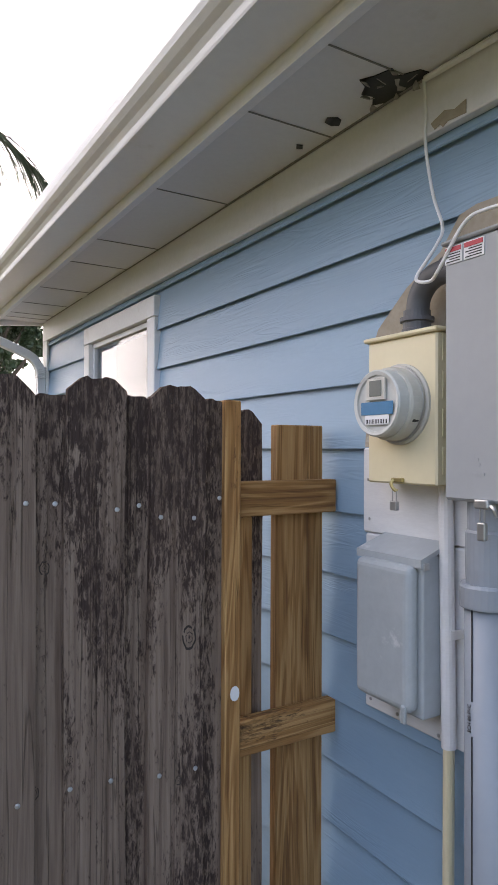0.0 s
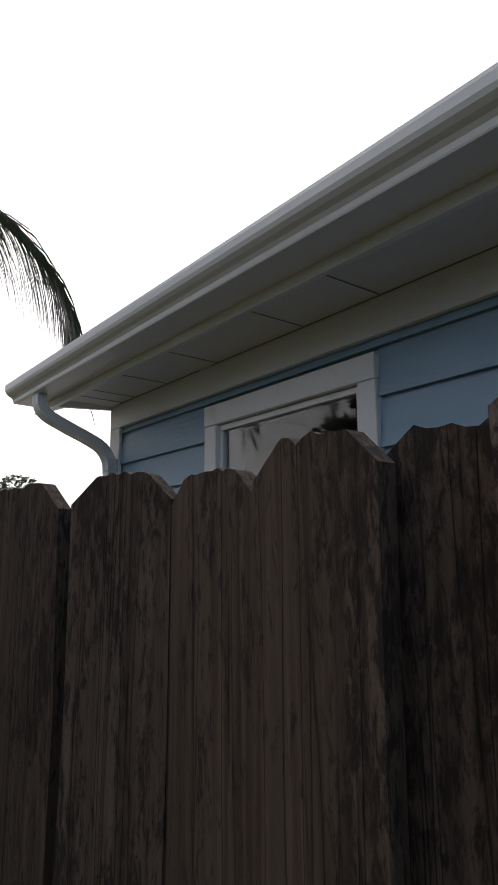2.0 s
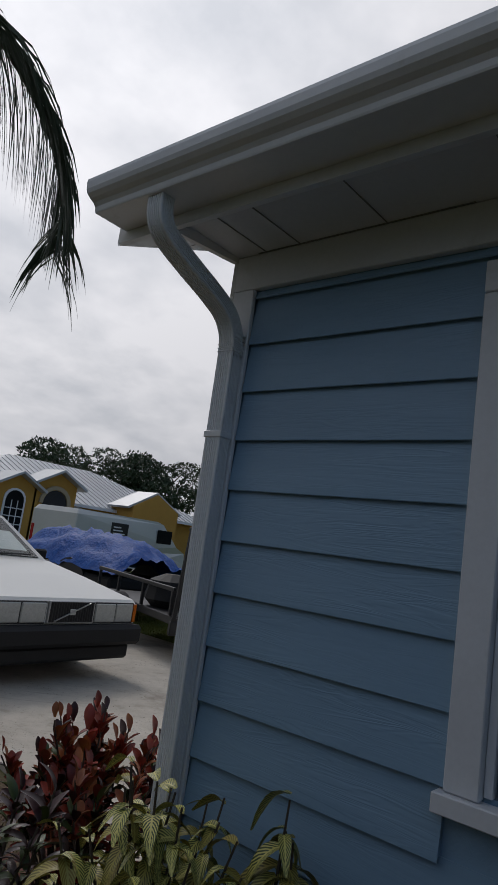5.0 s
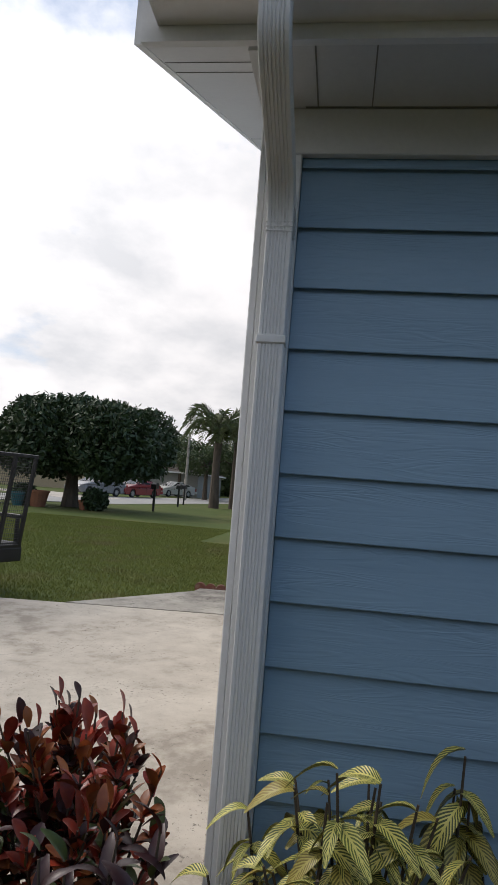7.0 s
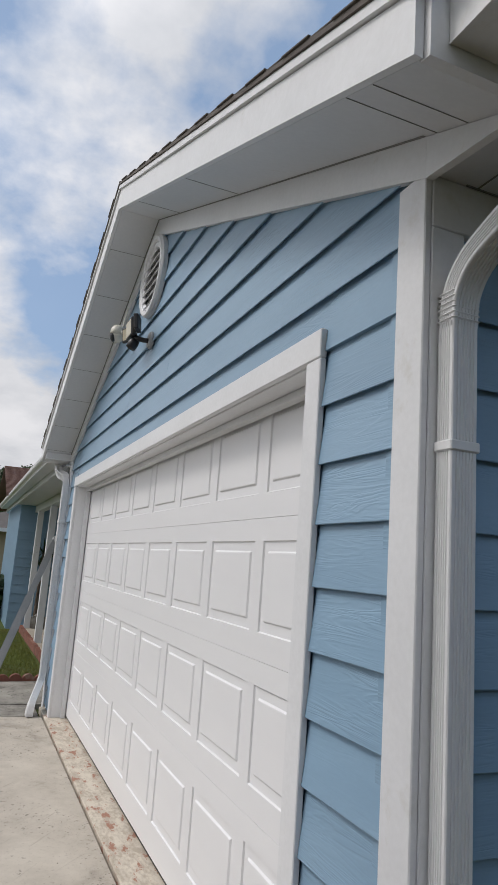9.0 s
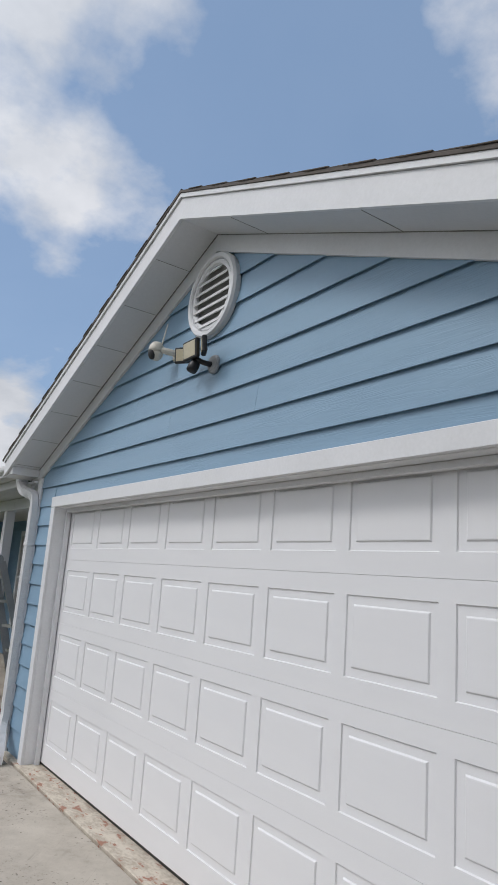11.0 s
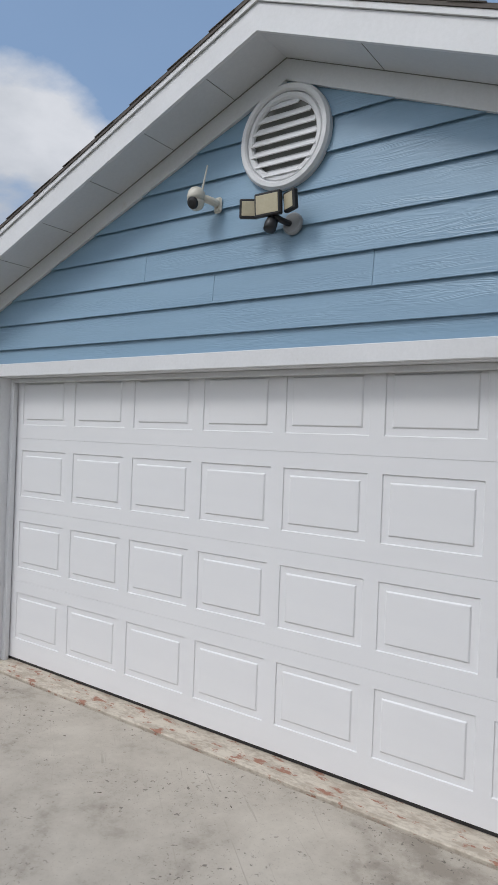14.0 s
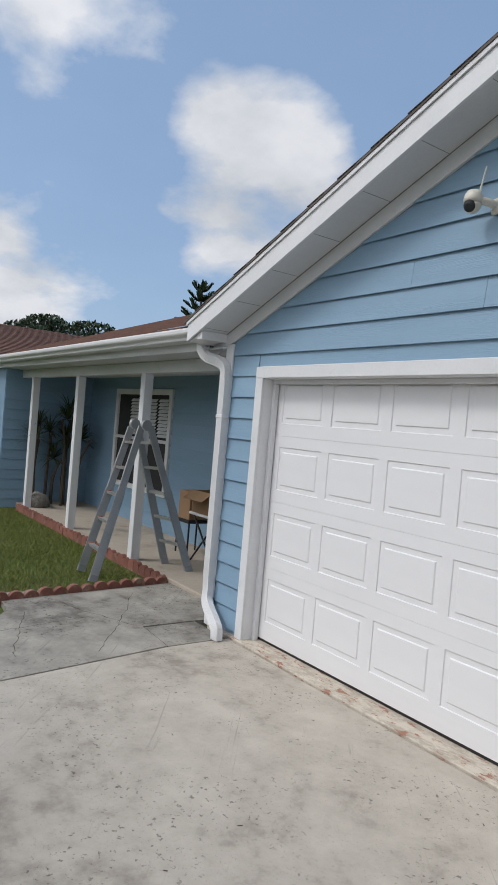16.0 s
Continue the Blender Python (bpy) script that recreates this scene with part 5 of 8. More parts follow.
head(2.868, 0, 0.160, 0.120)
head(2.742, -26, 0.100, 0.100)
head(2.996, 30, 0.100, 0.100)
bm = bmesh.new()
sweep(bm, curve_pts([(2.80, 0.01, 2.86), (2.81, 0.06, 2.86), (2.84, 0.10, 2.88), (2.865, 0.115, 2.92)], 4), circle(0.016, 10))
part("arm", bm, BLACK, flood)
bm = bmesh.new()
lathe(bm, [(0.020, -0.05), (0.032, -0.045), (0.034, -0.01), (0.028, 0.03), (0.018, 0.045)], 16, pose(2.862, 0.105, 2.850, 25, 0, 0))
part("sensor", bm, BLACK, flood, "black motion sensor", smooth=True)
bm = bmesh.new()
lathe(bm, [(0.058, 0), (0.058, 0.012), (0.050, 0.022)], 20, Matrix.Translation((2.79, 0.006, 2.86)) @ Matrix.Rotation(radians(-90), 4, "X"))
part("mount_plate", bm, GREYBOX, flood, "grey round mount plate")
DOME = material("aged cream plastic", (0.66, 0.63, 0.55), (0.60, 0.57, 0.49), rough=0.4, scale=5, bump=0.02)
dome = thing("security_camera", "white dome security camera with an antenna", "security camera")
bm = bmesh.new()
box(bm, 3.262, 3.316, 0.006, 0.030, 2.995, 3.085, c=0.012)
part("wall_mount", bm, DOME, dome)
bm = bmesh.new()
sweep(bm, curve_pts([(3.289, 0.02, 3.045), (3.296, 0.06, 3.05), (3.318, 0.10, 3.056), (3.345, 0.12, 3.06)], 4), circle(0.022, 10))
part("arm", bm, DOME, dome)
bm = bmesh.new()
lathe(bm, [(0.004, 0.062), (0.03, 0.056), (0.046, 0.036), (0.052, 0.01), (0.050, -0.012)], 20, Matrix.Translation((3.355, 0.13, 3.055)))
part("cap", bm, DOME, dome, smooth=True)
bm = bmesh.new()
lathe(bm, [(0.047, -0.013), (0.046, -0.03), (0.036, -0.052), (0.018, -0.064), (0.003, -0.066)], 20, Matrix.Translation((3.355, 0.13, 3.055)))
ball = part("ball", bm, DOME, dome, smooth=True)
bm = bmesh.new()
lathe(bm, [(0.034, 0), (0.032, 0.012), (0.016, 0.018)], 18, Matrix.Translation((3.350, 0.160, 3.022)) @ Matrix.Rotation(radians(-112), 4, "X"))
part("lens", bm, BLACK, ball, "black camera lens")
bm = bmesh.new()
sweep(bm, [(3.340, 0.10, 3.105), (3.325, 0.08, 3.25)], circle(0.006, 8), scale=[1.0, 0.7])
part("antenna", bm, DOME, dome)

# ---- porch and far wing ----
PWY = -1.62
bm = bmesh.new()
box(bm, 5.85, 12.9, PWY - 0.12, PWY, -0.1, 2.42)
wall_porch = setting("wall_porch", bm, SIDING, "blue lap siding wall under the porch roof", "wall")
bm = bmesh.new()
box(bm, 12.9, 13.05, -6.0, -0.02, -0.1, 2.42)
wall_wing = setting("wall_wing", bm, SIDING, "shaded blue siding wall of the far wing", "wall")
bm = bmesh.new()
box(bm, 13.05, 17.0, -0.16, -0.02, -0.1, 2.42)
setting("wall_wing_front", bm, SIDING, "blue front wall of the far wing", "wall")
bm = bmesh.new()
box(bm, 5.852, 12.9, PWY, -0.34, -0.12, 0.035, c=0.01)
setting("porch_floor", bm, material("porch slab", (0.46, 0.40, 0.33), (0.36, 0.31, 0.25), rough=0.85, scale=1.5, fine=40, bump=0.2, spots=(0.26, 0.20, 0.15), spot_scale=2.2, spot_edge=(0.55, 0.75)), "tan concrete porch floor", "floor")
bm = bmesh.new()
box(bm, 5.87, 13.0, PWY, 0.06, 2.375, 2.395)
setting("porch_ceiling", bm, SOFFIT, "white boarded porch ceiling", "ceiling")
trim("porch_beam", "white beam over the porch posts", (6.1, 12.95, -0.42, -0.30, 2.24, 2.37))
trim("fascia_porch", "white fascia along the porch eave", (6.10, 16.5, 0.05, 0.075, 2.37, 2.53))
pg = gutter("gutter", "white aluminium gutter along the porch eave", 0.0, 2.54, 6.12, 16.4)
pg.matrix_basis = Matrix.Translation((0, 0.08, 0)) @ Matrix.Rotation(radians(-90), 4, "Z") @ Matrix.Diagonal((1, 1, 1, 1))
bm = bmesh.new()
prism(bm, [(0.14, 2.545), (-4.0, 4.0), (-4.0, 4.02), (0.14, 2.565)], 0, 6.10, 13.4)
roof_porch = setting("roof_porch", bm, SHINGLE, "brown shingle roof over the porch", "roof")
bm = bmesh.new()
prism(bm, [(12.6, 2.50), (15.6, 3.40), (18.6, 2.50), (18.6, 2.53), (15.6, 3.43), (12.6, 2.53)], 1, -9, 0.30)
roof_wing = setting("roof_wing", bm, SHINGLE, "reddish brown shingle gable of the far wing", "roof")
bm = bmesh.new()
prism(bm, [(13.05, 2.42), (18.0, 2.42), (15.6, 3.34)], 1, -0.16, -0.02)
setting("gable_wing", bm, SIDING, "blue gable wall of the far wing", "wall")
post0 = None
for x in (8.12, 10.24, 12.30):
    if post0 is None:
        post0 = thing("porch_post", "square white porch post", "post", "porch posts", at=Matrix.Translation((x, -0.36, 0)))
        bm = bmesh.new()
        box(bm, -0.055, 0.055, -0.055, 0.055, 0.03, 2.24, c=0.005)
        part("shaft", bm, TRIM, post0)
    else:
        copy_thing(post0, Matrix.Translation((x, -0.36, 0)))
# porch window with half-open shutters
pw = thing("window_2", "white porch window with louvred shutters inside", "window", kind="structure")
px0, px1, pz0, pz1 = 9.72, 11.72, 0.55, 2.18
for b in ((px0, px1, pz1 - 0.09, pz1), (px0, px1, pz0, pz0 + 0.08), (px0, px0 + 0.09, pz0 + 0.08, pz1 - 0.09), (px1 - 0.09, px1, pz0 + 0.08, pz1 - 0.09), (px0 + 0.94, px0 + 1.02, pz0 + 0.08, pz1 - 0.09), (px0 + 0.09, px1 - 0.09, 1.35, 1.40)):
    bm = bmesh.new()
    box(bm, b[0], b[1], PWY, PWY + 0.045, b[2], b[3], c=0.004)
    part("casing", bm, TRIM, pw)
# dark sheet painted as the unlit room behind the shutters
bm = bmesh.new()
box(bm, px0 + 0.05, px1 - 0.05, PWY + 0.001, PWY + 0.006, pz0 + 0.05, pz1 - 0.05)
part("backing", bm, DARK_IN, pw)
for x0 in (px0 + 0.12, px0 + 0.50, px0 + 1.10):
    for k in range(11):
        bm = bmesh.new()
        box(bm, -0.15, 0.15, -0.003, 0.003, -0.026, 0.026, m=pose(x0 + 0.16, PWY + 0.020, 1.46 + k * 0.054, 35, 0, 0))
        part("shutter_slat", bm, TRIM, pw)

# ---- aluminium ladder on the porch ----
lad = thing("folding_ladder", "aluminium folding ladder standing open by the porch", "ladder")


def ladder_side(foot_a, foot_b, top_a, top_b, rungs, name):
    fa, fb, ta, tb = map(Vector, (foot_a, foot_b, top_a, top_b))
    for f, t in ((fa, ta), (fb, tb)):
        bm = bmesh.new()
        sweep(bm, [f, t], [(-0.038, -0.013), (0.038, -0.013), (0.038, 0.013), (-0.038, 0.013)], up=(tb - ta).normalized())
        r = part("rail", bm, ALU, lad)
        bm = bmesh.new()
        sweep(bm, [f, f.lerp(t, 0.56)], [(-0.046, -0.009), (0.046, -0.009), (0.046, 0.009), (-0.046, 0.009)], up=(tb - ta).normalized())
        part("outer_rail", bm, STEEL, r, "outer telescoping rail")
        bm = bmesh.new()
        sweep(bm, [f - (t - f).normalized() * 0.01, f + (t - f).normalized() * 0.06], [(-0.044, -0.02), (0.044, -0.02), (0.044, 0.02), (-0.044, 0.02)], up=(tb - ta).normalized())
        part("foot", bm, GREYBOX, r, "grey rubber foot")
    for k in range(1, rungs + 1):
        s = k / (rungs + 0.6)
        bm = bmesh.new()
        sweep(bm, [fa.lerp(ta, s), fb.lerp(tb, s)], [(-0.022, -0.016), (0.022, -0.016), (0.026, 0.016), (-0.026, 0.016)])
        g = part("rung", bm, ALU, lad)
        if name == "front":
            for e in (0.08, 0.92):
                c = fa.lerp(ta, s).lerp(fb.lerp(tb, s), e)
                bm = bmesh.new()
                box(bm, -0.03, 0.03, -0.022, 0.022, -0.022, 0.022, c=0.006, m=Matrix.Translation(c))
                part("end_cap", bm, SCALLOP, g, "red plastic end cap")


ladder_side((7.90, 0.36, 0.0), (7.42, 0.42, 0.0), (8.03, -0.16, 1.60), (7.72, -0.14, 1.62), 5, "front")
ladder_side((7.84, -0.64, 0.035), (7.42, -0.72, 0.035), (8.02, -0.24, 1.60), (7.70, -0.24, 1.62), 5, "back")
for x, y in ((8.025, -0.20), (7.71, -0.19)):
    bm = bmesh.new()
    lathe(bm, [(0.055, -0.025), (0.062, -0.02), (0.062, 0.02), (0.055, 0.025)], 14, Matrix.Translation((x, y, 1.64)) @ Matrix.Rotation(radians(90), 4, "Y"))
    part("hinge", bm, ALU, lad, "round locking hinge")

# folding table with a cardboard box
table = thing("folding_table", "small white folding table on dark legs", "table")
bm = bmesh.new()
box(bm, 7.35, 8.0, -1.45, -1.00, 0.60, 0.635, c=0.012)
part("tabletop", bm, TRIM, table)
for a, b in (((7.42, -1.40, 0.04), (7.95, -1.40, 0.60)), ((7.95, -1.40, 0.04), (7.42, -1.40, 0.60)), ((7.42, -1.05, 0.04), (7.95, -1.05, 0.60)), ((7.95, -1.05, 0.04), (7.42, -1.05, 0.60))):
    bm = bmesh.new()
    sweep(bm, [a, b], circle(0.012, 8))
    part("leg", bm, BLACK, table)
CARD = material("brown cardboard", (0.30, 0.185, 0.10), (0.25, 0.15, 0.08), rough=0.85, scale=3, bump=0.1)
cbx = thing("cardboard_box", "open brown cardboard box on the folding table", "box")
bm = bmesh.new()
for b in ((7.50, 7.95, -1.40, -1.39, 0.637, 0.90), (7.50, 7.95, -1.02, -1.01, 0.637, 0.90), (7.50, 7.51, -1.389, -1.021, 0.637, 0.90), (7.94, 7.95, -1.389, -1.021, 0.637, 0.90), (7.511, 7.939, -1.389, -1.021, 0.637, 0.645)):
    box(bm, *b)
part("carton", bm, CARD, cbx)
for m, w in ((pose(7.725, -1.008, 0.90, -35, 0, 0), 0.44), (pose(7.725, -1.402, 0.90, 215, 0, 0), 0.44)):
    bm = bmesh.new()
    box(bm, -w / 2, w / 2, 0.0, 0.17, 0.0, 0.006, m=m)
    part("flap", bm, CARD, cbx)
stool = thing("stool", "dark stool with tan carton beside the porch wall", "stool")
bm = bmesh.new()
box(bm, 8.15, 8.50, -1.45, -1.10, 0.44, 0.48, c=0.01)
part("seat", bm, BLACK, stool)
for x, y in ((8.18, -1.42), (8.47, -1.42), (8.18, -1.13), (8.47, -1.13)):
    bm = bmesh.new()
    sweep(bm, [(x, y, 0.036), (x, y, 0.44)], circle(0.012, 8))
    part("leg", bm, BLACK, stool)
bm = bmesh.new()
box(bm, 8.18, 8.46, -1.42, -1.12, 0.482, 0.84, c=0.006)
tagged(part("carton", bm, CARD), "tall tan carton standing on the stool", "box")
crate = bmesh.new()
box(crate, 7.20, 7.34, -1.35, -1.10, 0.036, 0.56, c=0.01)
tagged(part("tool_case", crate, material("navy plastic", (0.02, 0.035, 0.09), rough=0.4, scale=5, bump=0.03)), "dark blue plastic tool case on the porch floor", "case")


# ---- lawn edging ----
edging = thing("lawn_edging", "red scalloped concrete lawn edging, chipped", "edging")
bm = bmesh.new()
prof = [(-0.070, -0.06), (0.070, -0.06), (0.070, 0.02), (0.058, 0.045), (0.034, 0.064), (0.0, 0.071), (-0.034, 0.064), (-0.058, 0.045), (-0.070, 0.02)]
prism(bm, prof, 1, -0.028, 0.028)
sc = part("scallop", bm, SCALLOP, edging)
sc.location = (7.02, 1.45, 0.0)
sc.rotation_euler = (0, 0, radians(85))
random.seed(4)
for a, b, n in (((7.02, 1.45), (7.17, -0.24), 12), ((7.26, -0.30), (12.6, -0.27), 37)):
    turn = math.atan2(b[1] - a[1], b[0] - a[0])
    for k in range(n):
        s = (k + (1 if n == 12 else 0)) / n
        o = new("scallop", sc.data)
        o.parent = edging
        o.location = (a[0] + (b[0] - a[0]) * s, a[1] + (b[1] - a[1]) * s, random.uniform(-0.012, 0.006))
        o.rotation_euler = (random.uniform(-0.06, 0.06), random.uniform(-0.05, 0.05), turn + random.uniform(-0.06, 0.06))

# ---- stepladder in the side yard ----
BLUE_FG = material("scuffed blue fibreglass", (0.022, 0.085, 0.145), (0.014, 0.055, 0.10), rough=0.55, scale=9, stretch=(1, 1, 0.5), fine=60, bump=0.2, spots=(0.20, 0.21, 0.21), spot_scale=11, spot_edge=(0.64, 0.76))
CAP_M = material("paint-splashed ladder cap", (0.045, 0.055, 0.062), (0.028, 0.034, 0.04), rough=0.6, scale=9, fine=60, bump=0.15, spots=(0.36, 0.36, 0.35), spot_scale=12, spot_edge=(0.56, 0.66))
step = thing("stepladder", "scuffed blue fibreglass stepladder on the dry turf", "ladder", at=pose(-1.352, -0.50, -0.012, 0, 0, 10))
bm = bmesh.new()
prism(bm, [(-0.20, -0.085), (0.20, -0.085), (0.215, -0.06), (0.215, 0.06), (0.20, 0.085), (-0.20, 0.085), (-0.215, 0.06), (-0.215, -0.06)], 2, 0.905, 0.965)
top_cap = part("top_cap", bm, CAP_M, step, "dark moulded top cap with paint splashes")
for x, w in ((-0.06, 0.085), (0.155, 0.030)):
    bm = bmesh.new()
    lathe(bm, [(1.0, 0), (1.0, 0.004), (0.86, 0.006), (0.8, 0.001)], 20, Matrix.Translation((x, 0.0, 0.9655)) @ Matrix.Diagonal((w, 0.045 if w > 0.05 else 0.028, 1, 1)))
    part("tray_rim", bm, CAP_M, top_cap, "raised tray rim")
    bm = bmesh.new()
    lathe(bm, [(0.82, 0), (0.82, 0.0012)], 20, Matrix.Translation((x, 0.0, 0.966)) @ Matrix.Diagonal((w, 0.045 if w > 0.05 else 0.028, 1, 1)))
    part("tray_hollow", bm, BLACK, top_cap, "dark tray hollow")
bm = bmesh.new()
lathe(bm, [(1, 0), (1, 0.004)], 20, Matrix.Translation((0.02, -0.086, 0.935)) @ Matrix.Rotation(radians(90), 4, "X") @ Matrix.Diagonal((0.085, 0.022, 1, 1)))
part("badge", bm, STEEL, top_cap, "plain oval badge")
for sx_ in (-1, 1):
    for fy, ty, mt in ((-0.30, -0.065, BLUE_FG), (0.38, 0.065, BLUE_FG)):
        bm = bmesh.new()
        sweep(bm, [(sx_ * 0.25, fy, -0.05), (sx_ * 0.18, ty, 0.91)], [(-0.034, -0.016), (0.034, -0.016), (0.034, -0.010), (-0.026, -0.010), (-0.026, 0.010), (0.034, 0.010), (0.034, 0.016), (-0.034, 0.016)], up=(1, 0, 0))
        part("leg", bm, mt, step)
for k in range(1, 4):
    s = k / 3.4
    bm = bmesh.new()
    yy = -0.30 + 0.235 * s
    box(bm, -0.25 + 0.07 * s, 0.25 - 0.07 * s, yy - 0.04, yy + 0.04, -0.05 + 0.96 * s - 0.012, -0.05 + 0.96 * s + 0.012, c=0.004)
    part("tread", bm, STEEL, step)
bm = bmesh.new()
box(bm, -0.24, 0.24, 0.31, 0.335, 0.08, 0.13, c=0.004)
part("brace", bm, STEEL, step)

# ---- plants ----
def leaf_mesh(length, width, fold=0.2, droop=0.25, n=5, blunt=0.0):
    """A pointed leaf along +y from its stalk, folded along the midrib and drooping."""
    verts, faces = [], []
    for i in range(n + 1):
        t = i / n
        w = width * math.sin(math.pi * min(1, 0.06 + (t ** (1.0 + blunt)) * 0.90)) ** 0.7 * (1 - 0.25 * t * (1 - blunt))
        y = length * t
        z = length * (0.22 * t - (droop + 0.22) * t * t)
        verts += [(-w / 2, y, z + w * fold), (0, y, z), (w / 2, y, z + w * fold)]
    for i in range(n):
        a = 3 * i
        faces += [(a, a + 1, a + 4, a + 3), (a + 1, a + 2, a + 5, a + 4)]
    return verts, faces


def striped_leaf(name, vein, blade, dark):
    """Blade with pale veins that run from the midrib to the edge, in the leaf's own space."""
    m = bpy.data.materials.new(name)
    m.use_nodes = True
    nt = m.node_tree
    p = nt.nodes["Principled BSDF"]
    uv = nt.nodes.new("ShaderNodeUVMap")
    sep = nt.nodes.new("ShaderNodeSeparateXYZ")
    link(nt, uv.outputs[0], sep.inputs[0])
    ab = nt.nodes.new("ShaderNodeMath")
    ab.operation = "ABSOLUTE"
    link(nt, sep.outputs["X"], ab.inputs[0])
    ph = nt.nodes.new("ShaderNodeMath")
    ph.operation = "MULTIPLY_ADD"
    link(nt, ab.outputs[0], ph.inputs[0])
    ph.inputs[1].default_value = -0.30
    link(nt, sep.outputs["Y"], ph.inputs[2])
    fr = nt.nodes.new("ShaderNodeMath")
    fr.operation = "MULTIPLY"
    fr.inputs[1].default_value = 11.0
    link(nt, ph.outputs[0], fr.inputs[0])
    f2 = nt.nodes.new("ShaderNodeMath")
    f2.operation = "FRACT"
    link(nt, fr.outputs[0], f2.inputs[0])
    lt = nt.nodes.new("ShaderNodeMath")
    lt.operation = "LESS_THAN"
    link(nt, f2.outputs[0], lt.inputs[0])
    lt.inputs[1].default_value = 0.46
    mid = nt.nodes.new("ShaderNodeMath")
    mid.operation = "LESS_THAN"
    link(nt, ab.outputs[0], mid.inputs[0])
    mid.inputs[1].default_value = 0.12
    mx = nt.nodes.new("ShaderNodeMath")
    mx.operation = "MAXIMUM"
    link(nt, lt.outputs[0], mx.inputs[0])
    link(nt, mid.outputs[0], mx.inputs[1])
    noi = node(nt, "ShaderNodeTexNoise", Scale=6.0, Detail=3.0)
    co = nt.nodes.new("ShaderNodeTexCoord")
    link(nt, co.outputs["Object"], noi.inputs["Vector"])
    base = nt.nodes.new("ShaderNodeValToRGB")
    base.color_ramp.elements[0].position, base.color_ramp.elements[1].position = 0.42, 0.66
    base.color_ramp.elements[0].color, base.color_ramp.elements[1].color = (*dark, 1), (*blade, 1)
    link(nt, noi.outputs["Fac"], base.inputs["Fac"])
    mix = nt.nodes.new("ShaderNodeMix")
    mix.data_type = "RGBA"
    link(nt, mx.outputs[0], mix.inputs["Factor"])
    link(nt, base.outputs["Color"], mix.inputs["A"])
    mix.inputs["B"].default_value = (*vein, 1)
    link(nt, mix.outputs["Result"], p.inputs["Base Color"])
    p.inputs["Roughness"].default_value = 0.45
    return m


ZEBRA = striped_leaf("zebra leaf", (0.62, 0.56, 0.15), (0.15, 0.175, 0.03), (0.06, 0.085, 0.018))
ZEBRA_Y = striped_leaf("yellowing zebra leaf", (0.42, 0.35, 0.08), (0.30, 0.20, 0.025), (0.12, 0.11, 0.02))
CRO_RED = material("croton red leaf", (0.50, 0.065, 0.028), (0.16, 0.022, 0.020), rough=0.35, scale=6, fine=30, bump=0.1, vary=0.25)
CRO_DARK = material("croton dark leaf", (0.055, 0.016, 0.017), (0.028, 0.012, 0.013), rough=0.35, scale=6, fine=30, bump=0.1, vary=0.25)
CRO_ORANGE = material("croton orange leaf", (0.42, 0.135, 0.030), (0.24, 0.055, 0.025), rough=0.4, scale=9, fine=30, bump=0.1, vary=0.2)
CRO_GREEN = material("croton green leaf", (0.075, 0.105, 0.022), (0.04, 0.06, 0.016), rough=0.4, scale=8, fine=30, bump=0.1)
STEM = material("thin brown stem", (0.095, 0.070, 0.048), (0.06, 0.044, 0.03), rough=0.85, scale=12, bump=0.3)


def leaf_object(name, length, width, mat, parent, fold=0.2, droop=0.25, blunt=0.0):
    v, f = leaf_mesh(length, width, fold, droop, 6, blunt)
    ob = mesh_from(name, v, f, mat, parent)
    uvl = ob.data.uv_layers.new(name="UVMap")
    for lp in ob.data.loops:
        i = lp.vertex_index
        uvl.data[lp.index].uv = ((-1, 0, 1)[i % 3], (i // 3) / 6)
    ob.data.polygons.foreach_set("use_smooth", [True] * len(ob.data.polygons))
    return ob


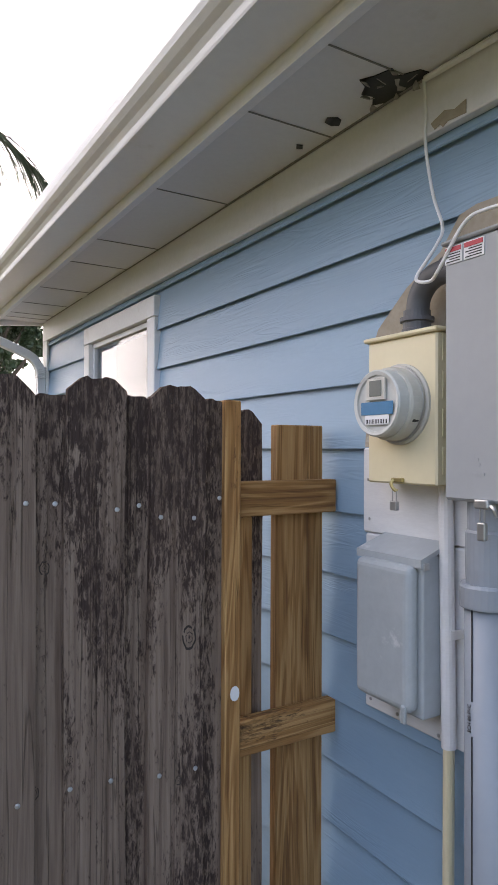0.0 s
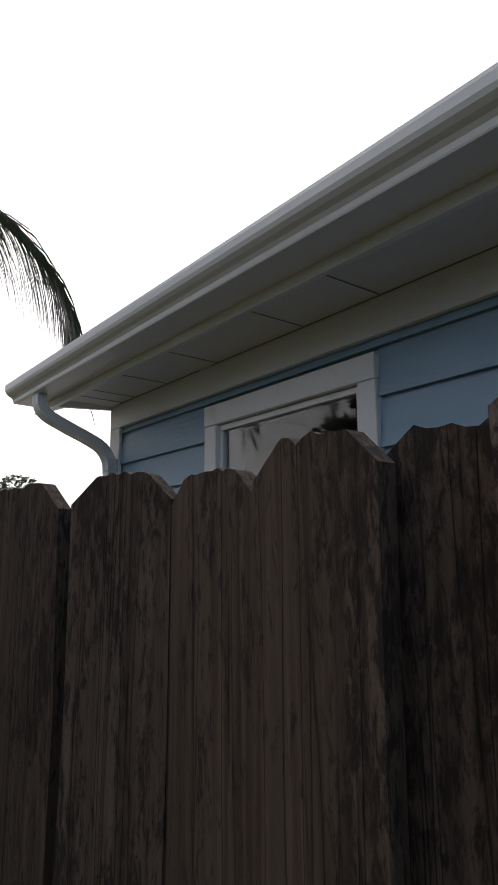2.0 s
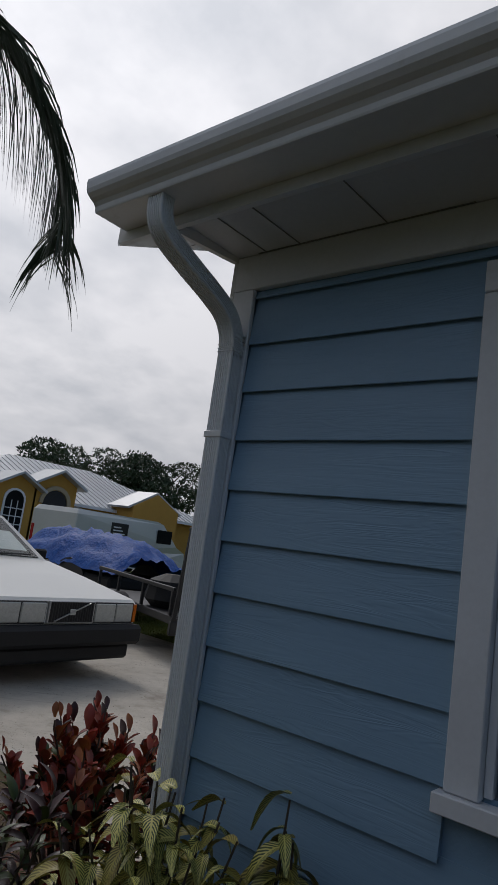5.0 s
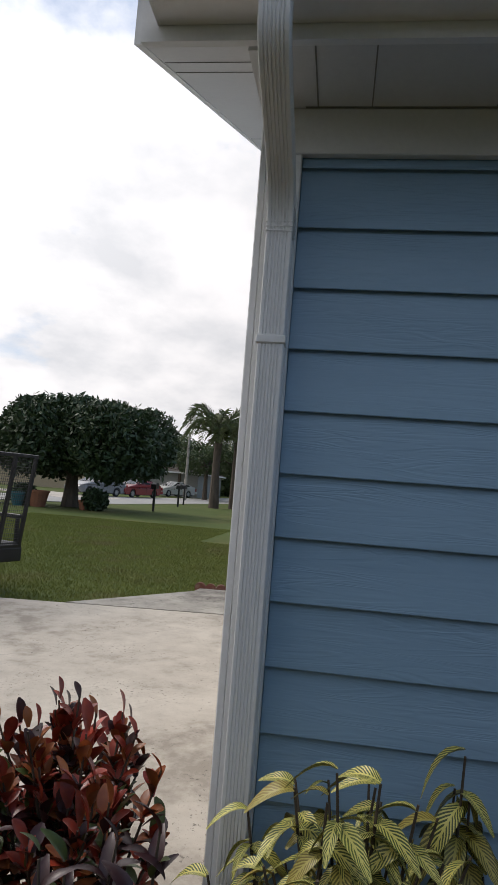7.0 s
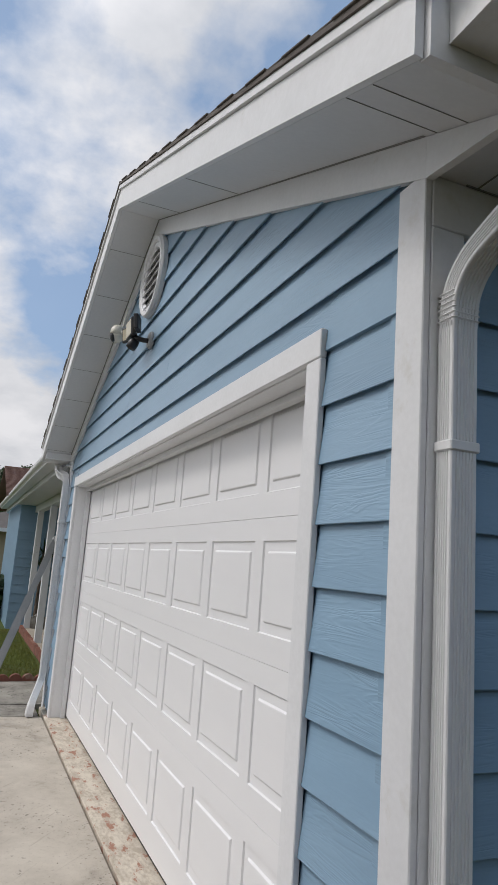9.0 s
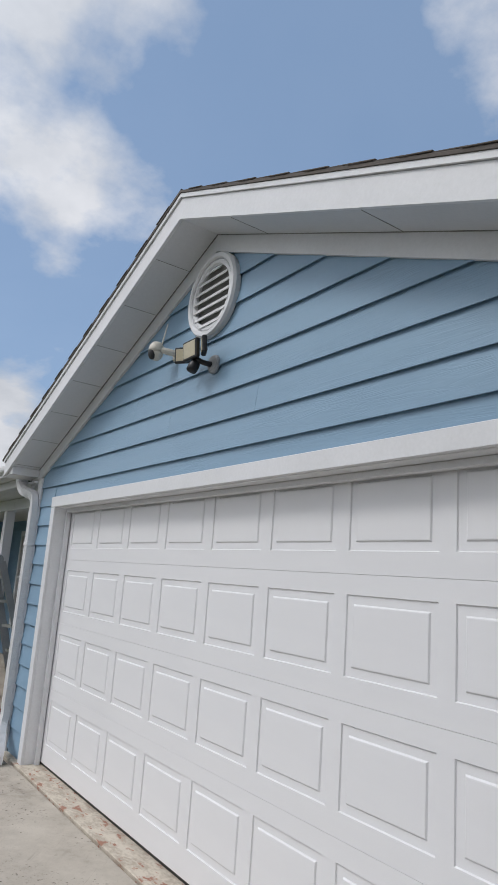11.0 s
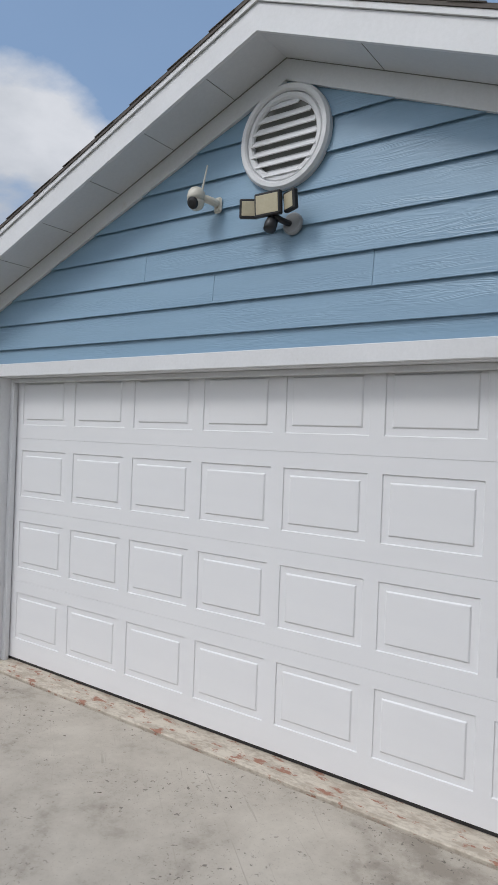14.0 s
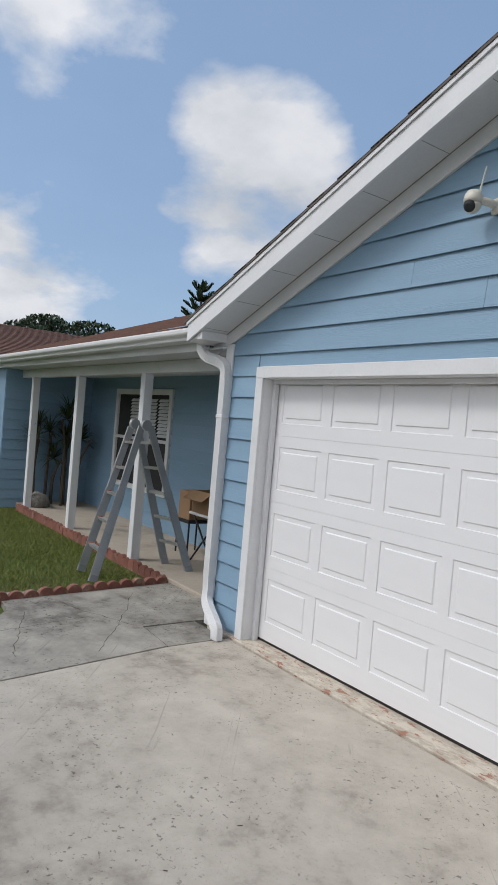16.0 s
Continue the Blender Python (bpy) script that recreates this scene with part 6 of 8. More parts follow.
def shrub(name, label, base, spread, height, stems, kinds, seed, per, tip_len, wide, high_share=0.45, rise=(58, 2), droop=0.25, blunt=0.0):
    """Stems that fan out from the ground, with leaves round their upper parts."""
    rnd = random.Random(seed)
    ob = thing(name, label, "shrub", at=Matrix.Translation(base))
    proto, mass = {}, {}
    count = 0
    for s in range(stems):
        a = rnd.uniform(0, 6.283)
        r = spread * math.sqrt(rnd.random())
        h = height * rnd.uniform(0.55, 1.0) * (1 - 0.25 * (r / spread) ** 2)
        tip = Vector((r * math.cos(a), r * math.sin(a), h))
        foot = Vector((0.22 * tip.x, 0.22 * tip.y, -0.05))
        mid = foot.lerp(tip, 0.5) + Vector((rnd.uniform(-0.03, 0.03), rnd.uniform(-0.03, 0.03), 0.05))
        pts = curve_pts([foot, mid, tip], 4)
        bm = bmesh.new()
        sweep(bm, pts, circle(0.006, 5), scale=[1.2 - 0.7 * i / (len(pts) - 1) for i in range(len(pts))])
        part("stem", bm, STEM, ob)
        for k in range(per):
            t = 1 - (k / per) ** 1.2 * (1 - high_share)
            p = pts[min(len(pts) - 1, int(t * (len(pts) - 1)))].copy()
            p.z += rnd.uniform(-0.02, 0.02)
            turn = k * 2.4 + rnd.uniform(-0.5, 0.5)
            up = (1 - k / per) * rise[0] + rise[1] + rnd.uniform(-14, 14)
            kind = kinds(rnd, k / per, p.z / height)
            sc_ = rnd.uniform(0.6, 1.15)
            place = Matrix.Translation(p) @ Matrix.Rotation(turn, 4, "Z") @ Matrix.Rotation(radians(up), 4, "X") @ Matrix.Rotation(rnd.uniform(-0.5, 0.5), 4, "Y") @ Matrix.Scale(sc_, 4)
            count += 1
            if count > 290 and kind in proto:
                vs, fs = mass.setdefault(kind, ([], []))
                i0 = len(vs)
                vs.extend(tuple(place @ q.co) for q in proto[kind].data.vertices)
                fs.extend(tuple(i0 + i for i in q.vertices) for q in proto[kind].data.polygons)
                continue
            if kind not in proto:
                proto[kind] = leaf_object("leaf", tip_len, wide, kind, ob, droop=droop, blunt=blunt)
                o = proto[kind]
            else:
                o = new("leaf", proto[kind].data)
                o.parent = ob
            o.matrix_basis = place
    for kind, (vs, fs) in mass.items():
        heap = tagged(mesh_from("leaf_mass", vs, fs, kind, ob), kind="stuff")
        uvl = heap.data.uv_layers.new(name="UVMap")
        for lp in heap.data.loops:
            i = lp.vertex_index % 21
            uvl.data[lp.index].uv = ((-1, 0, 1)[i % 3], (i // 3) / 6)
        heap.data.polygons.foreach_set("use_smooth", [True] * len(heap.data.polygons))
    return ob


def croton_kind(rnd, k, hgt):
    if hgt > 0.66 and k < 0.6:
        return rnd.choice((CRO_RED, CRO_RED, CRO_RED, CRO_ORANGE, CRO_ORANGE, CRO_DARK))
    return rnd.choice((CRO_DARK, CRO_DARK, CRO_RED, CRO_RED, CRO_GREEN, CRO_ORANGE))


shrub("croton", "croton shrub with red and dark purple leaves", (0.04, 0.42, -0.05), 0.34, 0.82, 64, croton_kind, 3, 20, 0.080, 0.040, 0.62, (62, 8), 0.0, 0.5)
shrub("croton", "small dark croton among the mulch", (-0.52, 0.16, -0.05), 0.20, 0.86, 14, lambda r, k, h: r.choice((CRO_DARK, CRO_DARK, CRO_GREEN)), 8, 14, 0.09, 0.036)
shrub("zebra_plant", "yellow-veined green zebra plant by the wall", (-0.38, -0.32, -0.05), 0.30, 0.93, 44, lambda r, k, h: r.choice((ZEBRA, ZEBRA, ZEBRA, ZEBRA_Y)), 5, 18, 0.090, 0.043, 0.45, (50, -40), 0.75)
shrub("zebra_plant", "single drooping zebra plant stem against the siding", (-0.15, -0.60, -0.05), 0.07, 0.92, 4, lambda r, k, h: r.choice((ZEBRA, ZEBRA_Y)), 6, 12, 0.125, 0.055, 0.55, (40, -40), 0.75)
MULCH = material("red brown mulch", (0.155, 0.060, 0.042), (0.075, 0.032, 0.024), rough=0.95, scale=20, fine=60, bump=0.8, vary=0.2)
rnd = random.Random(9)
verts, faces = [], []
for k in range(1600):
    x, y = rnd.uniform(-0.95, 0.42), rnd.uniform(-1.1, 1.0)
    if x > -0.02 and y < 0.16:
        continue
    if x > 0.40 + 0.3 * min(0, y - 1):
        continue
    l, w, a = rnd.uniform(0.02, 0.055), rnd.uniform(0.006, 0.014), rnd.uniform(0, 6.28)
    cx, cy, tz = math.cos(a), math.sin(a), rnd.uniform(-0.5, 0.5)
    z = -0.048 + rnd.uniform(0.004, 0.03)
    i = len(verts)
    for u, v in ((-l, -w), (l, -w), (l, w), (-l, w)):
        verts.append((x + u * cx - v * cy, y + u * cy + v * cx, max(-0.047, z + u * tz + v * 0.4)))
    faces.append((i, i + 1, i + 2, i + 3))
tagged(mesh_from("mulch", verts, faces, MULCH), "red brown bark mulch under the shrubs", "mulch", kind="stuff")


# ---- grass ----
def turf(name, label, area, n, height, mat, seed, inside=None, z=-0.052):
    rs = np.random.RandomState(seed)
    x = rs.uniform(area[0], area[1], n)
    y = rs.uniform(area[2], area[3], n)
    if inside is not None:
        keep = inside(x, y)
        x, y = x[keep], y[keep]
    m = len(x)
    h = height * rs.uniform(0.5, 1.3, m)
    a = rs.uniform(0, 6.283, m)
    lean = rs.uniform(0.2, 1.1, m) * h
    w = rs.uniform(0.002, 0.0045, m) * (1 + height * 6)
    b = rs.uniform(0, 6.283, m)
    v = np.empty((m, 3, 3))
    v[:, 0] = np.stack([x - w * np.cos(b), y - w * np.sin(b), np.full(m, z)], 1)
    v[:, 1] = np.stack([x + w * np.cos(b), y + w * np.sin(b), np.full(m, z)], 1)
    v[:, 2] = np.stack([x + lean * np.cos(a), y + lean * np.sin(a), z + h], 1)
    f = np.arange(3 * m).reshape(m, 3)
    return tagged(mesh_from(name, v.reshape(-1, 3).tolist(), f.tolist(), mat), label, "grass", kind="stuff")


turf("dry_grass", "thin dry turf with brown blades", (-3.0, 0.75, -2.4, 7.5), 150000, 0.024, BLADE_DRY, 1,
     lambda x, y: (x < np.where(y > 2.4, 0.72 - (y - 2.4) * math.tan(SKEW), np.where(y > 1.0, 0.52, -0.05))) & ~((x > -0.05) & (y < 0.1)))
turf("green_grass", "green lawn blades in the dry turf", (-3.0, 0.70, 0.9, 7.5), 14000, 0.05, BLADE, 2,
     lambda x, y: (x < np.where(y > 2.4, 0.74 - (y - 2.4) * math.tan(SKEW), 0.6)) & (np.sin(x * 3.1 + 1) * np.cos(y * 2.3) > 0.1))
turf("lawn", "green mown lawn beyond the edging", (7.2, 14.5, -0.22, 3.0), 46000, 0.036, BLADE, 3, lambda x, y: (x < 12.7) | (y > 0.1))
turf("lawn", "green mown lawn beside the driveway", (5.1, 20.0, 1.4, 10.0), 250000, 0.036, BLADE, 4, lambda x, y: np.where(x < 6.72, y > 2.6 - (x - 5.15) * 0.69, np.where(x < 7.2, y > 1.48, y > 3.0)) & (x > 5.12 + 0.04 * (y - 3)) & ((x < 14.5) | (y > 1.4)))
# leaf litter and twigs on the driveway
rnd = random.Random(12)
verts, faces = [], []
for k in range(150):
    x, y = rnd.uniform(0.9, 7.0), rnd.uniform(0.25, 6.0)
    if x > 5.2 and y > 1.2:
        continue
    l, w, a = rnd.uniform(0.003, 0.012), rnd.uniform(0.0008, 0.0025), rnd.uniform(0, 6.28)
    i = len(verts)
    for u, v, q in ((-l, -w, 0), (l, -w, 0.002), (l, w, 0.004), (-l, w, 0.001)):
        verts.append((x + u * math.cos(a) - v * math.sin(a), y + u * math.sin(a) + v * math.cos(a), (0.0 if x > 5.42 else -0.010) + q))
    faces.append((i, i + 1, i + 2, i + 3))
tagged(mesh_from("leaf_litter", verts, faces, STEM), "dry leaf bits and twigs on the concrete", "litter", kind="stuff")


# ---- palms and trees ----
def frond(parent, pts, leaflet, seed, mat=PALM, name="frond", droop=1.0, every=0.018, width=0.012, lift=1.0):
    """A midrib along the points, with hanging leaflets on both sides."""
    rnd = random.Random(seed)
    line = curve_pts(pts, 10)
    bm = bmesh.new()
    sweep(bm, line, circle(0.022, 6), scale=[1.2 - i / (len(line) - 1) for i in range(len(line) - 1)] + [0.15])
    fr = part(name, bm, STEM, parent)
    verts, faces = [], []
    length = [0]
    for a, b in zip(line, line[1:]):
        length.append(length[-1] + (b - a).length)
    s = length[-1] * 0.12
    while s < length[-1]:
        i = max(k for k in range(len(length)) if length[k] <= s)
        i = min(i, len(line) - 2)
        t = (s - length[i]) / max(1e-6, length[i + 1] - length[i])
        p = line[i].lerp(line[i + 1], t)
        d = (line[i + 1] - line[i]).normalized()
        side = d.cross(Vector((0, 0, 1)))
        side = side.normalized() if side.length > 0.05 else Vector((0.3, 0.9, 0))
        share = s / length[-1]
        ll = leaflet * (0.55 + 0.6 * math.sin(math.pi * min(1, share * 1.05))) * rnd.uniform(0.8, 1.15)
        for sg in (-1, 1):
            out = (side * sg * rnd.uniform(0.5, 1.0) + d * 0.75 + Vector((0, 0, rnd.uniform(0.0, 0.7) * lift))).normalized()
            q = [p]
            v = out.copy()
            for k in range(4):
                v = (v + Vector((0, 0, -0.55 * droop * rnd.uniform(0.7, 1.2)))).normalized()
                q.append(q[-1] + v * ll / 4)
            wv = d.cross(v)
            wv = wv.normalized() if wv.length > 0.05 else side
            wv = (wv + d * rnd.uniform(-0.6, 0.9)).normalized()
            base = len(verts)
            for k, pt in enumerate(q):
                w = width * (0.6, 1.0, 0.9, 0.6, 0.1)[k]
                verts.extend([tuple(pt - wv * w), tuple(pt + wv * w)])
            for k in range(4):
                a = base + 2 * k
                faces.append((a, a + 1, a + 3, a + 2))
        s += every * rnd.uniform(0.8, 1.3)
    mesh_from("blade_fringe", verts, faces, mat, fr)
    return fr


def trunk_part(parent, pts, radii, name="trunk", mat=BARK, n=10):
    line = curve_pts(pts, 5)
    k = len(line) - 1
    sc_ = []
    for i in range(k + 1):
        t = i / k * (len(radii) - 1)
        j = min(int(t), len(radii) - 2)
        sc_.append(radii[j] + (radii[j + 1] - radii[j]) * (t - j))
    bm = bmesh.new()
    sweep(bm, line, circle(1.0, n), scale=sc_)
    return part(name, bm, mat, parent)


queen = thing("palm_tree", "tall palm with long drooping dark fronds", "palm tree")
trunk_part(queen, [(-2.86, 4.32, -0.06), (-2.83, 4.28, 2.3), (-2.79, 4.23, 5.05)], [0.22, 0.18, 0.15])
CROWN = (-2.77, 4.15, 4.95)
frond(queen, [CROWN, (-1.69, 3.84, 5.54), (-0.82, 3.60, 5.66), (0.09, 3.42, 5.46), (0.74, 3.32, 4.95), (1.07, 3.25, 4.28), (1.07, 3.20, 3.74)], 1.02, 1, droop=0.8, every=0.013, width=0.0118, lift=0.5)
frond(queen, [CROWN, (-1.75, 4.02, 5.42), (-0.97, 3.90, 5.36), (-0.51, 3.82, 4.82), (-0.44, 3.78, 4.16), (-0.49, 3.75, 3.58)], 1.02, 2, droop=0.75, every=0.013, width=0.0118, lift=0.58)
frond(queen, [CROWN, (-1.93, 4.26, 5.72), (-1.15, 4.26, 5.90), (-0.37, 4.20, 5.66), (0.23, 4.14, 5.12)], 1.02, 3, droop=0.6, every=0.014, width=0.0118, lift=0.58)
for k in range(7):
    a = 1.4 + k * 0.62
    c, s_ = math.cos(a), math.sin(a)
    frond(queen, [CROWN] + [(CROWN[0] + r * c, CROWN[1] + r * s_, z) for r, z in ((0.9, 5.65), (1.9, 5.5), (2.6, 4.7), (2.85, 3.9))], 0.7, 10 + k, every=0.035)


queen.location = (0.0, 0, -0.17)


def crown_leaves(rs, blobs, n, size, droop=0.3):
    """Small leaf cards scattered in the shells of blobs (centre, radii)."""
    vol = np.array([b[1][0] * b[1][1] * b[1][2] for b in blobs]) ** 0.67
    pick = rs.choice(len(blobs), n, p=vol / vol.sum())
    c = np.array([b[0] for b in blobs])[pick]
    r = np.array([b[1] for b in blobs])[pick]
    d = rs.normal(size=(n, 3))
    d /= np.linalg.norm(d, axis=1)[:, None]
    rad = rs.uniform(0.45, 1.0, n) ** 0.45 * (1 + 0.10 * np.sin(9 * d[:, 0]) * np.cos(8 * d[:, 2]) + rs.normal(0, 0.045, n))
    p = c + d * r * rad[:, None]
    u = d * 0.5 + rs.normal(size=(n, 3))
    u /= np.linalg.norm(u, axis=1)[:, None]
    w = np.cross(u, rs.normal(size=(n, 3)))
    w /= np.linalg.norm(w, axis=1)[:, None]
    s = size * rs.uniform(0.5, 1.3, n)[:, None]
    v = np.stack([p - u * s - w * s * 0.1, p + w * s * 0.42, p + u * s, p - w * s * 0.42], 1)
    f = np.arange(4 * n).reshape(n, 4)
    return v.reshape(-1, 3).tolist(), f.tolist()


def tree(name, label, foot, fork, blobs, n, size, seed, mat=LEAF, radius=0.22, lean=(0, 0)):
    ob = thing(name, label, "tree")
    rs = np.random.RandomState(seed)
    rnd = random.Random(seed)
    foot, fork = Vector(foot), Vector(fork)
    trunk_part(ob, [foot - Vector((0, 0, 0.1)), foot.lerp(fork, 0.5) + Vector((lean[0], lean[1], 0)), fork], [radius * 1.35, radius, radius * 0.8])
    for c, r in blobs:
        end = Vector(c)
        mid = fork.lerp(end, 0.5) + Vector((rnd.uniform(-0.3, 0.3), rnd.uniform(-0.3, 0.3), rnd.uniform(0, 0.3)))
        trunk_part(ob, [fork, mid, end], [radius * 0.55, radius * 0.33, radius * 0.12], "limb", n=7)
    v, f = crown_leaves(rs, blobs, n, size)
    mesh_from("crown", v, f, mat, ob)
    return ob


# clipped round tree on the front lawn
blobs = []
rnd = random.Random(2)
for k in range(13):
    a = k * 2.4
    r = 2.35 * math.sqrt(k / 13)
    blobs.append(((26.2 + r * math.cos(a), 11.0 + r * 1.45 * math.sin(a), 2.95 + rnd.uniform(-0.25, 0.25)), (1.35, 1.45, 1.65)))
tree("clipped_tree", "dense clipped round tree with dark green leaves", (26.2, 11.3, 0), (26.2, 11.3, 1.35), blobs, 52000, 0.135, 21, LEAF, 0.30)
DATE = material("grey green palm leaflet", (0.135, 0.165, 0.065), (0.085, 0.11, 0.04), rough=0.55, scale=2, fine=8, bump=0)
for (x, y, h, s) in ((39.5, 7.3, 4.6, 1.0), (40.6, 6.2, 4.3, 0.85), (44.0, 3.6, 3.6, 0.8), (45.5, 2.6, 3.9, 0.8)):
    pm = thing("date_palm", "feathery date palm on the far lawn", "palm tree", "palms on the far lawn")
    trunk_part(pm, [(x, y, -0.1), (x, y + 0.05, h * 0.5), (x, y, h)], [0.34, 0.24, 0.26])
    for k in range(26):
        a = k * 2.4
        e = 0.1 + 0.95 * ((k * 7) % 26) / 26
        c, s_ = math.cos(a), math.sin(a)
        L = 2.5 * s
        frond(pm, [(x, y, h), (x + 0.4 * L * c, y + 0.4 * L * s_, h + 0.55 * L * e), (x + 0.75 * L * c, y + 0.75 * L * s_, h + L * (0.7 * e - 0.05)), (x + L * c, y + L * s_, h + L * (0.55 * e - 0.35))], 0.50, k + int(x), DATE, every=0.06, droop=0.22, width=0.035)


def woods(name, label, trees, seed, mat):
    for k, (x, y, h, w) in enumerate(trees):
        rnd = random.Random(seed + k)
        bl = []
        for j in range(13):
            bl.append(((x + rnd.uniform(-w, w) * 0.72, y + rnd.uniform(-w, w) * 0.72, h * rnd.uniform(0.46, 0.90)), (w * rnd.uniform(0.18, 0.42), w * rnd.uniform(0.18, 0.42), h * rnd.uniform(0.06, 0.15))))
        tree(name, label, (x, y, 0), (x, y, h * 0.42), bl, 8000, 0.016 * h + 0.04, seed + k, mat, 0.02 * h + 0.06)


woods("oak_tree", "spreading oak behind the far lawn", [(52, 4.0, 9.6, 4.4), (56, 0.6, 9.0, 4.6), (50, 1.5, 7.2, 3.0), (60, 12, 6.8, 5), (66, 16, 6.2, 6), (58, 8.0, 5.6, 4), (70, 22, 7, 6), (75, 30, 7.5, 7), (62, -4, 9, 5), (84, 10, 7, 7), (88, 18, 7.5, 7), (90, 26, 8, 8), (82, 36, 8, 8), (70, 40, 7.5, 7), (60, 44, 8, 7), (50, 47, 8, 6), (84, 2, 8, 7)], 40, LEAF_MID)
woods("street_tree", "leafy tree behind the street houses", [(4.5, 27, 9.6, 2.6), (2.4, 24, 9.8, 2.8), (14.5, 46, 7.2, 3.5), (30, 48, 8.2, 5), (34, 46, 9, 5), (38, 44, 9.0, 5.5), (24, 50, 6.6, 4), (19.5, 46, 5.8, 2.6)], 70, LEAF)
woods("yard_tree", "leafy tree across the side yard, mirrored in the window", [(-9.3, 5.0, 6.4, 2.2), (-9.2, -8.0, 4.6, 3.0), (-9.6, -3.4, 4.2, 2.8), (-9.8, 1.6, 4.4, 2.8)], 130, LEAF)
# hedge added out of view: it dims the lower side wall and fills reflections
rs = np.random.RandomState(77)
v, f = crown_leaves(rs, [((-6.4 + rs.uniform(-0.4, 0.4), y, 0.9), (0.9, 1.1, 1.1)) for y in range(-11, 6)], 12000, 0.14)
tagged(mesh_from("side_hedge", v, f, LEAF), "green hedge added across the side yard to darken the lower wall, mirrored in the window", "hedge", kind="stuff")
v, f = crown_leaves(rs, [((94 + rs.uniform(-3, 3), y, rs.uniform(1.0, 2.0)), (2.5, 2.6, rs.uniform(2.0, 3.2))) for y in range(-12, 52, 2)], 26000, 0.5)
tagged(mesh_from("far_hedge", v, f, LEAF_MID), "green growth closing the far end of the street", "hedge", kind="stuff")
# open-crowned trees with bare limbs
tree("open_tree", "thin-leaved tree with open branching limbs", (8.5, 26.6, 0), (8.5, 26.6, 2.2),
     [((8.6 + dx_, 26.6 + dy_, z), (0.8, 0.8, 0.5)) for dx_, dy_, z in ((-1.0, -0.2, 4.4), (-0.2, 0, 5.2), (0.9, 0.1, 4.7), (1.5, -0.1, 4.0), (-1.6, 0, 3.7), (0.6, -0.3, 3.8), (-0.6, -0.2, 3.5))], 3000, 0.11, 91, LEAF_MID, 0.15)
tree("pine_tree", "slender pine with sparse tufts", (6.3, 38, 0), (6.6, 38, 5.5),
     [((5.4, 38, 8.2), (0.8, 0.7, 0.35)), ((7.0, 38, 9.0), (1.0, 0.8, 0.4)), ((8.2, 38, 8.4), (0.8, 0.8, 0.35)), ((6.2, 38, 7.0), (0.7, 0.7, 0.3)), ((7.6, 38, 6.8), (0.7, 0.7, 0.3))], 2600, 0.16, 93, LEAF, 0.16)
woods("roof_tree", "dark tree rising behind the porch roof", [(40.5, -9.7, 8.0, 3.7)], 110, LEAF)
nor = thing("norfolk_pine", "dark layered pine top behind the garage roof", "tree")
trunk_part(nor, [(39.5, -19.3, -0.1), (39.5, -19.3, 6), (39.5, -19.3, 11.2)], [0.25, 0.16, 0.05])
for k in range(8):
    z = 6.0 + k * 0.62
    for j in range(6):
        a = j * 1.047 + k * 0.4
        L = 2.3 * (1 - k / 10)
        frond(nor, [(39.5, -19.3, z), (39.5 + 0.5 * L * math.cos(a), -19.3 + 0.5 * L * math.sin(a), z + 0.15), (39.5 + L * math.cos(a), -19.3 + L * math.sin(a), z + 0.55)], 0.36, k * 6 + j, LEAF, "bough", every=0.05, droop=-0.25, width=0.07)
# small shrubs by the far edge of the lawn and potted plants under the round tree
for x, y, w, h in ((15.2, 0.75, 0.75, 1.0), (15.6, -0.2, 0.7, 0.9), (30.5, 2.2, 0.9, 1.3), (33, 3.0, 0.8, 1.2), (24.6, 9.6, 0.5, 0.9), (24.9, 12.9, 0.5, 0.9)):
    ob = thing("bush", "low green bush on the lawn", "bush")
    v, f = crown_leaves(np.random.RandomState(int(x * 10)), [((x, y, h * 0.45), (w, w, h * 0.5)), ((x + 0.3 * w, y - 0.4 * w, h * 0.4), (w * 0.7, w * 0.7, h * 0.45))], 1500, 0.13)
    mesh_from("foliage", v, f, LEAF, ob)
    trunk_part(ob, [(x, y, -0.08), (x, y, 0.2), (x, y, h * 0.5)], [0.05, 0.04, 0.02], n=6)
TERRA = material("terracotta", (0.30, 0.125, 0.07), (0.23, 0.09, 0.05), rough=0.85, scale=6, bump=0.2)
TEAL = material("teal glaze", (0.02, 0.13, 0.16), (0.015, 0.10, 0.12), rough=0.4, scale=6, bump=0.05)
for x, y, r, h, mt, lb in ((24.3, 11.9, 0.42, 0.62, TERRA, "terracotta plant pot under the round tree"), (24.1, 12.7, 0.28, 0.5, TEAL, "teal glazed plant pot under the round tree"), (24.6, 10.0, 0.26, 0.36, TERRA, "small terracotta plant pot under the round tree")):
    bm = bmesh.new()
    lathe(bm, [(r * 0.7, -0.055), (r, h - 0.08), (r * 1.08, h - 0.08), (r * 1.08, h), (r * 0.9, h), (r * 0.85, h - 0.06)], 16, Matrix.Translation((x, y, 0)))
    tagged(part("plant_pot", bm, mt), lb, "plant pot")
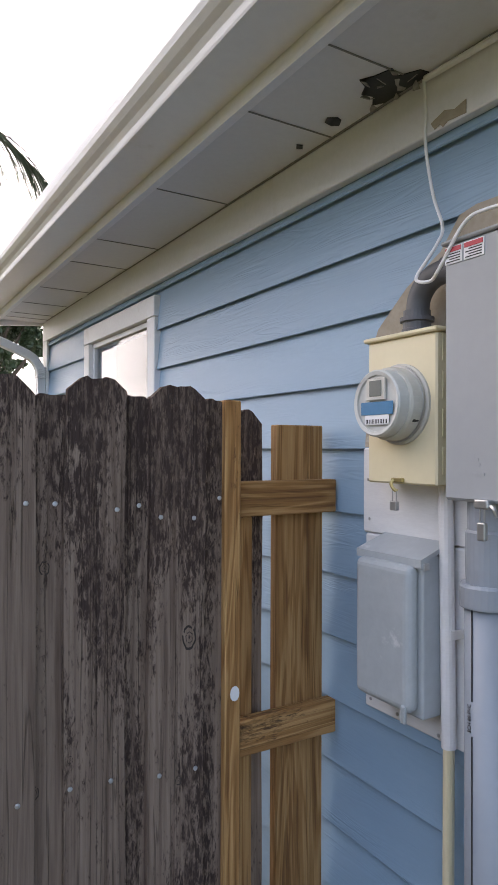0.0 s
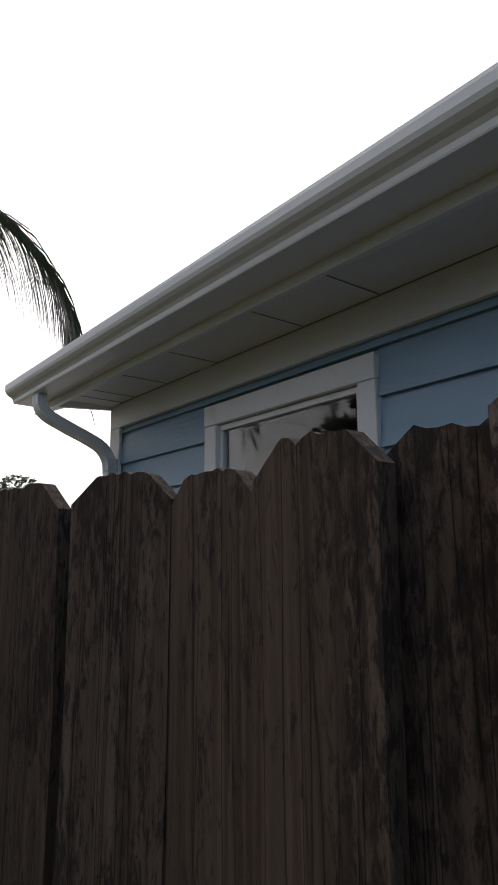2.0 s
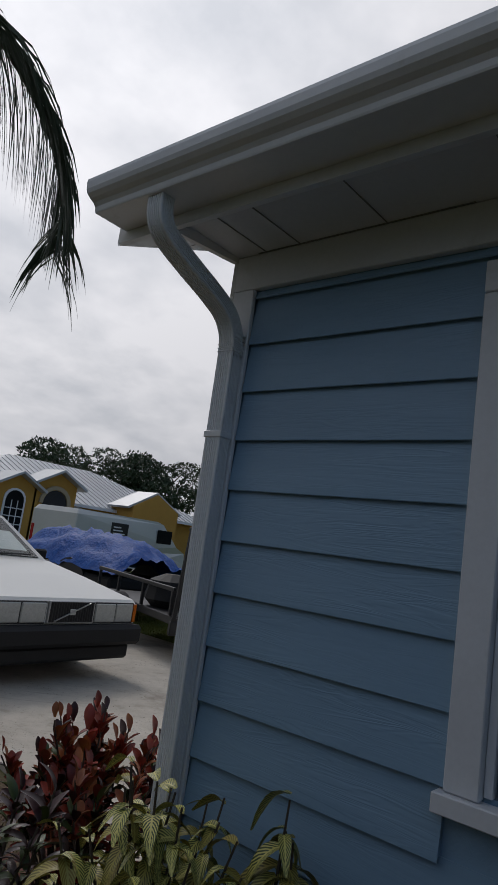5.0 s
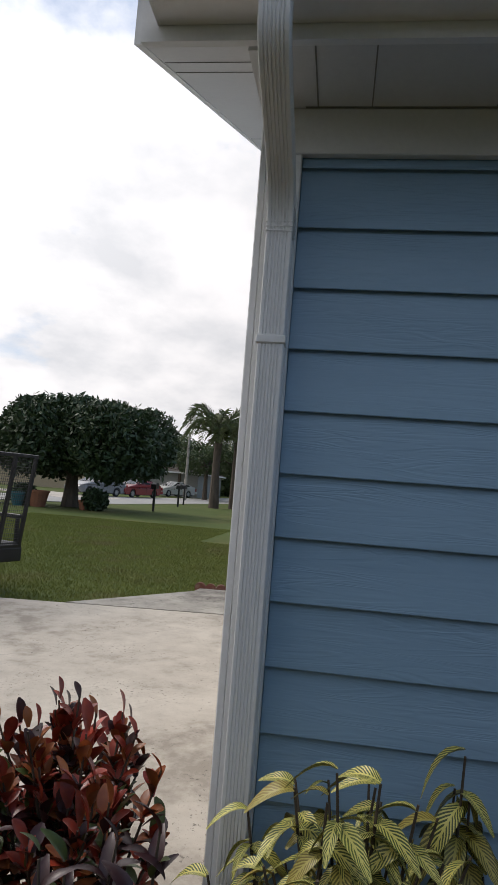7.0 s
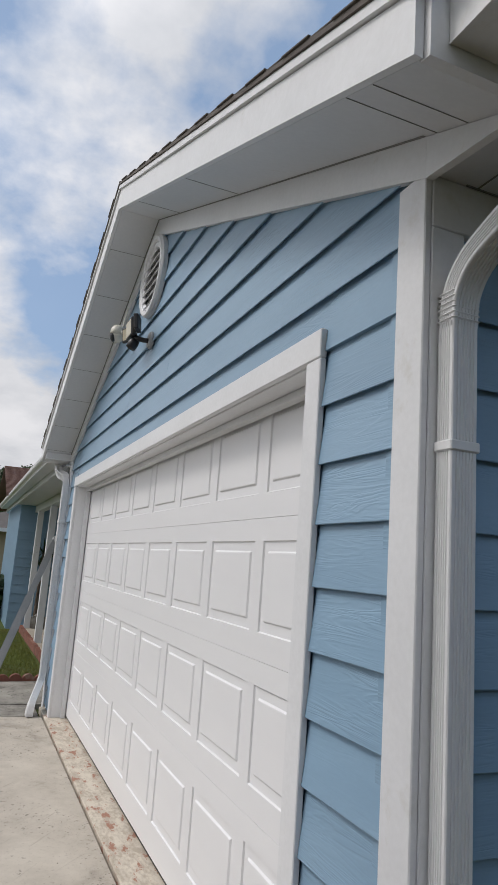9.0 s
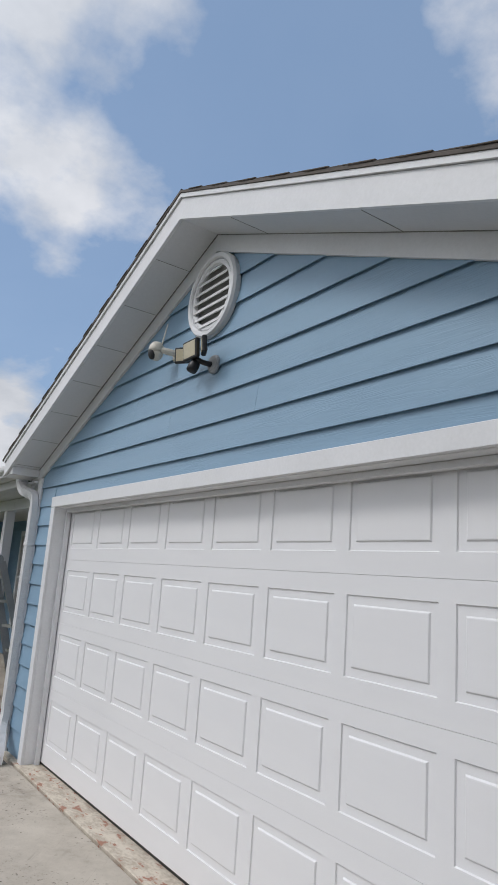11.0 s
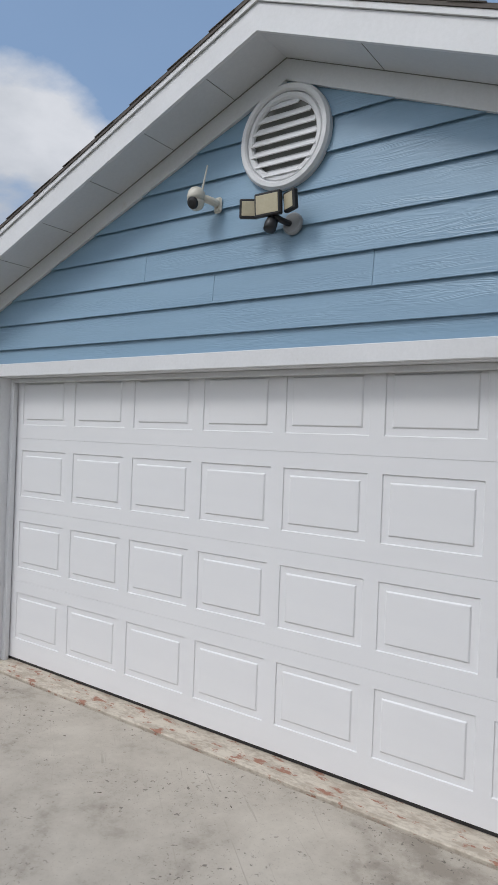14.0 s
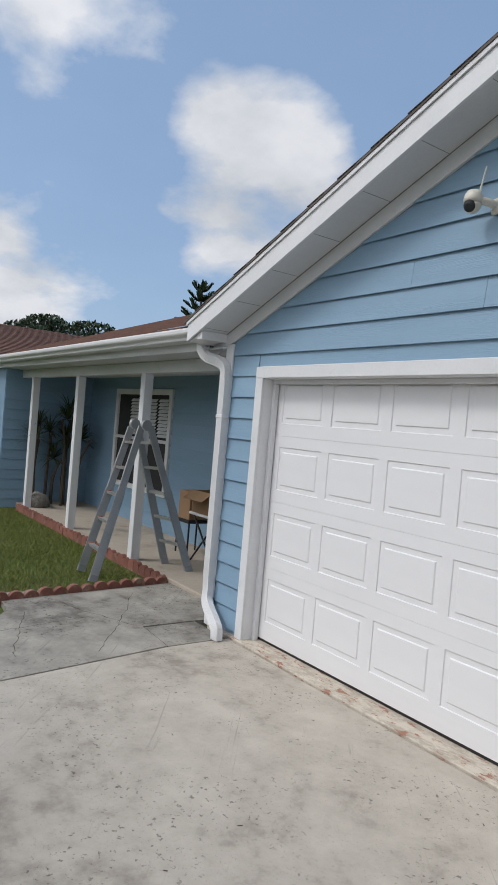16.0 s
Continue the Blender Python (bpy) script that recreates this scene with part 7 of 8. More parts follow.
# dracaena by the far wing
drac = thing("dracaena", "spiky dracaena shrub against the shaded wing", "shrub")
rnd = random.Random(31)
for k in range(9):
    x, y, h = 12.55 + rnd.uniform(-0.2, 0.2), -0.95 + rnd.uniform(-0.4, 0.45), rnd.uniform(0.8, 1.9)
    trunk_part(drac, [(x, y, -0.06), (x + rnd.uniform(-0.1, 0.1), y, h * 0.6), (x + rnd.uniform(-0.15, 0.1), y + rnd.uniform(-0.15, 0.15), h)], [0.03, 0.025, 0.02], n=6)
    verts, faces = [], []
    for j in range(46):
        a, e = rnd.uniform(0, 6.28), rnd.uniform(-0.5, 1.2)
        d = Vector((math.cos(a) * math.cos(e), math.sin(a) * math.cos(e), math.sin(e)))
        sd = d.cross(Vector((0, 0, 1))).normalized() * 0.012
        p = Vector((x, y, h))
        i = len(verts)
        verts += [tuple(p - sd), tuple(p + sd), tuple(p + d * 0.22 + sd), tuple(p + d * 0.22 - sd), tuple(p + d * 0.40 + Vector((0, 0, -0.06)))]
        faces += [(i, i + 1, i + 2, i + 3), (i + 3, i + 2, i + 4)]
    mesh_from("leaf_tuft", verts, faces, LEAF, drac)
bm = bmesh.new()
random.seed(8)
lathe(bm, [(0.10, -0.06), (0.17, 0.0), (0.19, 0.08), (0.17, 0.16), (0.11, 0.22), (0.03, 0.245)], 14, pose(12.35, -0.55, 0.04, 8, -6, 20))
for v in bm.verts:
    v.co += Vector((noise.noise(v.co * 9.0), noise.noise(v.co * 9.0 + Vector((5, 0, 0))), noise.noise(v.co * 9.0 + Vector((0, 7, 0))))) * 0.035
tagged(part("boulder", bm, CONCRETE_OLD, smooth=True), "pale boulder by the porch corner", "stone")


# ---- vehicles ----
from mathutils.geometry import tessellate_polygon

def paint(name, col, rough=0.3):
    m = material(name, col, tuple(c * 0.93 for c in col), rough=rough, scale=1.5, fine=30, bump=0.01)
    m.node_tree.nodes["Principled BSDF"].inputs["Coat Weight"].default_value = 0.35
    return m


CARWHITE = paint("aged white car paint", (0.60, 0.595, 0.56))
SILVER = paint("silver car paint", (0.22, 0.225, 0.235), 0.28)
CARGLASS = material("dark car glass", (0.016, 0.018, 0.019), rough=0.08, scale=3, bump=0, spec=0.12)
CLEAR = glass("windscreen glass", (0.80, 0.86, 0.84))
SHADE = material("silver sunshade", (0.62, 0.66, 0.66), (0.42, 0.48, 0.49), rough=0.35, metal=0.35, scale=4, fine=12, bump=0.4, dist=0.01)
TYRE = material("tyre rubber", (0.022, 0.022, 0.023), rough=0.85, scale=12, bump=0.1)
ALLOY = material("alloy wheel", (0.45, 0.45, 0.45), rough=0.35, metal=0.6, scale=6, bump=0.02)
LAMP = material("headlight lens", (0.46, 0.46, 0.43), (0.38, 0.38, 0.35), rough=0.10, scale=30, fine=60, bump=0.1)
AMBER = material("amber indicator", (0.62, 0.15, 0.015), (0.48, 0.10, 0.01), rough=0.2, scale=30, bump=0.1)
BUMPER = material("black bumper", (0.020, 0.020, 0.021), (0.014, 0.014, 0.015), rough=0.62, scale=4, bump=0.05, spec=0.25)
REDLAMP = material("red lamp", (0.40, 0.012, 0.012), rough=0.2, scale=10, bump=0.02)


def wheel(parent, x, y, r, out):
    """A tyre with a many-spoked rim; out is the side that faces away from the car."""
    m = Matrix.Translation((x, y, r)) @ Matrix.Rotation(radians(90) * out, 4, "Y")
    bm = bmesh.new()
    lathe(bm, [(r * 0.66, -0.10), (r * 0.93, -0.095), (r, -0.06), (r, 0.06), (r * 0.93, 0.095), (r * 0.66, 0.10), (r * 0.64, 0.06)], 28, m)
    tyre = part("tyre", bm, TYRE, parent)
    bm = bmesh.new()
    lathe(bm, [(r * 0.64, 0.02), (r * 0.655, 0.088), (r * 0.60, 0.092), (r * 0.58, 0.05)], 28, m)
    part("rim", bm, ALLOY, tyre)
    bm = bmesh.new()
    lathe(bm, [(r * 0.60, 0.03), (r * 0.60, 0.045)], 20, m)
    part("brake_shadow", bm, BLACK, tyre)
    bm = bmesh.new()
    for k in range(20):
        box(bm, r * 0.2, r * 0.59, -0.011, 0.011, 0.055, 0.080, m=m @ Matrix.Rotation(2 * math.pi * k / 20, 4, "Z"))
    lathe(bm, [(r * 0.26, 0.05), (r * 0.25, 0.086), (r * 0.1, 0.092)], 18, m)
    part("spokes", bm, ALLOY, tyre)


def arch(cy, cz, r, n=9, z0=0.24):
    a0 = math.asin((z0 - cz) / r)
    return [(cy - r * math.cos(a0 + (math.pi - 2 * a0) * k / n), cz + r * math.sin(a0 + (math.pi - 2 * a0) * k / n)) for k in range(n + 1)]


def shell(bm, poly, half, narrow, belt=9.0):
    """Side outline (y, z) carried across the car, flat sides up to the belt line, then a sloping shoulder."""
    tmp = bmesh.new()
    rows = []
    for f in (-1.0, -0.93, -0.5, 0.5, 0.93, 1.0):
        outer, inner = abs(f) == 1, abs(f) == 0.5
        rows.append([tmp.verts.new((f * half * narrow(y, z), y + (0.0 if outer else 0.02 if y > 1.9 else -0.02 if y < -1.9 else 0), min(z, belt) if outer else z + 0.012 * inner * (z > belt))) for y, z in poly])
    n = len(poly)
    for a, b in zip(rows, rows[1:]):
        for k in range(n):
            tmp.faces.new((a[k], a[(k + 1) % n], b[(k + 1) % n], b[k]))
    for r in (rows[0], rows[-1]):
        for tri in tessellate_polygon([[Vector((y, min(z, belt), 0)) for y, z in poly]]):
            tmp.faces.new([r[i] for i in tri])
    merge(bm, tmp)


def quad_on(bm, a, b, c, d, off):
    """A thin pane over four corners, lifted by off along its normal."""
    a, b, c, d = map(Vector, (a, b, c, d))
    n = (b - a).cross(d - a).normalized() * off
    vs = [bm.verts.new(p + n) for p in (a, b, c, d)]
    bm.faces.new(vs)


def inset_quad(q, left, right, low, high):
    a, b, c, d = map(Vector, q)
    def at(u, v):
        return a.lerp(b, u).lerp(d.lerp(c, u), v)
    return at(left, low), at(right, low), at(right, high), at(left, high)


def sedan(name, label, at, body_mat, boxy=True, shades=True):
    car = thing(name, label, "car", at=at)
    half = 0.875
    if boxy:
        low = [(2.20, 0.26), (2.26, 0.48), (2.28, 0.54), (2.27, 0.715), (2.22, 0.752), (1.5, 0.878), (0.82, 0.975), (-1.58, 1.015), (-2.44, 0.985), (-2.50, 0.93), (-2.50, 0.45), (-2.42, 0.27)]
        roof = (0.80, 0.972, 0.06, 1.405, -1.02, 1.405, -1.60, 1.015, 0.80, 0.635)
    else:
        low = [(2.12, 0.24), (2.30, 0.42), (2.30, 0.60), (2.18, 0.74), (1.6, 0.90), (0.95, 1.0), (-1.6, 1.06), (-2.30, 1.05), (-2.38, 0.90), (-2.35, 0.45), (-2.2, 0.28)]
        roof = (1.05, 0.99, 0.05, 1.44, -0.95, 1.43, -1.95, 1.07, 0.78, 0.58)
    front_y, rear_y, r = 1.42, -1.35, 0.315
    under = arch(rear_y, 0.32, 0.365) + arch(front_y, 0.32, 0.365)
    bm = bmesh.new()

    def narrow(y, z):
        f = 1.0
        if y > 2.1:
            f -= 0.03 if boxy else 0.10
        if y < -2.2:
            f -= 0.03 if boxy else 0.08
        return f
    shell(bm, low + under, half, narrow, 0.80 if boxy else 0.84)
    body = part("body", bm, body_mat, car)
    # cabin
    wy, wz, ry, rz, sy_, sz, by, bz, hb, ht = roof
    bm = bmesh.new()
    base = [(-hb, wy, wz), (hb, wy, wz), (hb, by, bz), (-hb, by, bz)]
    topc = [(-ht, ry, rz), (ht, ry, rz), (ht, sy_, sz), (-ht, sy_, sz)]
    tmp = bmesh.new()
    lo_ = [tmp.verts.new(p) for p in base]
    hi_ = [tmp.verts.new(p) for p in topc]
    crown = [tmp.verts.new((p[0] * 0.86, p[1] + (-0.12 if p[1] == ry else 0.12), p[2] + 0.028)) for p in topc]
    for k in range(4):
        tmp.faces.new((lo_[k], lo_[(k + 1) % 4], hi_[(k + 1) % 4], hi_[k]))
        tmp.faces.new((hi_[k], hi_[(k + 1) % 4], crown[(k + 1) % 4], crown[k]))
    tmp.faces.new(crown)
    merge(bm, tmp)
    cabin = part("cabin", bm, body_mat, car)
    fq = (base[1], base[0], topc[0], topc[1])
    rq = (base[3], base[2], topc[2], topc[3])
    for nm, q, lo in (("windscreen", fq, 0.05), ("rear_window", rq, 0.06)):
        bm = bmesh.new()
        quad_on(bm, *inset_quad(q, 0.05, 0.95, lo, 0.95), 0.003)
        g = part(nm + "_backing", bm, CARGLASS, cabin)
        if nm == "windscreen":
            if shades:
                for u0, u1 in ((0.10, 0.49), (0.52, 0.90)):
                    bm = bmesh.new()
                    quad_on(bm, *inset_quad(q, u0, u1, 0.18, 0.62), 0.006)
                    part("sunshade", bm, SHADE, cabin, "silver folding sunshade")
            bm = bmesh.new()
            quad_on(bm, *inset_quad(q, 0.05, 0.95, lo, 0.95), 0.012)
            w = part("windscreen", bm, CLEAR, cabin)
            w.visible_shadow = False
            bm = bmesh.new()
            for u in (0.2, 0.55):
                a, b, _, _ = inset_quad(q, u, u + 0.32, 0.05, 0.9)
                sweep(bm, [a + Vector((0, 0.01, 0.02)), b + Vector((0, 0.01, 0.035))], circle(0.009, 5))
            part("wiper", bm, BLACK, cabin)
    for sg in (-1, 1):
        b0, b1, t1, t0 = [Vector((sg * hb, wy, wz)), Vector((sg * hb, by, bz)), Vector((sg * ht, sy_, sz)), Vector((sg * ht, ry, rz))]
        q = (b1, b0, t0, t1) if sg > 0 else (b0, b1, t1, t0)
        cuts = ((0.06, 0.33), (0.36, 0.64), (0.67, 0.93)) if sg > 0 else ((0.07, 0.33), (0.36, 0.64), (0.67, 0.94))
        for u0, u1 in cuts:
            bm = bmesh.new()
            quad_on(bm, *inset_quad(q, u0, u1, 0.06, 0.88), 0.004)
            part("side_window", bm, CARGLASS, cabin)
        bm = bmesh.new()
        box(bm, sg * (half * 0.93), sg * (half * 0.93 + 0.16), 0.50, 0.58, 0.97, 1.09, c=0.02)
        part("mirror", bm, BUMPER if boxy else body_mat, car)
        for wyy in (front_y, rear_y):
            wheel(car, sg * (half - 0.105), wyy, r, sg)
            bm = bmesh.new()
            sweep(bm, [(sg * (half + 0.002), wyy + 0.385 * math.cos(t_), 0.32 + 0.385 * math.sin(t_)) for t_ in [math.pi * k / 12 for k in range(13)]], [(-0.018, -0.012), (0.018, -0.012), (0.018, 0.012), (-0.018, 0.012)], up=(1, 0, 0))
            part("arch_lip", bm, body_mat, car)
        bm = bmesh.new()
        box(bm, sg * (half - 0.005), sg * (half + 0.012), -0.95, 1.02, 0.475, 0.525, c=0.004)
        if boxy:
            part("side_moulding", bm, BUMPER, car, "black side moulding")
        else:
            bm.free()
        for yy in (0.66, -0.30, -1.06):
            bm = bmesh.new()
            box(bm, sg * (half * 0.955), sg * (half + 0.0006), yy - 0.002, yy + 0.002, 0.36 if yy > -1 else 0.68, 0.80)
            part("door_gap", bm, BLACK, car, "dark door gap")
        for yy in (-0.14, -0.92):
            bm = bmesh.new()
            box(bm, sg * (half - 0.005), sg * (half + 0.018), yy, yy + 0.17, 0.755, 0.785, c=0.006)
            part("door_handle", bm, BUMPER, car)
    # nose and tail
    bm = bmesh.new()
    if boxy:
        box(bm, -0.865, 0.865, 2.10, 2.42, 0.34, 0.525, c=0.035)
        for sg in (-1, 1):
            bm2 = bmesh.new()
            box(bm2, sg * 0.70, sg * 0.884, 1.83, 2.098, 0.36, 0.515, c=0.015)
            part("bumper_end", bm2, BUMPER, car)
        bm2 = bmesh.new()
        box(bm2, -0.80, 0.80, 2.10, 2.33, 0.19, 0.338, c=0.03)
        part("front_spoiler", bm2, BUMPER, car, "black spoiler lip under the bumper")
    else:
        box(bm, -0.70, 0.70, 2.22, 2.33, 0.30, 0.50, c=0.03)
    part("front_bumper", bm, BUMPER, car, "black front bumper")
    bm = bmesh.new()
    box(bm, -0.86, 0.86, -2.62, -2.40, 0.38, 0.60, c=0.03)
    part("rear_bumper", bm, BUMPER if boxy else body_mat, car)
    if boxy:
        gr = bmesh.new()
        box(gr, -0.27, 0.27, 2.285, 2.318, 0.535, 0.735, c=0.006)
        gro = part("grille", gr, ALLOY, car, "chrome framed grille")
        bm = bmesh.new()
        box(bm, -0.255, 0.255, 2.3175, 2.3188, 0.545, 0.726)
        part("grille_core", bm, BLACK, gro, "black grille core")
        bm = bmesh.new()
        for k in range(17):
            box(bm, -0.245 + k * 0.0295, -0.245 + k * 0.0295 + 0.017, 2.319, 2.322, 0.552, 0.720)
        part("grille_slat", bm, BUMPER, gro, "dark upright grille slats")
        bm = bmesh.new()
        sweep(bm, [(0.20, 2.326, 0.555), (-0.20, 2.326, 0.72)], [(-0.010, -0.004), (0.010, -0.004), (0.010, 0.004), (-0.010, 0.004)])
        box(bm, -0.035, 0.035, 2.322, 2.332, 0.61, 0.665, c=0.004)
        part("grille_bar", bm, ALLOY, gro, "slanted chrome bar")
        for sg in (-1, 1):
            bm = bmesh.new()
            box(bm, sg * 0.29, sg * 0.55, 2.28, 2.312, 0.54, 0.715, c=0.008)
            part("headlight", bm, LAMP, car)
            bm = bmesh.new()
            box(bm, sg * 0.56, sg * 0.79, 2.27, 2.308, 0.54, 0.715, c=0.008)
            part("fog_light", bm, LAMP, car)
            bm = bmesh.new()
            box(bm, sg * 0.28, sg * 0.80, 2.268, 2.300, 0.528, 0.727, c=0.004)
            part("lamp_surround", bm, BLACK, car, "black lamp surround")
            bm = bmesh.new()
            prism(bm, [(sg * 0.798, 2.311), (sg * 0.842, 2.302), (sg * 0.880, 2.225), (sg * 0.83, 2.20), (sg * 0.798, 2.24)], 2, 0.54, 0.715)
            part("indicator", bm, AMBER, car, "amber corner indicator")
    else:
        for sg in (-1, 1):
            bm = bmesh.new()
            prism(bm, [(sg * 0.42, 2.262), (sg * 0.70, 2.19), (sg * 0.80, 1.95), (sg * 0.70, 1.98), (sg * 0.44, 2.12)], 2, 0.66, 0.765)
            part("headlight", bm, LAMP, car)
    for sg in (-1, 1):
        bm = bmesh.new()
        box(bm, sg * 0.52, sg * 0.84, -2.525, -2.46, 0.64, 0.90, c=0.01)
        part("tail_light", bm, REDLAMP, car)
    bm = bmesh.new()
    box(bm, -half + 0.12, half - 0.12, -2.2, 2.1, 0.19, 0.30)
    part("underbody", bm, BLACK, car)
    return car


face_house = Matrix.Rotation(radians(180) + SKEW, 4, "Z")
sedan("sedan", "old white boxy sedan with silver sunshades on the driveway", Matrix.Translation((1.96, 5.86, -0.012)) @ face_house, CARWHITE)
sedan("sedan", "silver modern sedan parked behind the white car", Matrix.Translation((1.20, 11.05, -0.012)) @ face_house, SILVER, boxy=False, shades=False)

# boat under a blue tarp on a trailer
TARP = material("blue tarpaulin", (0.014, 0.095, 0.37), (0.008, 0.055, 0.24), rough=0.55, scale=5, fine=14, bump=0.9, dist=0.06, spec=0.25)
boat = thing("covered_trailer", "small trailer load covered by a creased blue tarpaulin", "trailer")
rs = np.random.RandomState(6)
verts, faces = [], []
NX, NY = 26, 30
for j in range(NY + 1):
    for i in range(NX + 1):
        u, v = i / NX * 2 - 1, j / NY * 2 - 1
        x, y = 6.4 + u * 0.95, 8.9 + v * 1.75
        dome_h = 0.68 + 0.52 * (1 - abs(u) ** 3.2) * (1 - abs(v) ** 4 * 0.7) + 0.10 * math.exp(-((u + 0.2) ** 2) * 9)
        crease = 0.05 * abs(math.sin(7 * u + 3 * v)) + 0.13 * noise.noise(Vector((u * 3.2, v * 4.2, 1.0))) + 0.10 * abs(noise.noise(Vector((u * 9, v * 7, 4.0))))
        verts.append((x, y, dome_h + crease))
for j in range(NY):
    for i in range(NX):
        a = j * (NX + 1) + i
        faces.append((a, a + 1, a + NX + 2, a + NX + 1))
tarp = mesh_from("tarpaulin", verts, faces, TARP, boat)
tarp.data.polygons.foreach_set("use_smooth", [True] * len(tarp.data.polygons))
bm = bmesh.new()
box(bm, 5.5, 7.3, 7.25, 10.55, 0.44, 0.64, c=0.04)
part("hull", bm, BUMPER, boat, "dark hull under the tarp")
bm = bmesh.new()
box(bm, 5.6, 7.2, 6.7, 10.4, 0.32, 0.42, c=0.01)
part("chassis", bm, BLACK, boat)
for x in (5.5, 7.3):
    wheel(boat, x, 8.4, 0.31, -1 if x < 6 else 1)
    bm = bmesh.new()
    sweep(bm, [(x, 8.4 + 0.40 * math.cos(t_), 0.33 + 0.40 * math.sin(t_)) for t_ in [math.pi * k / 10 for k in range(11)]], [(-0.12, -0.012), (0.12, -0.012), (0.12, 0.012), (-0.12, 0.012)], up=(1, 0, 0))
    part("fender", bm, BLACK, boat)

# white panel van on the street side
van = thing("panel_van", "white panel van with dark rear windows", "van", at=Matrix.Translation((12.9, 16.4, -0.02)) @ Matrix.Rotation(radians(-82), 4, "Z"))
bm = bmesh.new()
shell(bm, [(2.75, 0.30), (2.85, 0.55), (2.75, 0.95), (2.1, 1.15), (1.35, 1.86), (1.0, 1.95), (-2.75, 1.95), (-2.85, 1.80), (-2.85, 0.35)] + arch(-1.75, 0.36, 0.42, z0=0.30) + arch(1.75, 0.36, 0.42, z0=0.30), 0.98, lambda y, z: 1.0 - (0.10 if z > 1.8 else 0.0) - (0.12 if y > 2.4 else 0))
part("body", bm, CARWHITE, van)
for sg in (-1, 1):
    for yy in (1.75, -1.75):
        wheel(van, sg * 0.88, yy, 0.34, sg)
    bm = bmesh.new()
    box(bm, sg * 0.975, sg * 0.988, 0.95, 1.75, 1.22, 1.68, c=0.004)
    part("side_window", bm, CARGLASS, van)
    bm = bmesh.new()
    box(bm, sg * 0.978, sg * 0.986, -1.35, -0.55, 1.25, 1.70, c=0.003)
    dec = part("panel_sign", bm, BLACK, van, "dark square panel sign")
    bm = bmesh.new()
    for k in range(3):
        box(bm, sg * 0.987, sg * 0.990, -1.25, -0.70 - 0.1 * k, 1.34 + 0.1 * k, 1.38 + 0.1 * k)
    part("print_bar", bm, TRIM, dec, "pale print bars")
    bm = bmesh.new()
    box(bm, sg * 0.98, sg * 0.992, -2.0, 0.7, 0.95, 1.0, c=0.003)
    part("side_strip", bm, BLACK, van)
    bm = bmesh.new()
    box(bm, sg * 0.80, sg * 0.95, -2.872, -2.84, 0.75, 1.35, c=0.01)
    part("tail_light", bm, REDLAMP, van)
    bm = bmesh.new()
    box(bm, sg * 0.05, sg * 0.76, -2.866, -2.84, 1.10, 1.74, c=0.01)
    part("rear_window", bm, CARGLASS, van)
bm = bmesh.new()
quad_on(bm, (0.80, 2.08, 1.18), (-0.80, 2.08, 1.18), (-0.74, 1.40, 1.84), (0.74, 1.40, 1.84), 0.008)
part("windscreen", bm, CARGLASS, van)
bm = bmesh.new()
box(bm, -0.95, 0.95, -2.93, -2.80, 0.35, 0.55, c=0.02)
part("rear_bumper", bm, BUMPER, van)

# utility trailer with a raised mesh ramp, at the lawn's edge
util = thing("utility_trailer", "black utility trailer with a raised mesh tailgate ramp", "trailer", at=Matrix.Translation((4.85, 3.78, 0)) @ Matrix.Rotation(radians(-20), 4, "Z"))
bm = bmesh.new()
box(bm, -0.95, 0.95, 0.0, 2.9, 0.42, 0.52, c=0.01)
part("bed", bm, BLACK, util)
bm = bmesh.new()
box(bm, -0.97, 0.97, -0.05, 0.02, 0.30, 0.46, c=0.01)
part("rear_beam", bm, BLACK, util, "black rear beam")
tilt = pose(0, -0.02, 0.46, 8, 0, 0)
for x in [-0.93 + 0.31 * k for k in range(7)]:
    bm = bmesh.new()
    box(bm, x - 0.022, x + 0.022, -0.02, 0.02, 0.0, 1.10, c=0.004, m=tilt)
    part("ramp_bar", bm, BLACK, util)
for z in (0.0, 1.08):
    bm = bmesh.new()
    box(bm, -0.96, 0.96, -0.022, 0.022, z, z + 0.04, c=0.004, m=tilt)
    part("ramp_rail", bm, BLACK, util)
bm = bmesh.new()
for k in range(62):
    x = -0.93 + k * 0.0305
    sweep(bm, [tilt @ Vector((x, 0.0, 0.04)), tilt @ Vector((x, 0.0, 1.07))], circle(0.0022, 3), cap=False)
for k in range(34):
    z = 0.05 + k * 0.0305
    sweep(bm, [tilt @ Vector((-0.93, 0.0, z)), tilt @ Vector((0.93, 0.0, z))], circle(0.0022, 3), cap=False)
part("mesh", bm, BLACK, util, "black wire mesh")
for sg in (-1, 1):
    wheel(util, sg * 1.08, 1.5, 0.31, sg)
    bm = bmesh.new()
    box(bm, sg * 0.93, sg * 0.97, 0.0, 2.9, 0.80, 0.85, c=0.006)
    for yy in (0.05, 1.0, 1.95, 2.85):
        box(bm, sg * 0.93, sg * 0.97, yy - 0.02, yy + 0.02, 0.52, 0.80, c=0.004)
    part("side_rail", bm, BLACK, util)
bm = bmesh.new()
box(bm, -0.85, -0.55, -0.062, -0.052, 0.52, 0.67, c=0.004)
part("blank_plate", bm, TRIM, util, "pale plate")
bm = bmesh.new()
for k, (a, b) in enumerate((((-0.6, 0.9), 0.35), ((0.1, 1.6), 0.42), ((0.5, 0.8), 0.3))):
    lathe(bm, [(b * 0.7, 0.52), (b, 0.62), (b * 0.85, 0.86), (b * 0.3, 0.95)], 12, Matrix.Translation((a[0], a[1], 0)))
part("tarp_bundle", bm, BUMPER, util, "dark bundles on the bed")

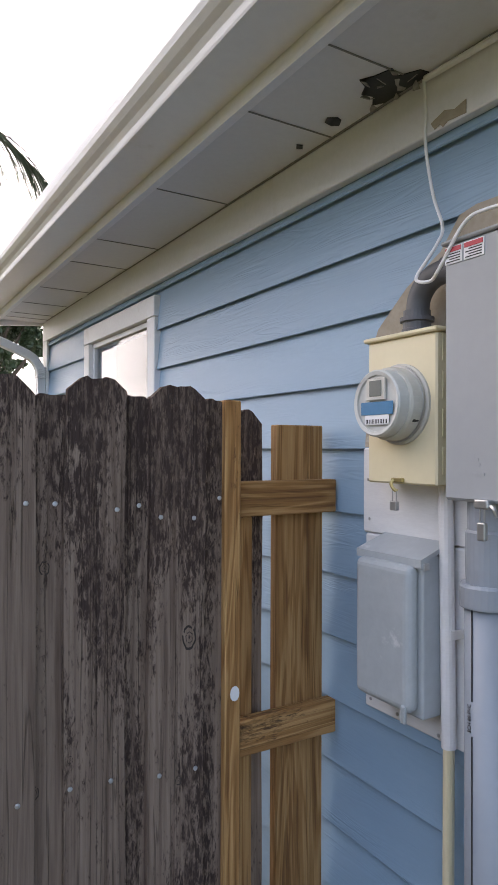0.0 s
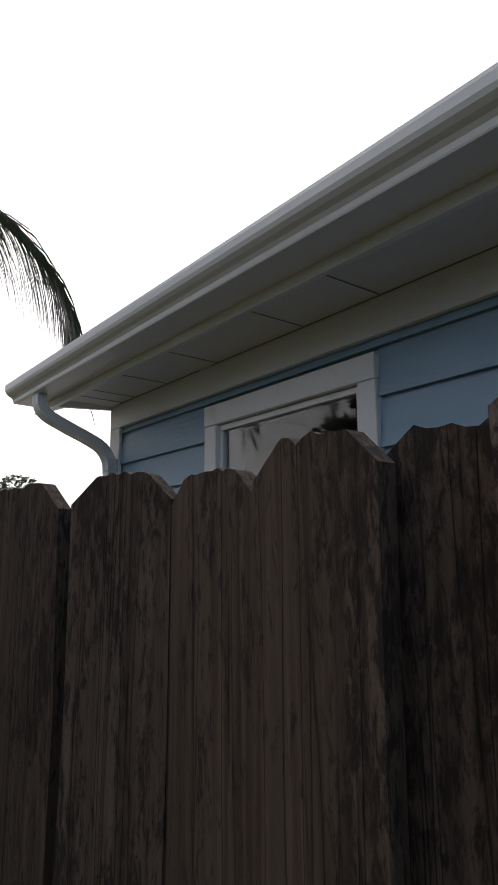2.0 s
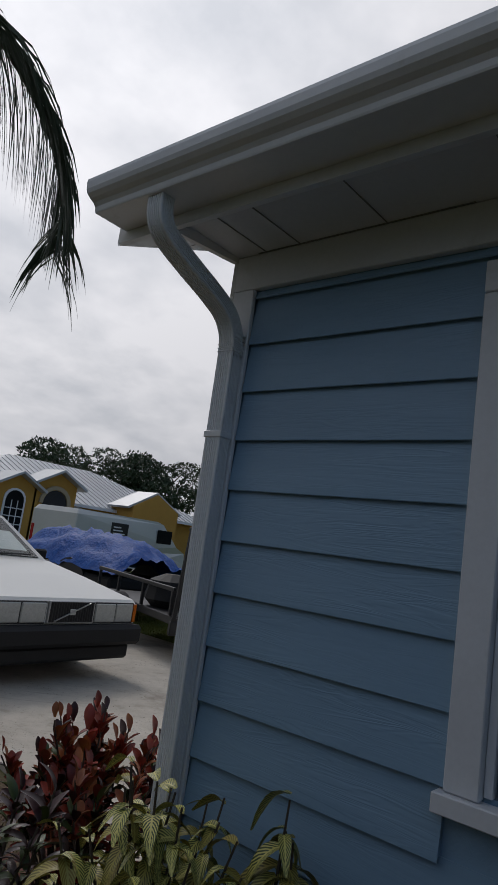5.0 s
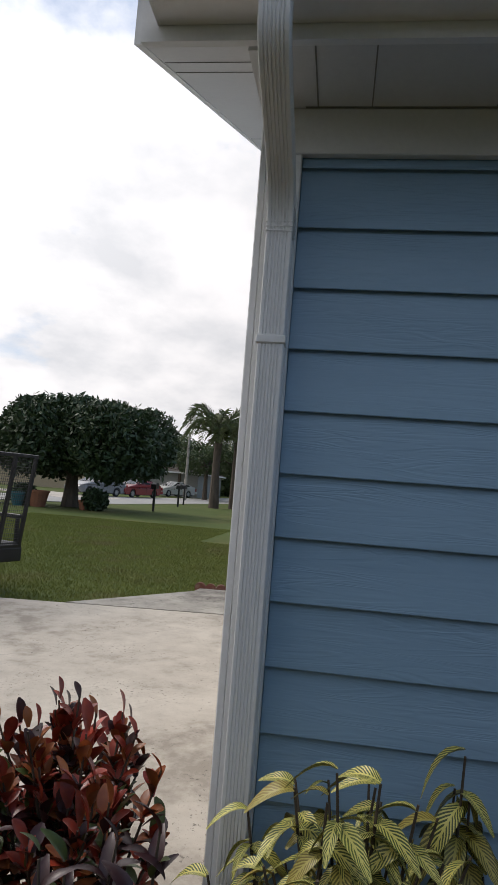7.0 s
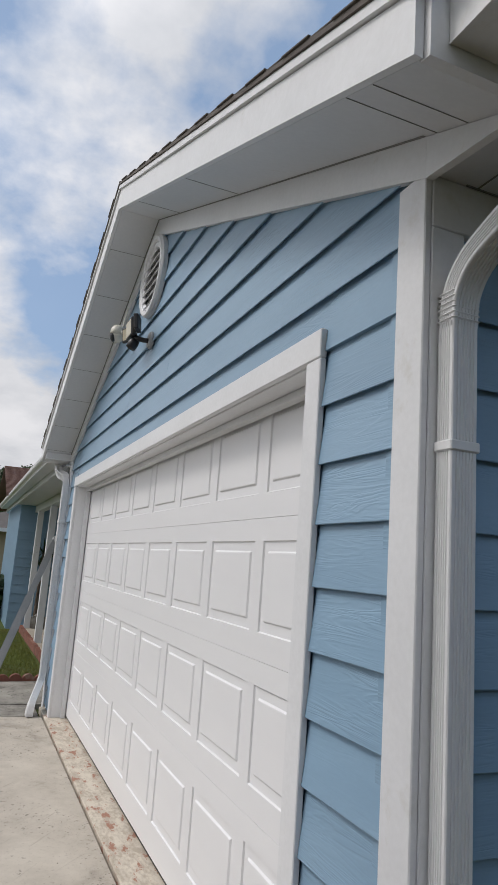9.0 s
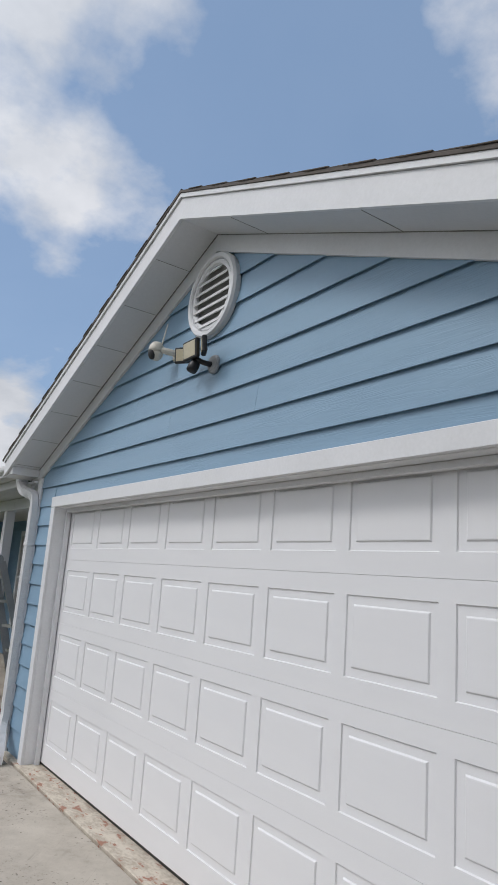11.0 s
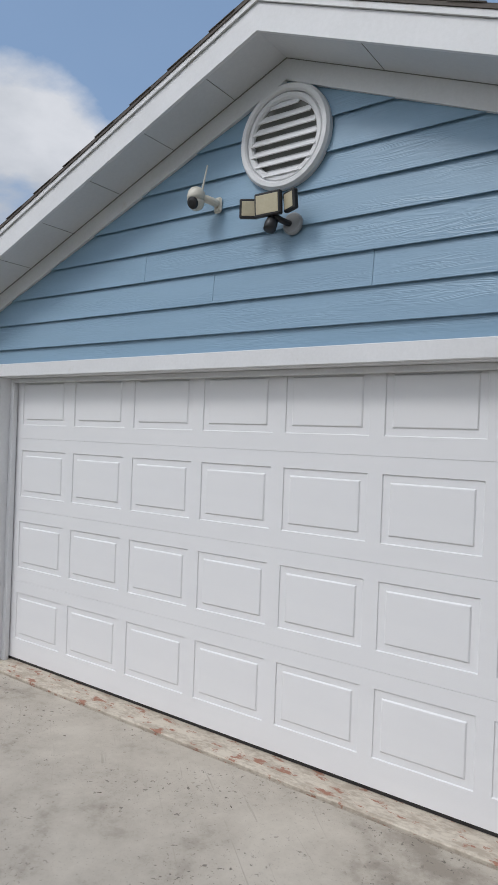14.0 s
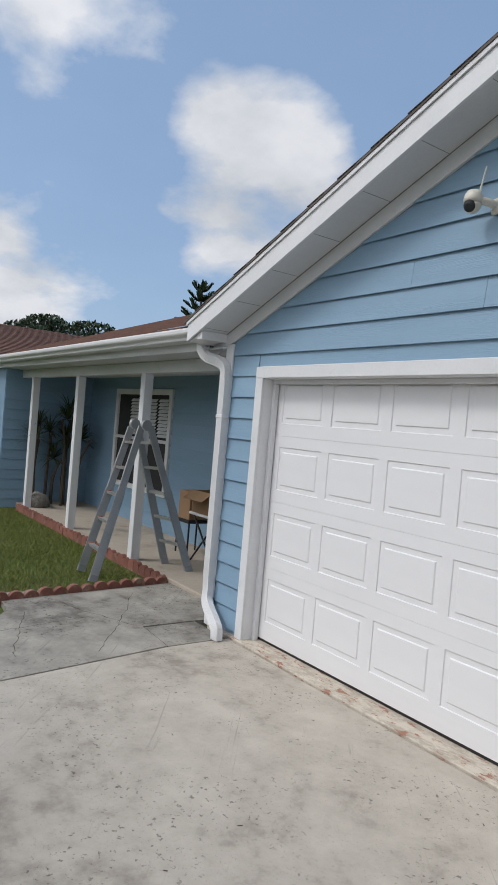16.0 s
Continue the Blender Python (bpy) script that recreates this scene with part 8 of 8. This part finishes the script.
# ---- street, houses, far things ----
bm = bmesh.new()
prism(bm, [(-200, 19.5), (8, 19.5), (20, 18.8), (27, 15.5), (33, 11.5), (60, 7.4), (200, 3), (200, 9), (62, 13.2), (38, 17.5), (31, 22), (22, 25.2), (8, 25.5), (-200, 25.5)], 2, -0.2, -0.030)
setting("road", bm, ASPHALT, "pale curving residential street", "road")
bm = bmesh.new()
prism(bm, [(36, 16.0), (42, 14.0), (47, 22), (41, 24)], 2, -0.2, -0.022)
setting("far_driveway", bm, CONCRETE, "pale driveway across the street", "driveway")
OCHRE = material("ochre stucco", (0.50, 0.28, 0.055), (0.44, 0.24, 0.045), rough=0.85, scale=2, fine=40, bump=0.2)
TIN = material("pale metal roof", (0.50, 0.51, 0.52), (0.43, 0.44, 0.45), rough=0.4, metal=0.3, scale=1.5, fine=20, bump=0.05)
BEIGE = material("beige stucco", (0.42, 0.34, 0.23), (0.37, 0.30, 0.20), rough=0.85, scale=2, fine=40, bump=0.15)
GREYWALL = material("grey stucco", (0.30, 0.30, 0.29), (0.26, 0.26, 0.25), rough=0.85, scale=2, bump=0.15)


def hip_house(name, label, x0, x1, y0, y1, wall_h, ridge_h, wall_mat, roof_mat, ribs=0, over=0.5):
    ob = thing(name, label, "house")
    bm = bmesh.new()
    box(bm, x0, x1, y0, y1, -0.1, wall_h)
    part("wall", bm, wall_mat, ob)
    bm = bmesh.new()
    xa, xb, ya, yb = x0 - over, x1 + over, y0 - over, y1 + over
    d = min(xb - xa, yb - ya) / 2
    if xb - xa > yb - ya:
        r0, r1 = ((xa + d), (ya + yb) / 2), ((xb - d), (ya + yb) / 2)
    else:
        r0, r1 = ((xa + xb) / 2, ya + d), ((xa + xb) / 2, yb - d)
    e = [bm.verts.new(p) for p in ((xa, ya, wall_h), (xb, ya, wall_h), (xb, yb, wall_h), (xa, yb, wall_h))]
    t0, t1 = bm.verts.new((*r0, ridge_h)), bm.verts.new((*r1, ridge_h))
    if xb - xa > yb - ya:
        for f in ((e[0], e[1], t1, t0), (e[1], e[2], t1), (e[2], e[3], t0, t1), (e[3], e[0], t0)):
            bm.faces.new(f)
    else:
        for f in ((e[0], e[1], t0), (e[1], e[2], t1, t0), (e[2], e[3], t1), (e[3], e[0], t0, t1)):
            bm.faces.new(f)
    bm.faces.new(e[::-1])
    roof = part("roof", bm, roof_mat, ob)
    bm = bmesh.new()
    for a, b in (((xa, ya), (xb, ya)), ((xa, ya), (xa, yb)), ((xb, ya), (xb, yb))):
        sweep(bm, [(*a, wall_h - 0.06), (*b, wall_h - 0.06)], [(-0.03, -0.08), (0.03, -0.08), (0.03, 0.08), (-0.03, 0.08)])
    part("fascia", bm, TRIM, ob)
    if ribs and xb - xa > yb - ya:
        bm = bmesh.new()
        k = xa + 0.3
        while k < xb:
            s = min(1, (k - xa) / d, (xb - k) / d)
            sweep(bm, [(k, ya, wall_h + 0.02), (k, ya + d * s, wall_h + (ridge_h - wall_h) * s + 0.02)], [(-0.02, -0.02), (0.02, -0.02), (0.02, 0.02), (-0.02, 0.02)], cap=False)
            k += 0.42
        tagged(part("roof_rib", bm, roof_mat, roof, "standing seams of the metal roof"), kind="stuff")
    return ob


def far_window(house, x, y, z0, w, h, arched=False, bars=2):
    bm = bmesh.new()
    poly = [(x - w / 2, z0), (x + w / 2, z0), (x + w / 2, z0 + h)]
    if arched:
        poly += [(x + w / 2 * math.cos(math.pi * k / 8), z0 + h + w / 2 * math.sin(math.pi * k / 8)) for k in range(1, 8)]
    poly.append((x - w / 2, z0 + h))
    big_poly = [(x + (u - x) * 1.22, z0 + (v - z0) * 1.08 - 0.05) for u, v in poly]
    prism(bm, big_poly, 1, y - 0.05, y)
    win_ = part("window", bm, TRIM, house)
    bm = bmesh.new()
    prism(bm, poly, 1, y - 0.07, y - 0.052)
    part("pane", bm, CARGLASS, win_)
    bm = bmesh.new()
    for k in range(1, bars + 1):
        box(bm, x - w / 2 + w * k / (bars + 1) - 0.02, x - w / 2 + w * k / (bars + 1) + 0.02, y - 0.09, y - 0.072, z0, z0 + h)
    for k in range(1, 4):
        box(bm, x - w / 2, x + w / 2, y - 0.095, y - 0.091, z0 + h * k / 4 - 0.02, z0 + h * k / 4 + 0.02)
    part("muntin", bm, TRIM, win_)


yellow = hip_house("house", "ochre stucco house with a pale standing-seam metal roof", 8.6, 26.0, 28.5, 40.0, 2.55, 5.0, OCHRE, TIN, ribs=1)
for gx, gw, gz in ((11.1, 2.2, 3.0), (13.3, 2.4, 3.4), (19.6, 3.4, 3.0)):
    bm = bmesh.new()
    prism(bm, [(gx - gw / 2, -0.1), (gx + gw / 2, -0.1), (gx + gw / 2, gz - 0.1), (gx, gz + gw * 0.22), (gx - gw / 2, gz - 0.1)], 1, 27.2 if gx < 17 else 26.6, 28.6)
    gb = part("gable", bm, OCHRE, yellow)
    bm = bmesh.new()
    sweep(bm, [(gx - gw / 2 - 0.3, 27.6, gz - 0.2), (gx, 27.6, gz + gw * 0.22 + 0.08), (gx + gw / 2 + 0.3, 27.6, gz - 0.2)], [(-0.9, -0.06), (0.9, -0.06), (0.9, 0.06), (-0.9, 0.06)], up=(0, 0, 1))
    part("gable_roof", bm, TIN, gb)
far_window(yellow, 11.1, 27.19, 0.7, 0.95, 1.5, True)
far_window(yellow, 15.6, 28.45, 0.9, 1.1, 0.9, True)
far_window(yellow, 9.4, 28.45, 0.7, 0.7, 1.4)
# shade of the entry recess, drawn as a flat dark panel
bm = bmesh.new()
prism(bm, [(12.6, -0.05), (14.0, -0.05), (14.0, 2.3)] + [(13.3 + 0.7 * math.cos(math.pi * k / 8), 2.3 + 0.7 * math.sin(math.pi * k / 8)) for k in range(1, 8)] + [(12.6, 2.3)], 1, 27.17, 27.19)
part("entry", bm, DARK_IN, yellow, "flat near-black panel for the shaded arched entry")
bm = bmesh.new()
sweep(bm, [(13.3 + 0.82 * math.cos(math.pi * k / 10), 27.15, 2.3 + 0.82 * math.sin(math.pi * k / 10)) for k in range(11)], [(-0.1, -0.05), (0.1, -0.05), (0.1, 0.05), (-0.1, 0.05)], up=(0, 1, 0))
part("arch_moulding", bm, BEIGE, yellow, "pale arch moulding")
yellow.location = (4.1, 0, 0)
low_house = hip_house("house", "low grey house with a dark shingle roof", -4.0, 5.6, 26.5, 36.0, 2.2, 3.7, GREYWALL, GREY_SHINGLE)
low_house.location = (3.0, 0, 0)
mid_house = hip_house("house", "small shingled house between trees", 5.9, 9.2, 36, 44, 2.3, 3.6, GREYWALL, GREY_SHINGLE)
far_window(mid_house, 7.6, 35.95, 0.8, 1.2, 1.2)
neigh = hip_house("house", "beige stucco neighbour house with a brown roof", 31, 43, -11.0, 1.3, 2.35, 4.6, BEIGE, GREY_SHINGLE, over=0.6)
h2 = hip_house("house", "pale house across the street", 66, 80, 14, 22, 2.5, 4.4, GREYWALL, GREY_SHINGLE)
h3 = hip_house("house", "pale house down the street", 60, 70, 24, 33, 2.5, 4.2, BEIGE, GREY_SHINGLE)
# shrub palm by the low house
bp = thing("shrub_palm", "bushy palm in front of the low house", "palm tree")
trunk_part(bp, [(3.4, 24.6, -0.1), (3.4, 24.6, 0.6), (3.4, 24.6, 1.3)], [0.12, 0.1, 0.08])
for k in range(13):
    a = k * 2.4
    c, s_ = math.cos(a), math.sin(a)
    frond(bp, [(3.4, 24.6, 1.2), (3.4 + 0.7 * c, 24.6 + 0.7 * s_, 2.3), (3.4 + 1.4 * c, 24.6 + 1.4 * s_, 1.9)], 0.5, 200 + k, LEAF_MID, every=0.1, droop=0.6, width=0.03)
# ponytail palm clump beyond the trailer
pc = thing("palm_clump", "clump of tall grassy palms beside the round tree", "palm tree")
for j, (x, y, h) in enumerate(((24.5, 17.2, 3.4), (25.5, 18.4, 4.0), (24.0, 19.4, 3.6), (26.0, 16.4, 3.2))):
    trunk_part(pc, [(x, y, -0.1), (x, y, h * 0.5), (x, y, h)], [0.16, 0.12, 0.1])
    for k in range(14):
        a = k * 2.4 + j
        c, s_ = math.cos(a), math.sin(a)
        frond(pc, [(x, y, h), (x + 0.6 * c, y + 0.6 * s_, h + 1.0), (x + 1.2 * c, y + 1.2 * s_, h + 0.4), (x + 1.5 * c, y + 1.5 * s_, h - 0.9)], 0.5, 300 + 20 * j + k, LEAF_MID, every=0.12, droop=0.9, width=0.035)
# thin palms by the neighbour house
for j, (x, y) in enumerate(((34.5, 2.9), (34.9, 2.4), (35.2, 1.8))):
    tp = thing("areca_palm", "slim pale-trunked palm by the neighbour house", "palm tree", "slim palms")
    trunk_part(tp, [(x, y, -0.1), (x, y - 0.1, 1.6), (x, y - 0.35 * (j - 1) - 0.2, 3.6)], [0.12, 0.09, 0.08], mat=CONCRETE_OLD, n=7)
    for k in range(9):
        a = k * 2.4 + j
        c, s_ = math.cos(a), math.sin(a)
        yy = y - 0.35 * (j - 1) - 0.2
        frond(tp, [(x, yy, 3.6), (x + 0.7 * c, yy + 0.7 * s_, 4.3), (x + 1.4 * c, yy + 1.4 * s_, 3.9), (x + 1.7 * c, yy + 1.7 * s_, 3.1)], 0.45, 400 + 20 * j + k, LEAF, every=0.12, droop=0.8, width=0.035)
# mailboxes, pole and parked cars along the street
for x, y in ((28.5, 8.15), (36.5, 8.9), (41.0, 9.6)):
    mb = thing("mailbox", "black mailbox on a post by the street", "mailbox", "mailboxes")
    bm = bmesh.new()
    box(bm, x - 0.05, x + 0.05, y - 0.05, y + 0.05, -0.06, 1.0, c=0.01)
    part("post", bm, BLACK, mb)
    bm = bmesh.new()
    prism(bm, [(x - 0.25, 1.0), (x + 0.25, 1.0), (x + 0.25, 1.22), (x + 0.12, 1.30), (x - 0.12, 1.30), (x - 0.25, 1.22)], 1, y - 0.12, y + 0.12)
    part("box", bm, BLACK, mb)
pole = bmesh.new()
sweep(pole, [(52.5, 12.2, -0.1), (52.5, 12.2, 5.6)], circle(0.12, 8), scale=[1.2, 0.8])
tagged(part("utility_pole", pole, CONCRETE_OLD), "thin grey street pole", "pole")
sedan("sedan", "small silver car parked across the street", Matrix.Translation((45, 17.2, -0.02)) @ Matrix.Rotation(radians(65), 4, "Z"), SILVER, boxy=False, shades=False)
sedan("sedan", "red car parked across the street", Matrix.Translation((49, 15.4, -0.02)) @ Matrix.Rotation(radians(70), 4, "Z"), paint("red car paint", (0.25, 0.02, 0.02)), boxy=False, shades=False)
sedan("sedan", "white car parked far down the street", Matrix.Translation((62, 15.6, -0.02)) @ Matrix.Rotation(radians(60), 4, "Z"), CARWHITE, boxy=False, shades=False)

# ---- siding boards ----
def board_mesh(length, height, thick=0.023):
    """A lap board, thicker at its foot, lying along x with its face to -y."""
    bm = bmesh.new()
    prism(bm, [(0.0, 0.015), (-thick + 0.0045, 0.013), (-thick + 0.0035, 0.0), (-thick + 0.001, 0.0), (-thick, 0.002), (-0.004, height), (0.0, height)], 0, 0, length)
    return bm


turn_side = Matrix.Rotation(radians(-90), 4, "Z")       # board along -y, face to -x
for n_ in range(-1, 15):
    z = 2.29 - LAP * n_
    top_z = min(z + LAP + 0.012, 2.326)
    if top_z - z < 0.02:
        continue
    spans = [(-5.4, -0.102)]
    if z < WZ1 and top_z > WZ0 - 0.05:
        spans = [(-5.4, WY0 - 0.002), (WY1 + 0.002, -0.102)]
        if z < WZ1 - 0.02 < top_z - 0.05 and top_z > WZ1:
            pass
    for y0, y1 in spans:
        cuts = [y0]
        random.seed(n_ * 7 + int(y0 * 10))
        if y1 - y0 > 3:
            cuts.append(y0 + random.uniform(0.3, 0.9))
        cuts.append(y1)
        for a, b in zip(cuts, cuts[1:]):
            ob = part("siding_board", board_mesh(b - a - 0.002, top_z - z), SIDING, wall_side)
            ob.matrix_basis = Matrix.Translation((0.012, b, z)) @ turn_side
LAPF, Z0F = 0.1755, 1.440 - 0.1755 * 9
BUTTS = {15: (2.33, 3.31), 16: (3.85,)}
turn_front = Matrix.Rotation(radians(180), 4, "Z")      # board along -x, face to +y
for k in range(0, 24):
    z = Z0F + LAPF * k
    t = z + LAPF + 0.012
    if z < 2.214:
        spans = [(0.094, 0.469), (5.393, 5.761)] if z + 0.03 < 2.214 else []
    else:
        spans = [(0.094, 5.761)]
    if spans and z < 2.214 < t:
        spans = [(0.094, 5.761)]
    for x0, x1 in spans:
        zt = min(t, RAKE_Z - 0.05)
        # keep the board under the gable frieze
        lo, hi = x0, x1
        if z > 2.35:
            lo = max(x0, RIDGE - (RAKE_Z - 0.06 - z) / SLOPE)
            hi = min(x1, RIDGE + (RAKE_Z - 0.06 - z) / SLOPE)
        if hi - lo < 0.05:
            continue
        cuts = [lo] + [c for c in BUTTS.get(k, ()) if lo < c < hi] + [hi]
        for a, b in zip(cuts, cuts[1:]):
            h = t - z
            bm = board_mesh(b - a - 0.0025, h)
            if z < 2.214 < t and b - a > 1:       # board notched over the door head
                bm.free()
                bm = bmesh.new()
                th = 0.020
                prism(bm, [(0.0, 2.216 - z), (-0.007, 2.216 - z), (-0.004, h), (0.0, h)], 0, 5.761 - 5.391, 5.761 - 0.471)
                for u0, u1 in ((0, 5.761 - 5.394), (5.761 - 0.468, b - a)):
                    prism(bm, [(0.0, 0.0), (-th, 0.0), (-th, 0.004), (-0.004, h), (0.0, h)], 0, u0, u1)
            elif z > 2.35 or t > 2.4:             # ends cut to the rake
                for v in bm.verts:
                    xw = b - v.co.x
                    lim = RAKE_Z - 0.03 - (z + v.co.z)
                    if v.co.x < (b - a) / 2:
                        v.co.x = b - min(xw, max(RIDGE, RIDGE + lim / SLOPE))
                    else:
                        v.co.x = b - max(xw, min(RIDGE, RIDGE - lim / SLOPE))
            ob = part("siding_board", bm, SIDING, wall_front)
            ob.matrix_basis = Matrix.Translation((b, -0.012, z)) @ turn_front

# porch and wing walls
for k in range(14):
    z = 2.24 - LAPF * k
    if z < -0.05:
        break
    for x0, x1 in (((5.87, 9.70), (11.74, 12.89)) if 0.42 < z < 2.17 else ((5.87, 12.89),)):
        ob = part("siding_board", board_mesh(x1 - x0, LAPF + 0.01), SIDING, wall_porch)
        ob.matrix_basis = Matrix.Translation((x1, PWY, z - 0.04)) @ turn_front
    ob = part("siding_board", board_mesh(PWY * -1 - 0.03, LAPF + 0.01), SIDING, wall_wing)
    ob.matrix_basis = Matrix.Translation((12.9, -0.03, z - 0.04)) @ turn_side

# shingle courses on the porch and wing roofs
bm = bmesh.new()
n_ = 26
for k in range(n_):
    a, b = k / n_, (k + 1) / n_
    y0, y1 = 0.14 - 4.14 * a, 0.14 - 4.14 * b
    z0, z1 = 2.565 + 1.455 * a, 2.565 + 1.455 * b
    prism(bm, [(y0 + 0.012, z0 - 0.004), (y0 + 0.012, z0 + 0.016), (y1, z1 + 0.003), (y1, z1 + 0.001)], 0, 6.10, 13.4)
part("shingle_course", bm, SHINGLE, roof_porch)
bm = bmesh.new()
for k in range(n_):
    a, b = k / n_, (k + 1) / n_
    x0, x1 = 12.6 + 3.0 * a, 12.6 + 3.0 * b
    z0, z1 = 2.53 + 0.90 * a, 2.53 + 0.90 * b
    prism(bm, [(x0 - 0.012, z0 - 0.004), (x0 - 0.012, z0 + 0.016), (x1, z1 + 0.003), (x1, z1 + 0.001)], 1, -9.0, 0.305)
part("shingle_course", bm, SHINGLE, roof_wing)

# pale metal valley flashing where the porch roof meets the garage roof
bm = bmesh.new()
prism(bm, [(6.11, 2.607), (7.05, 2.607), (6.11, 2.90)], 1, -0.002, 0.002, Matrix.Translation((0, 0.10, 0)) @ Matrix.Translation((0, 0, 2.607)) @ Matrix.Rotation(radians(70.6), 4, "X") @ Matrix.Translation((0, 0, -2.607)))
tagged(part("valley_flashing", bm, STEEL), "pale metal flashing where two roofs meet", "flashing", kind="structure")
# shingle butts stepping along the rake edge of the garage roof
step_mesh = None
for side_ in (-1, 1):
    reach = (RIDGE - EAVE_X) if side_ < 0 else (EAVE_L - RIDGE)
    for k in range(int(reach / 0.14)):
        x = RIDGE + side_ * (reach - 0.14 * k - 0.07)
        if step_mesh is None:
            bm = bmesh.new()
            box(bm, -0.085, 0.085, -0.34, 0.020, 0.0, 0.005, c=0.001)
            ob = part("shingle", bm, GREY_SHINGLE, roof_garage)
            step_mesh = ob.data
        else:
            ob = new("shingle", step_mesh)
            ob.parent = roof_garage
        ob.matrix_basis = pose(x, RAKE_Y + (0.004 if k % 2 else -0.002), rake(x) + 0.1855, 0, side_ * (math.degrees(math.atan(SLOPE)) - 1.6), 0)
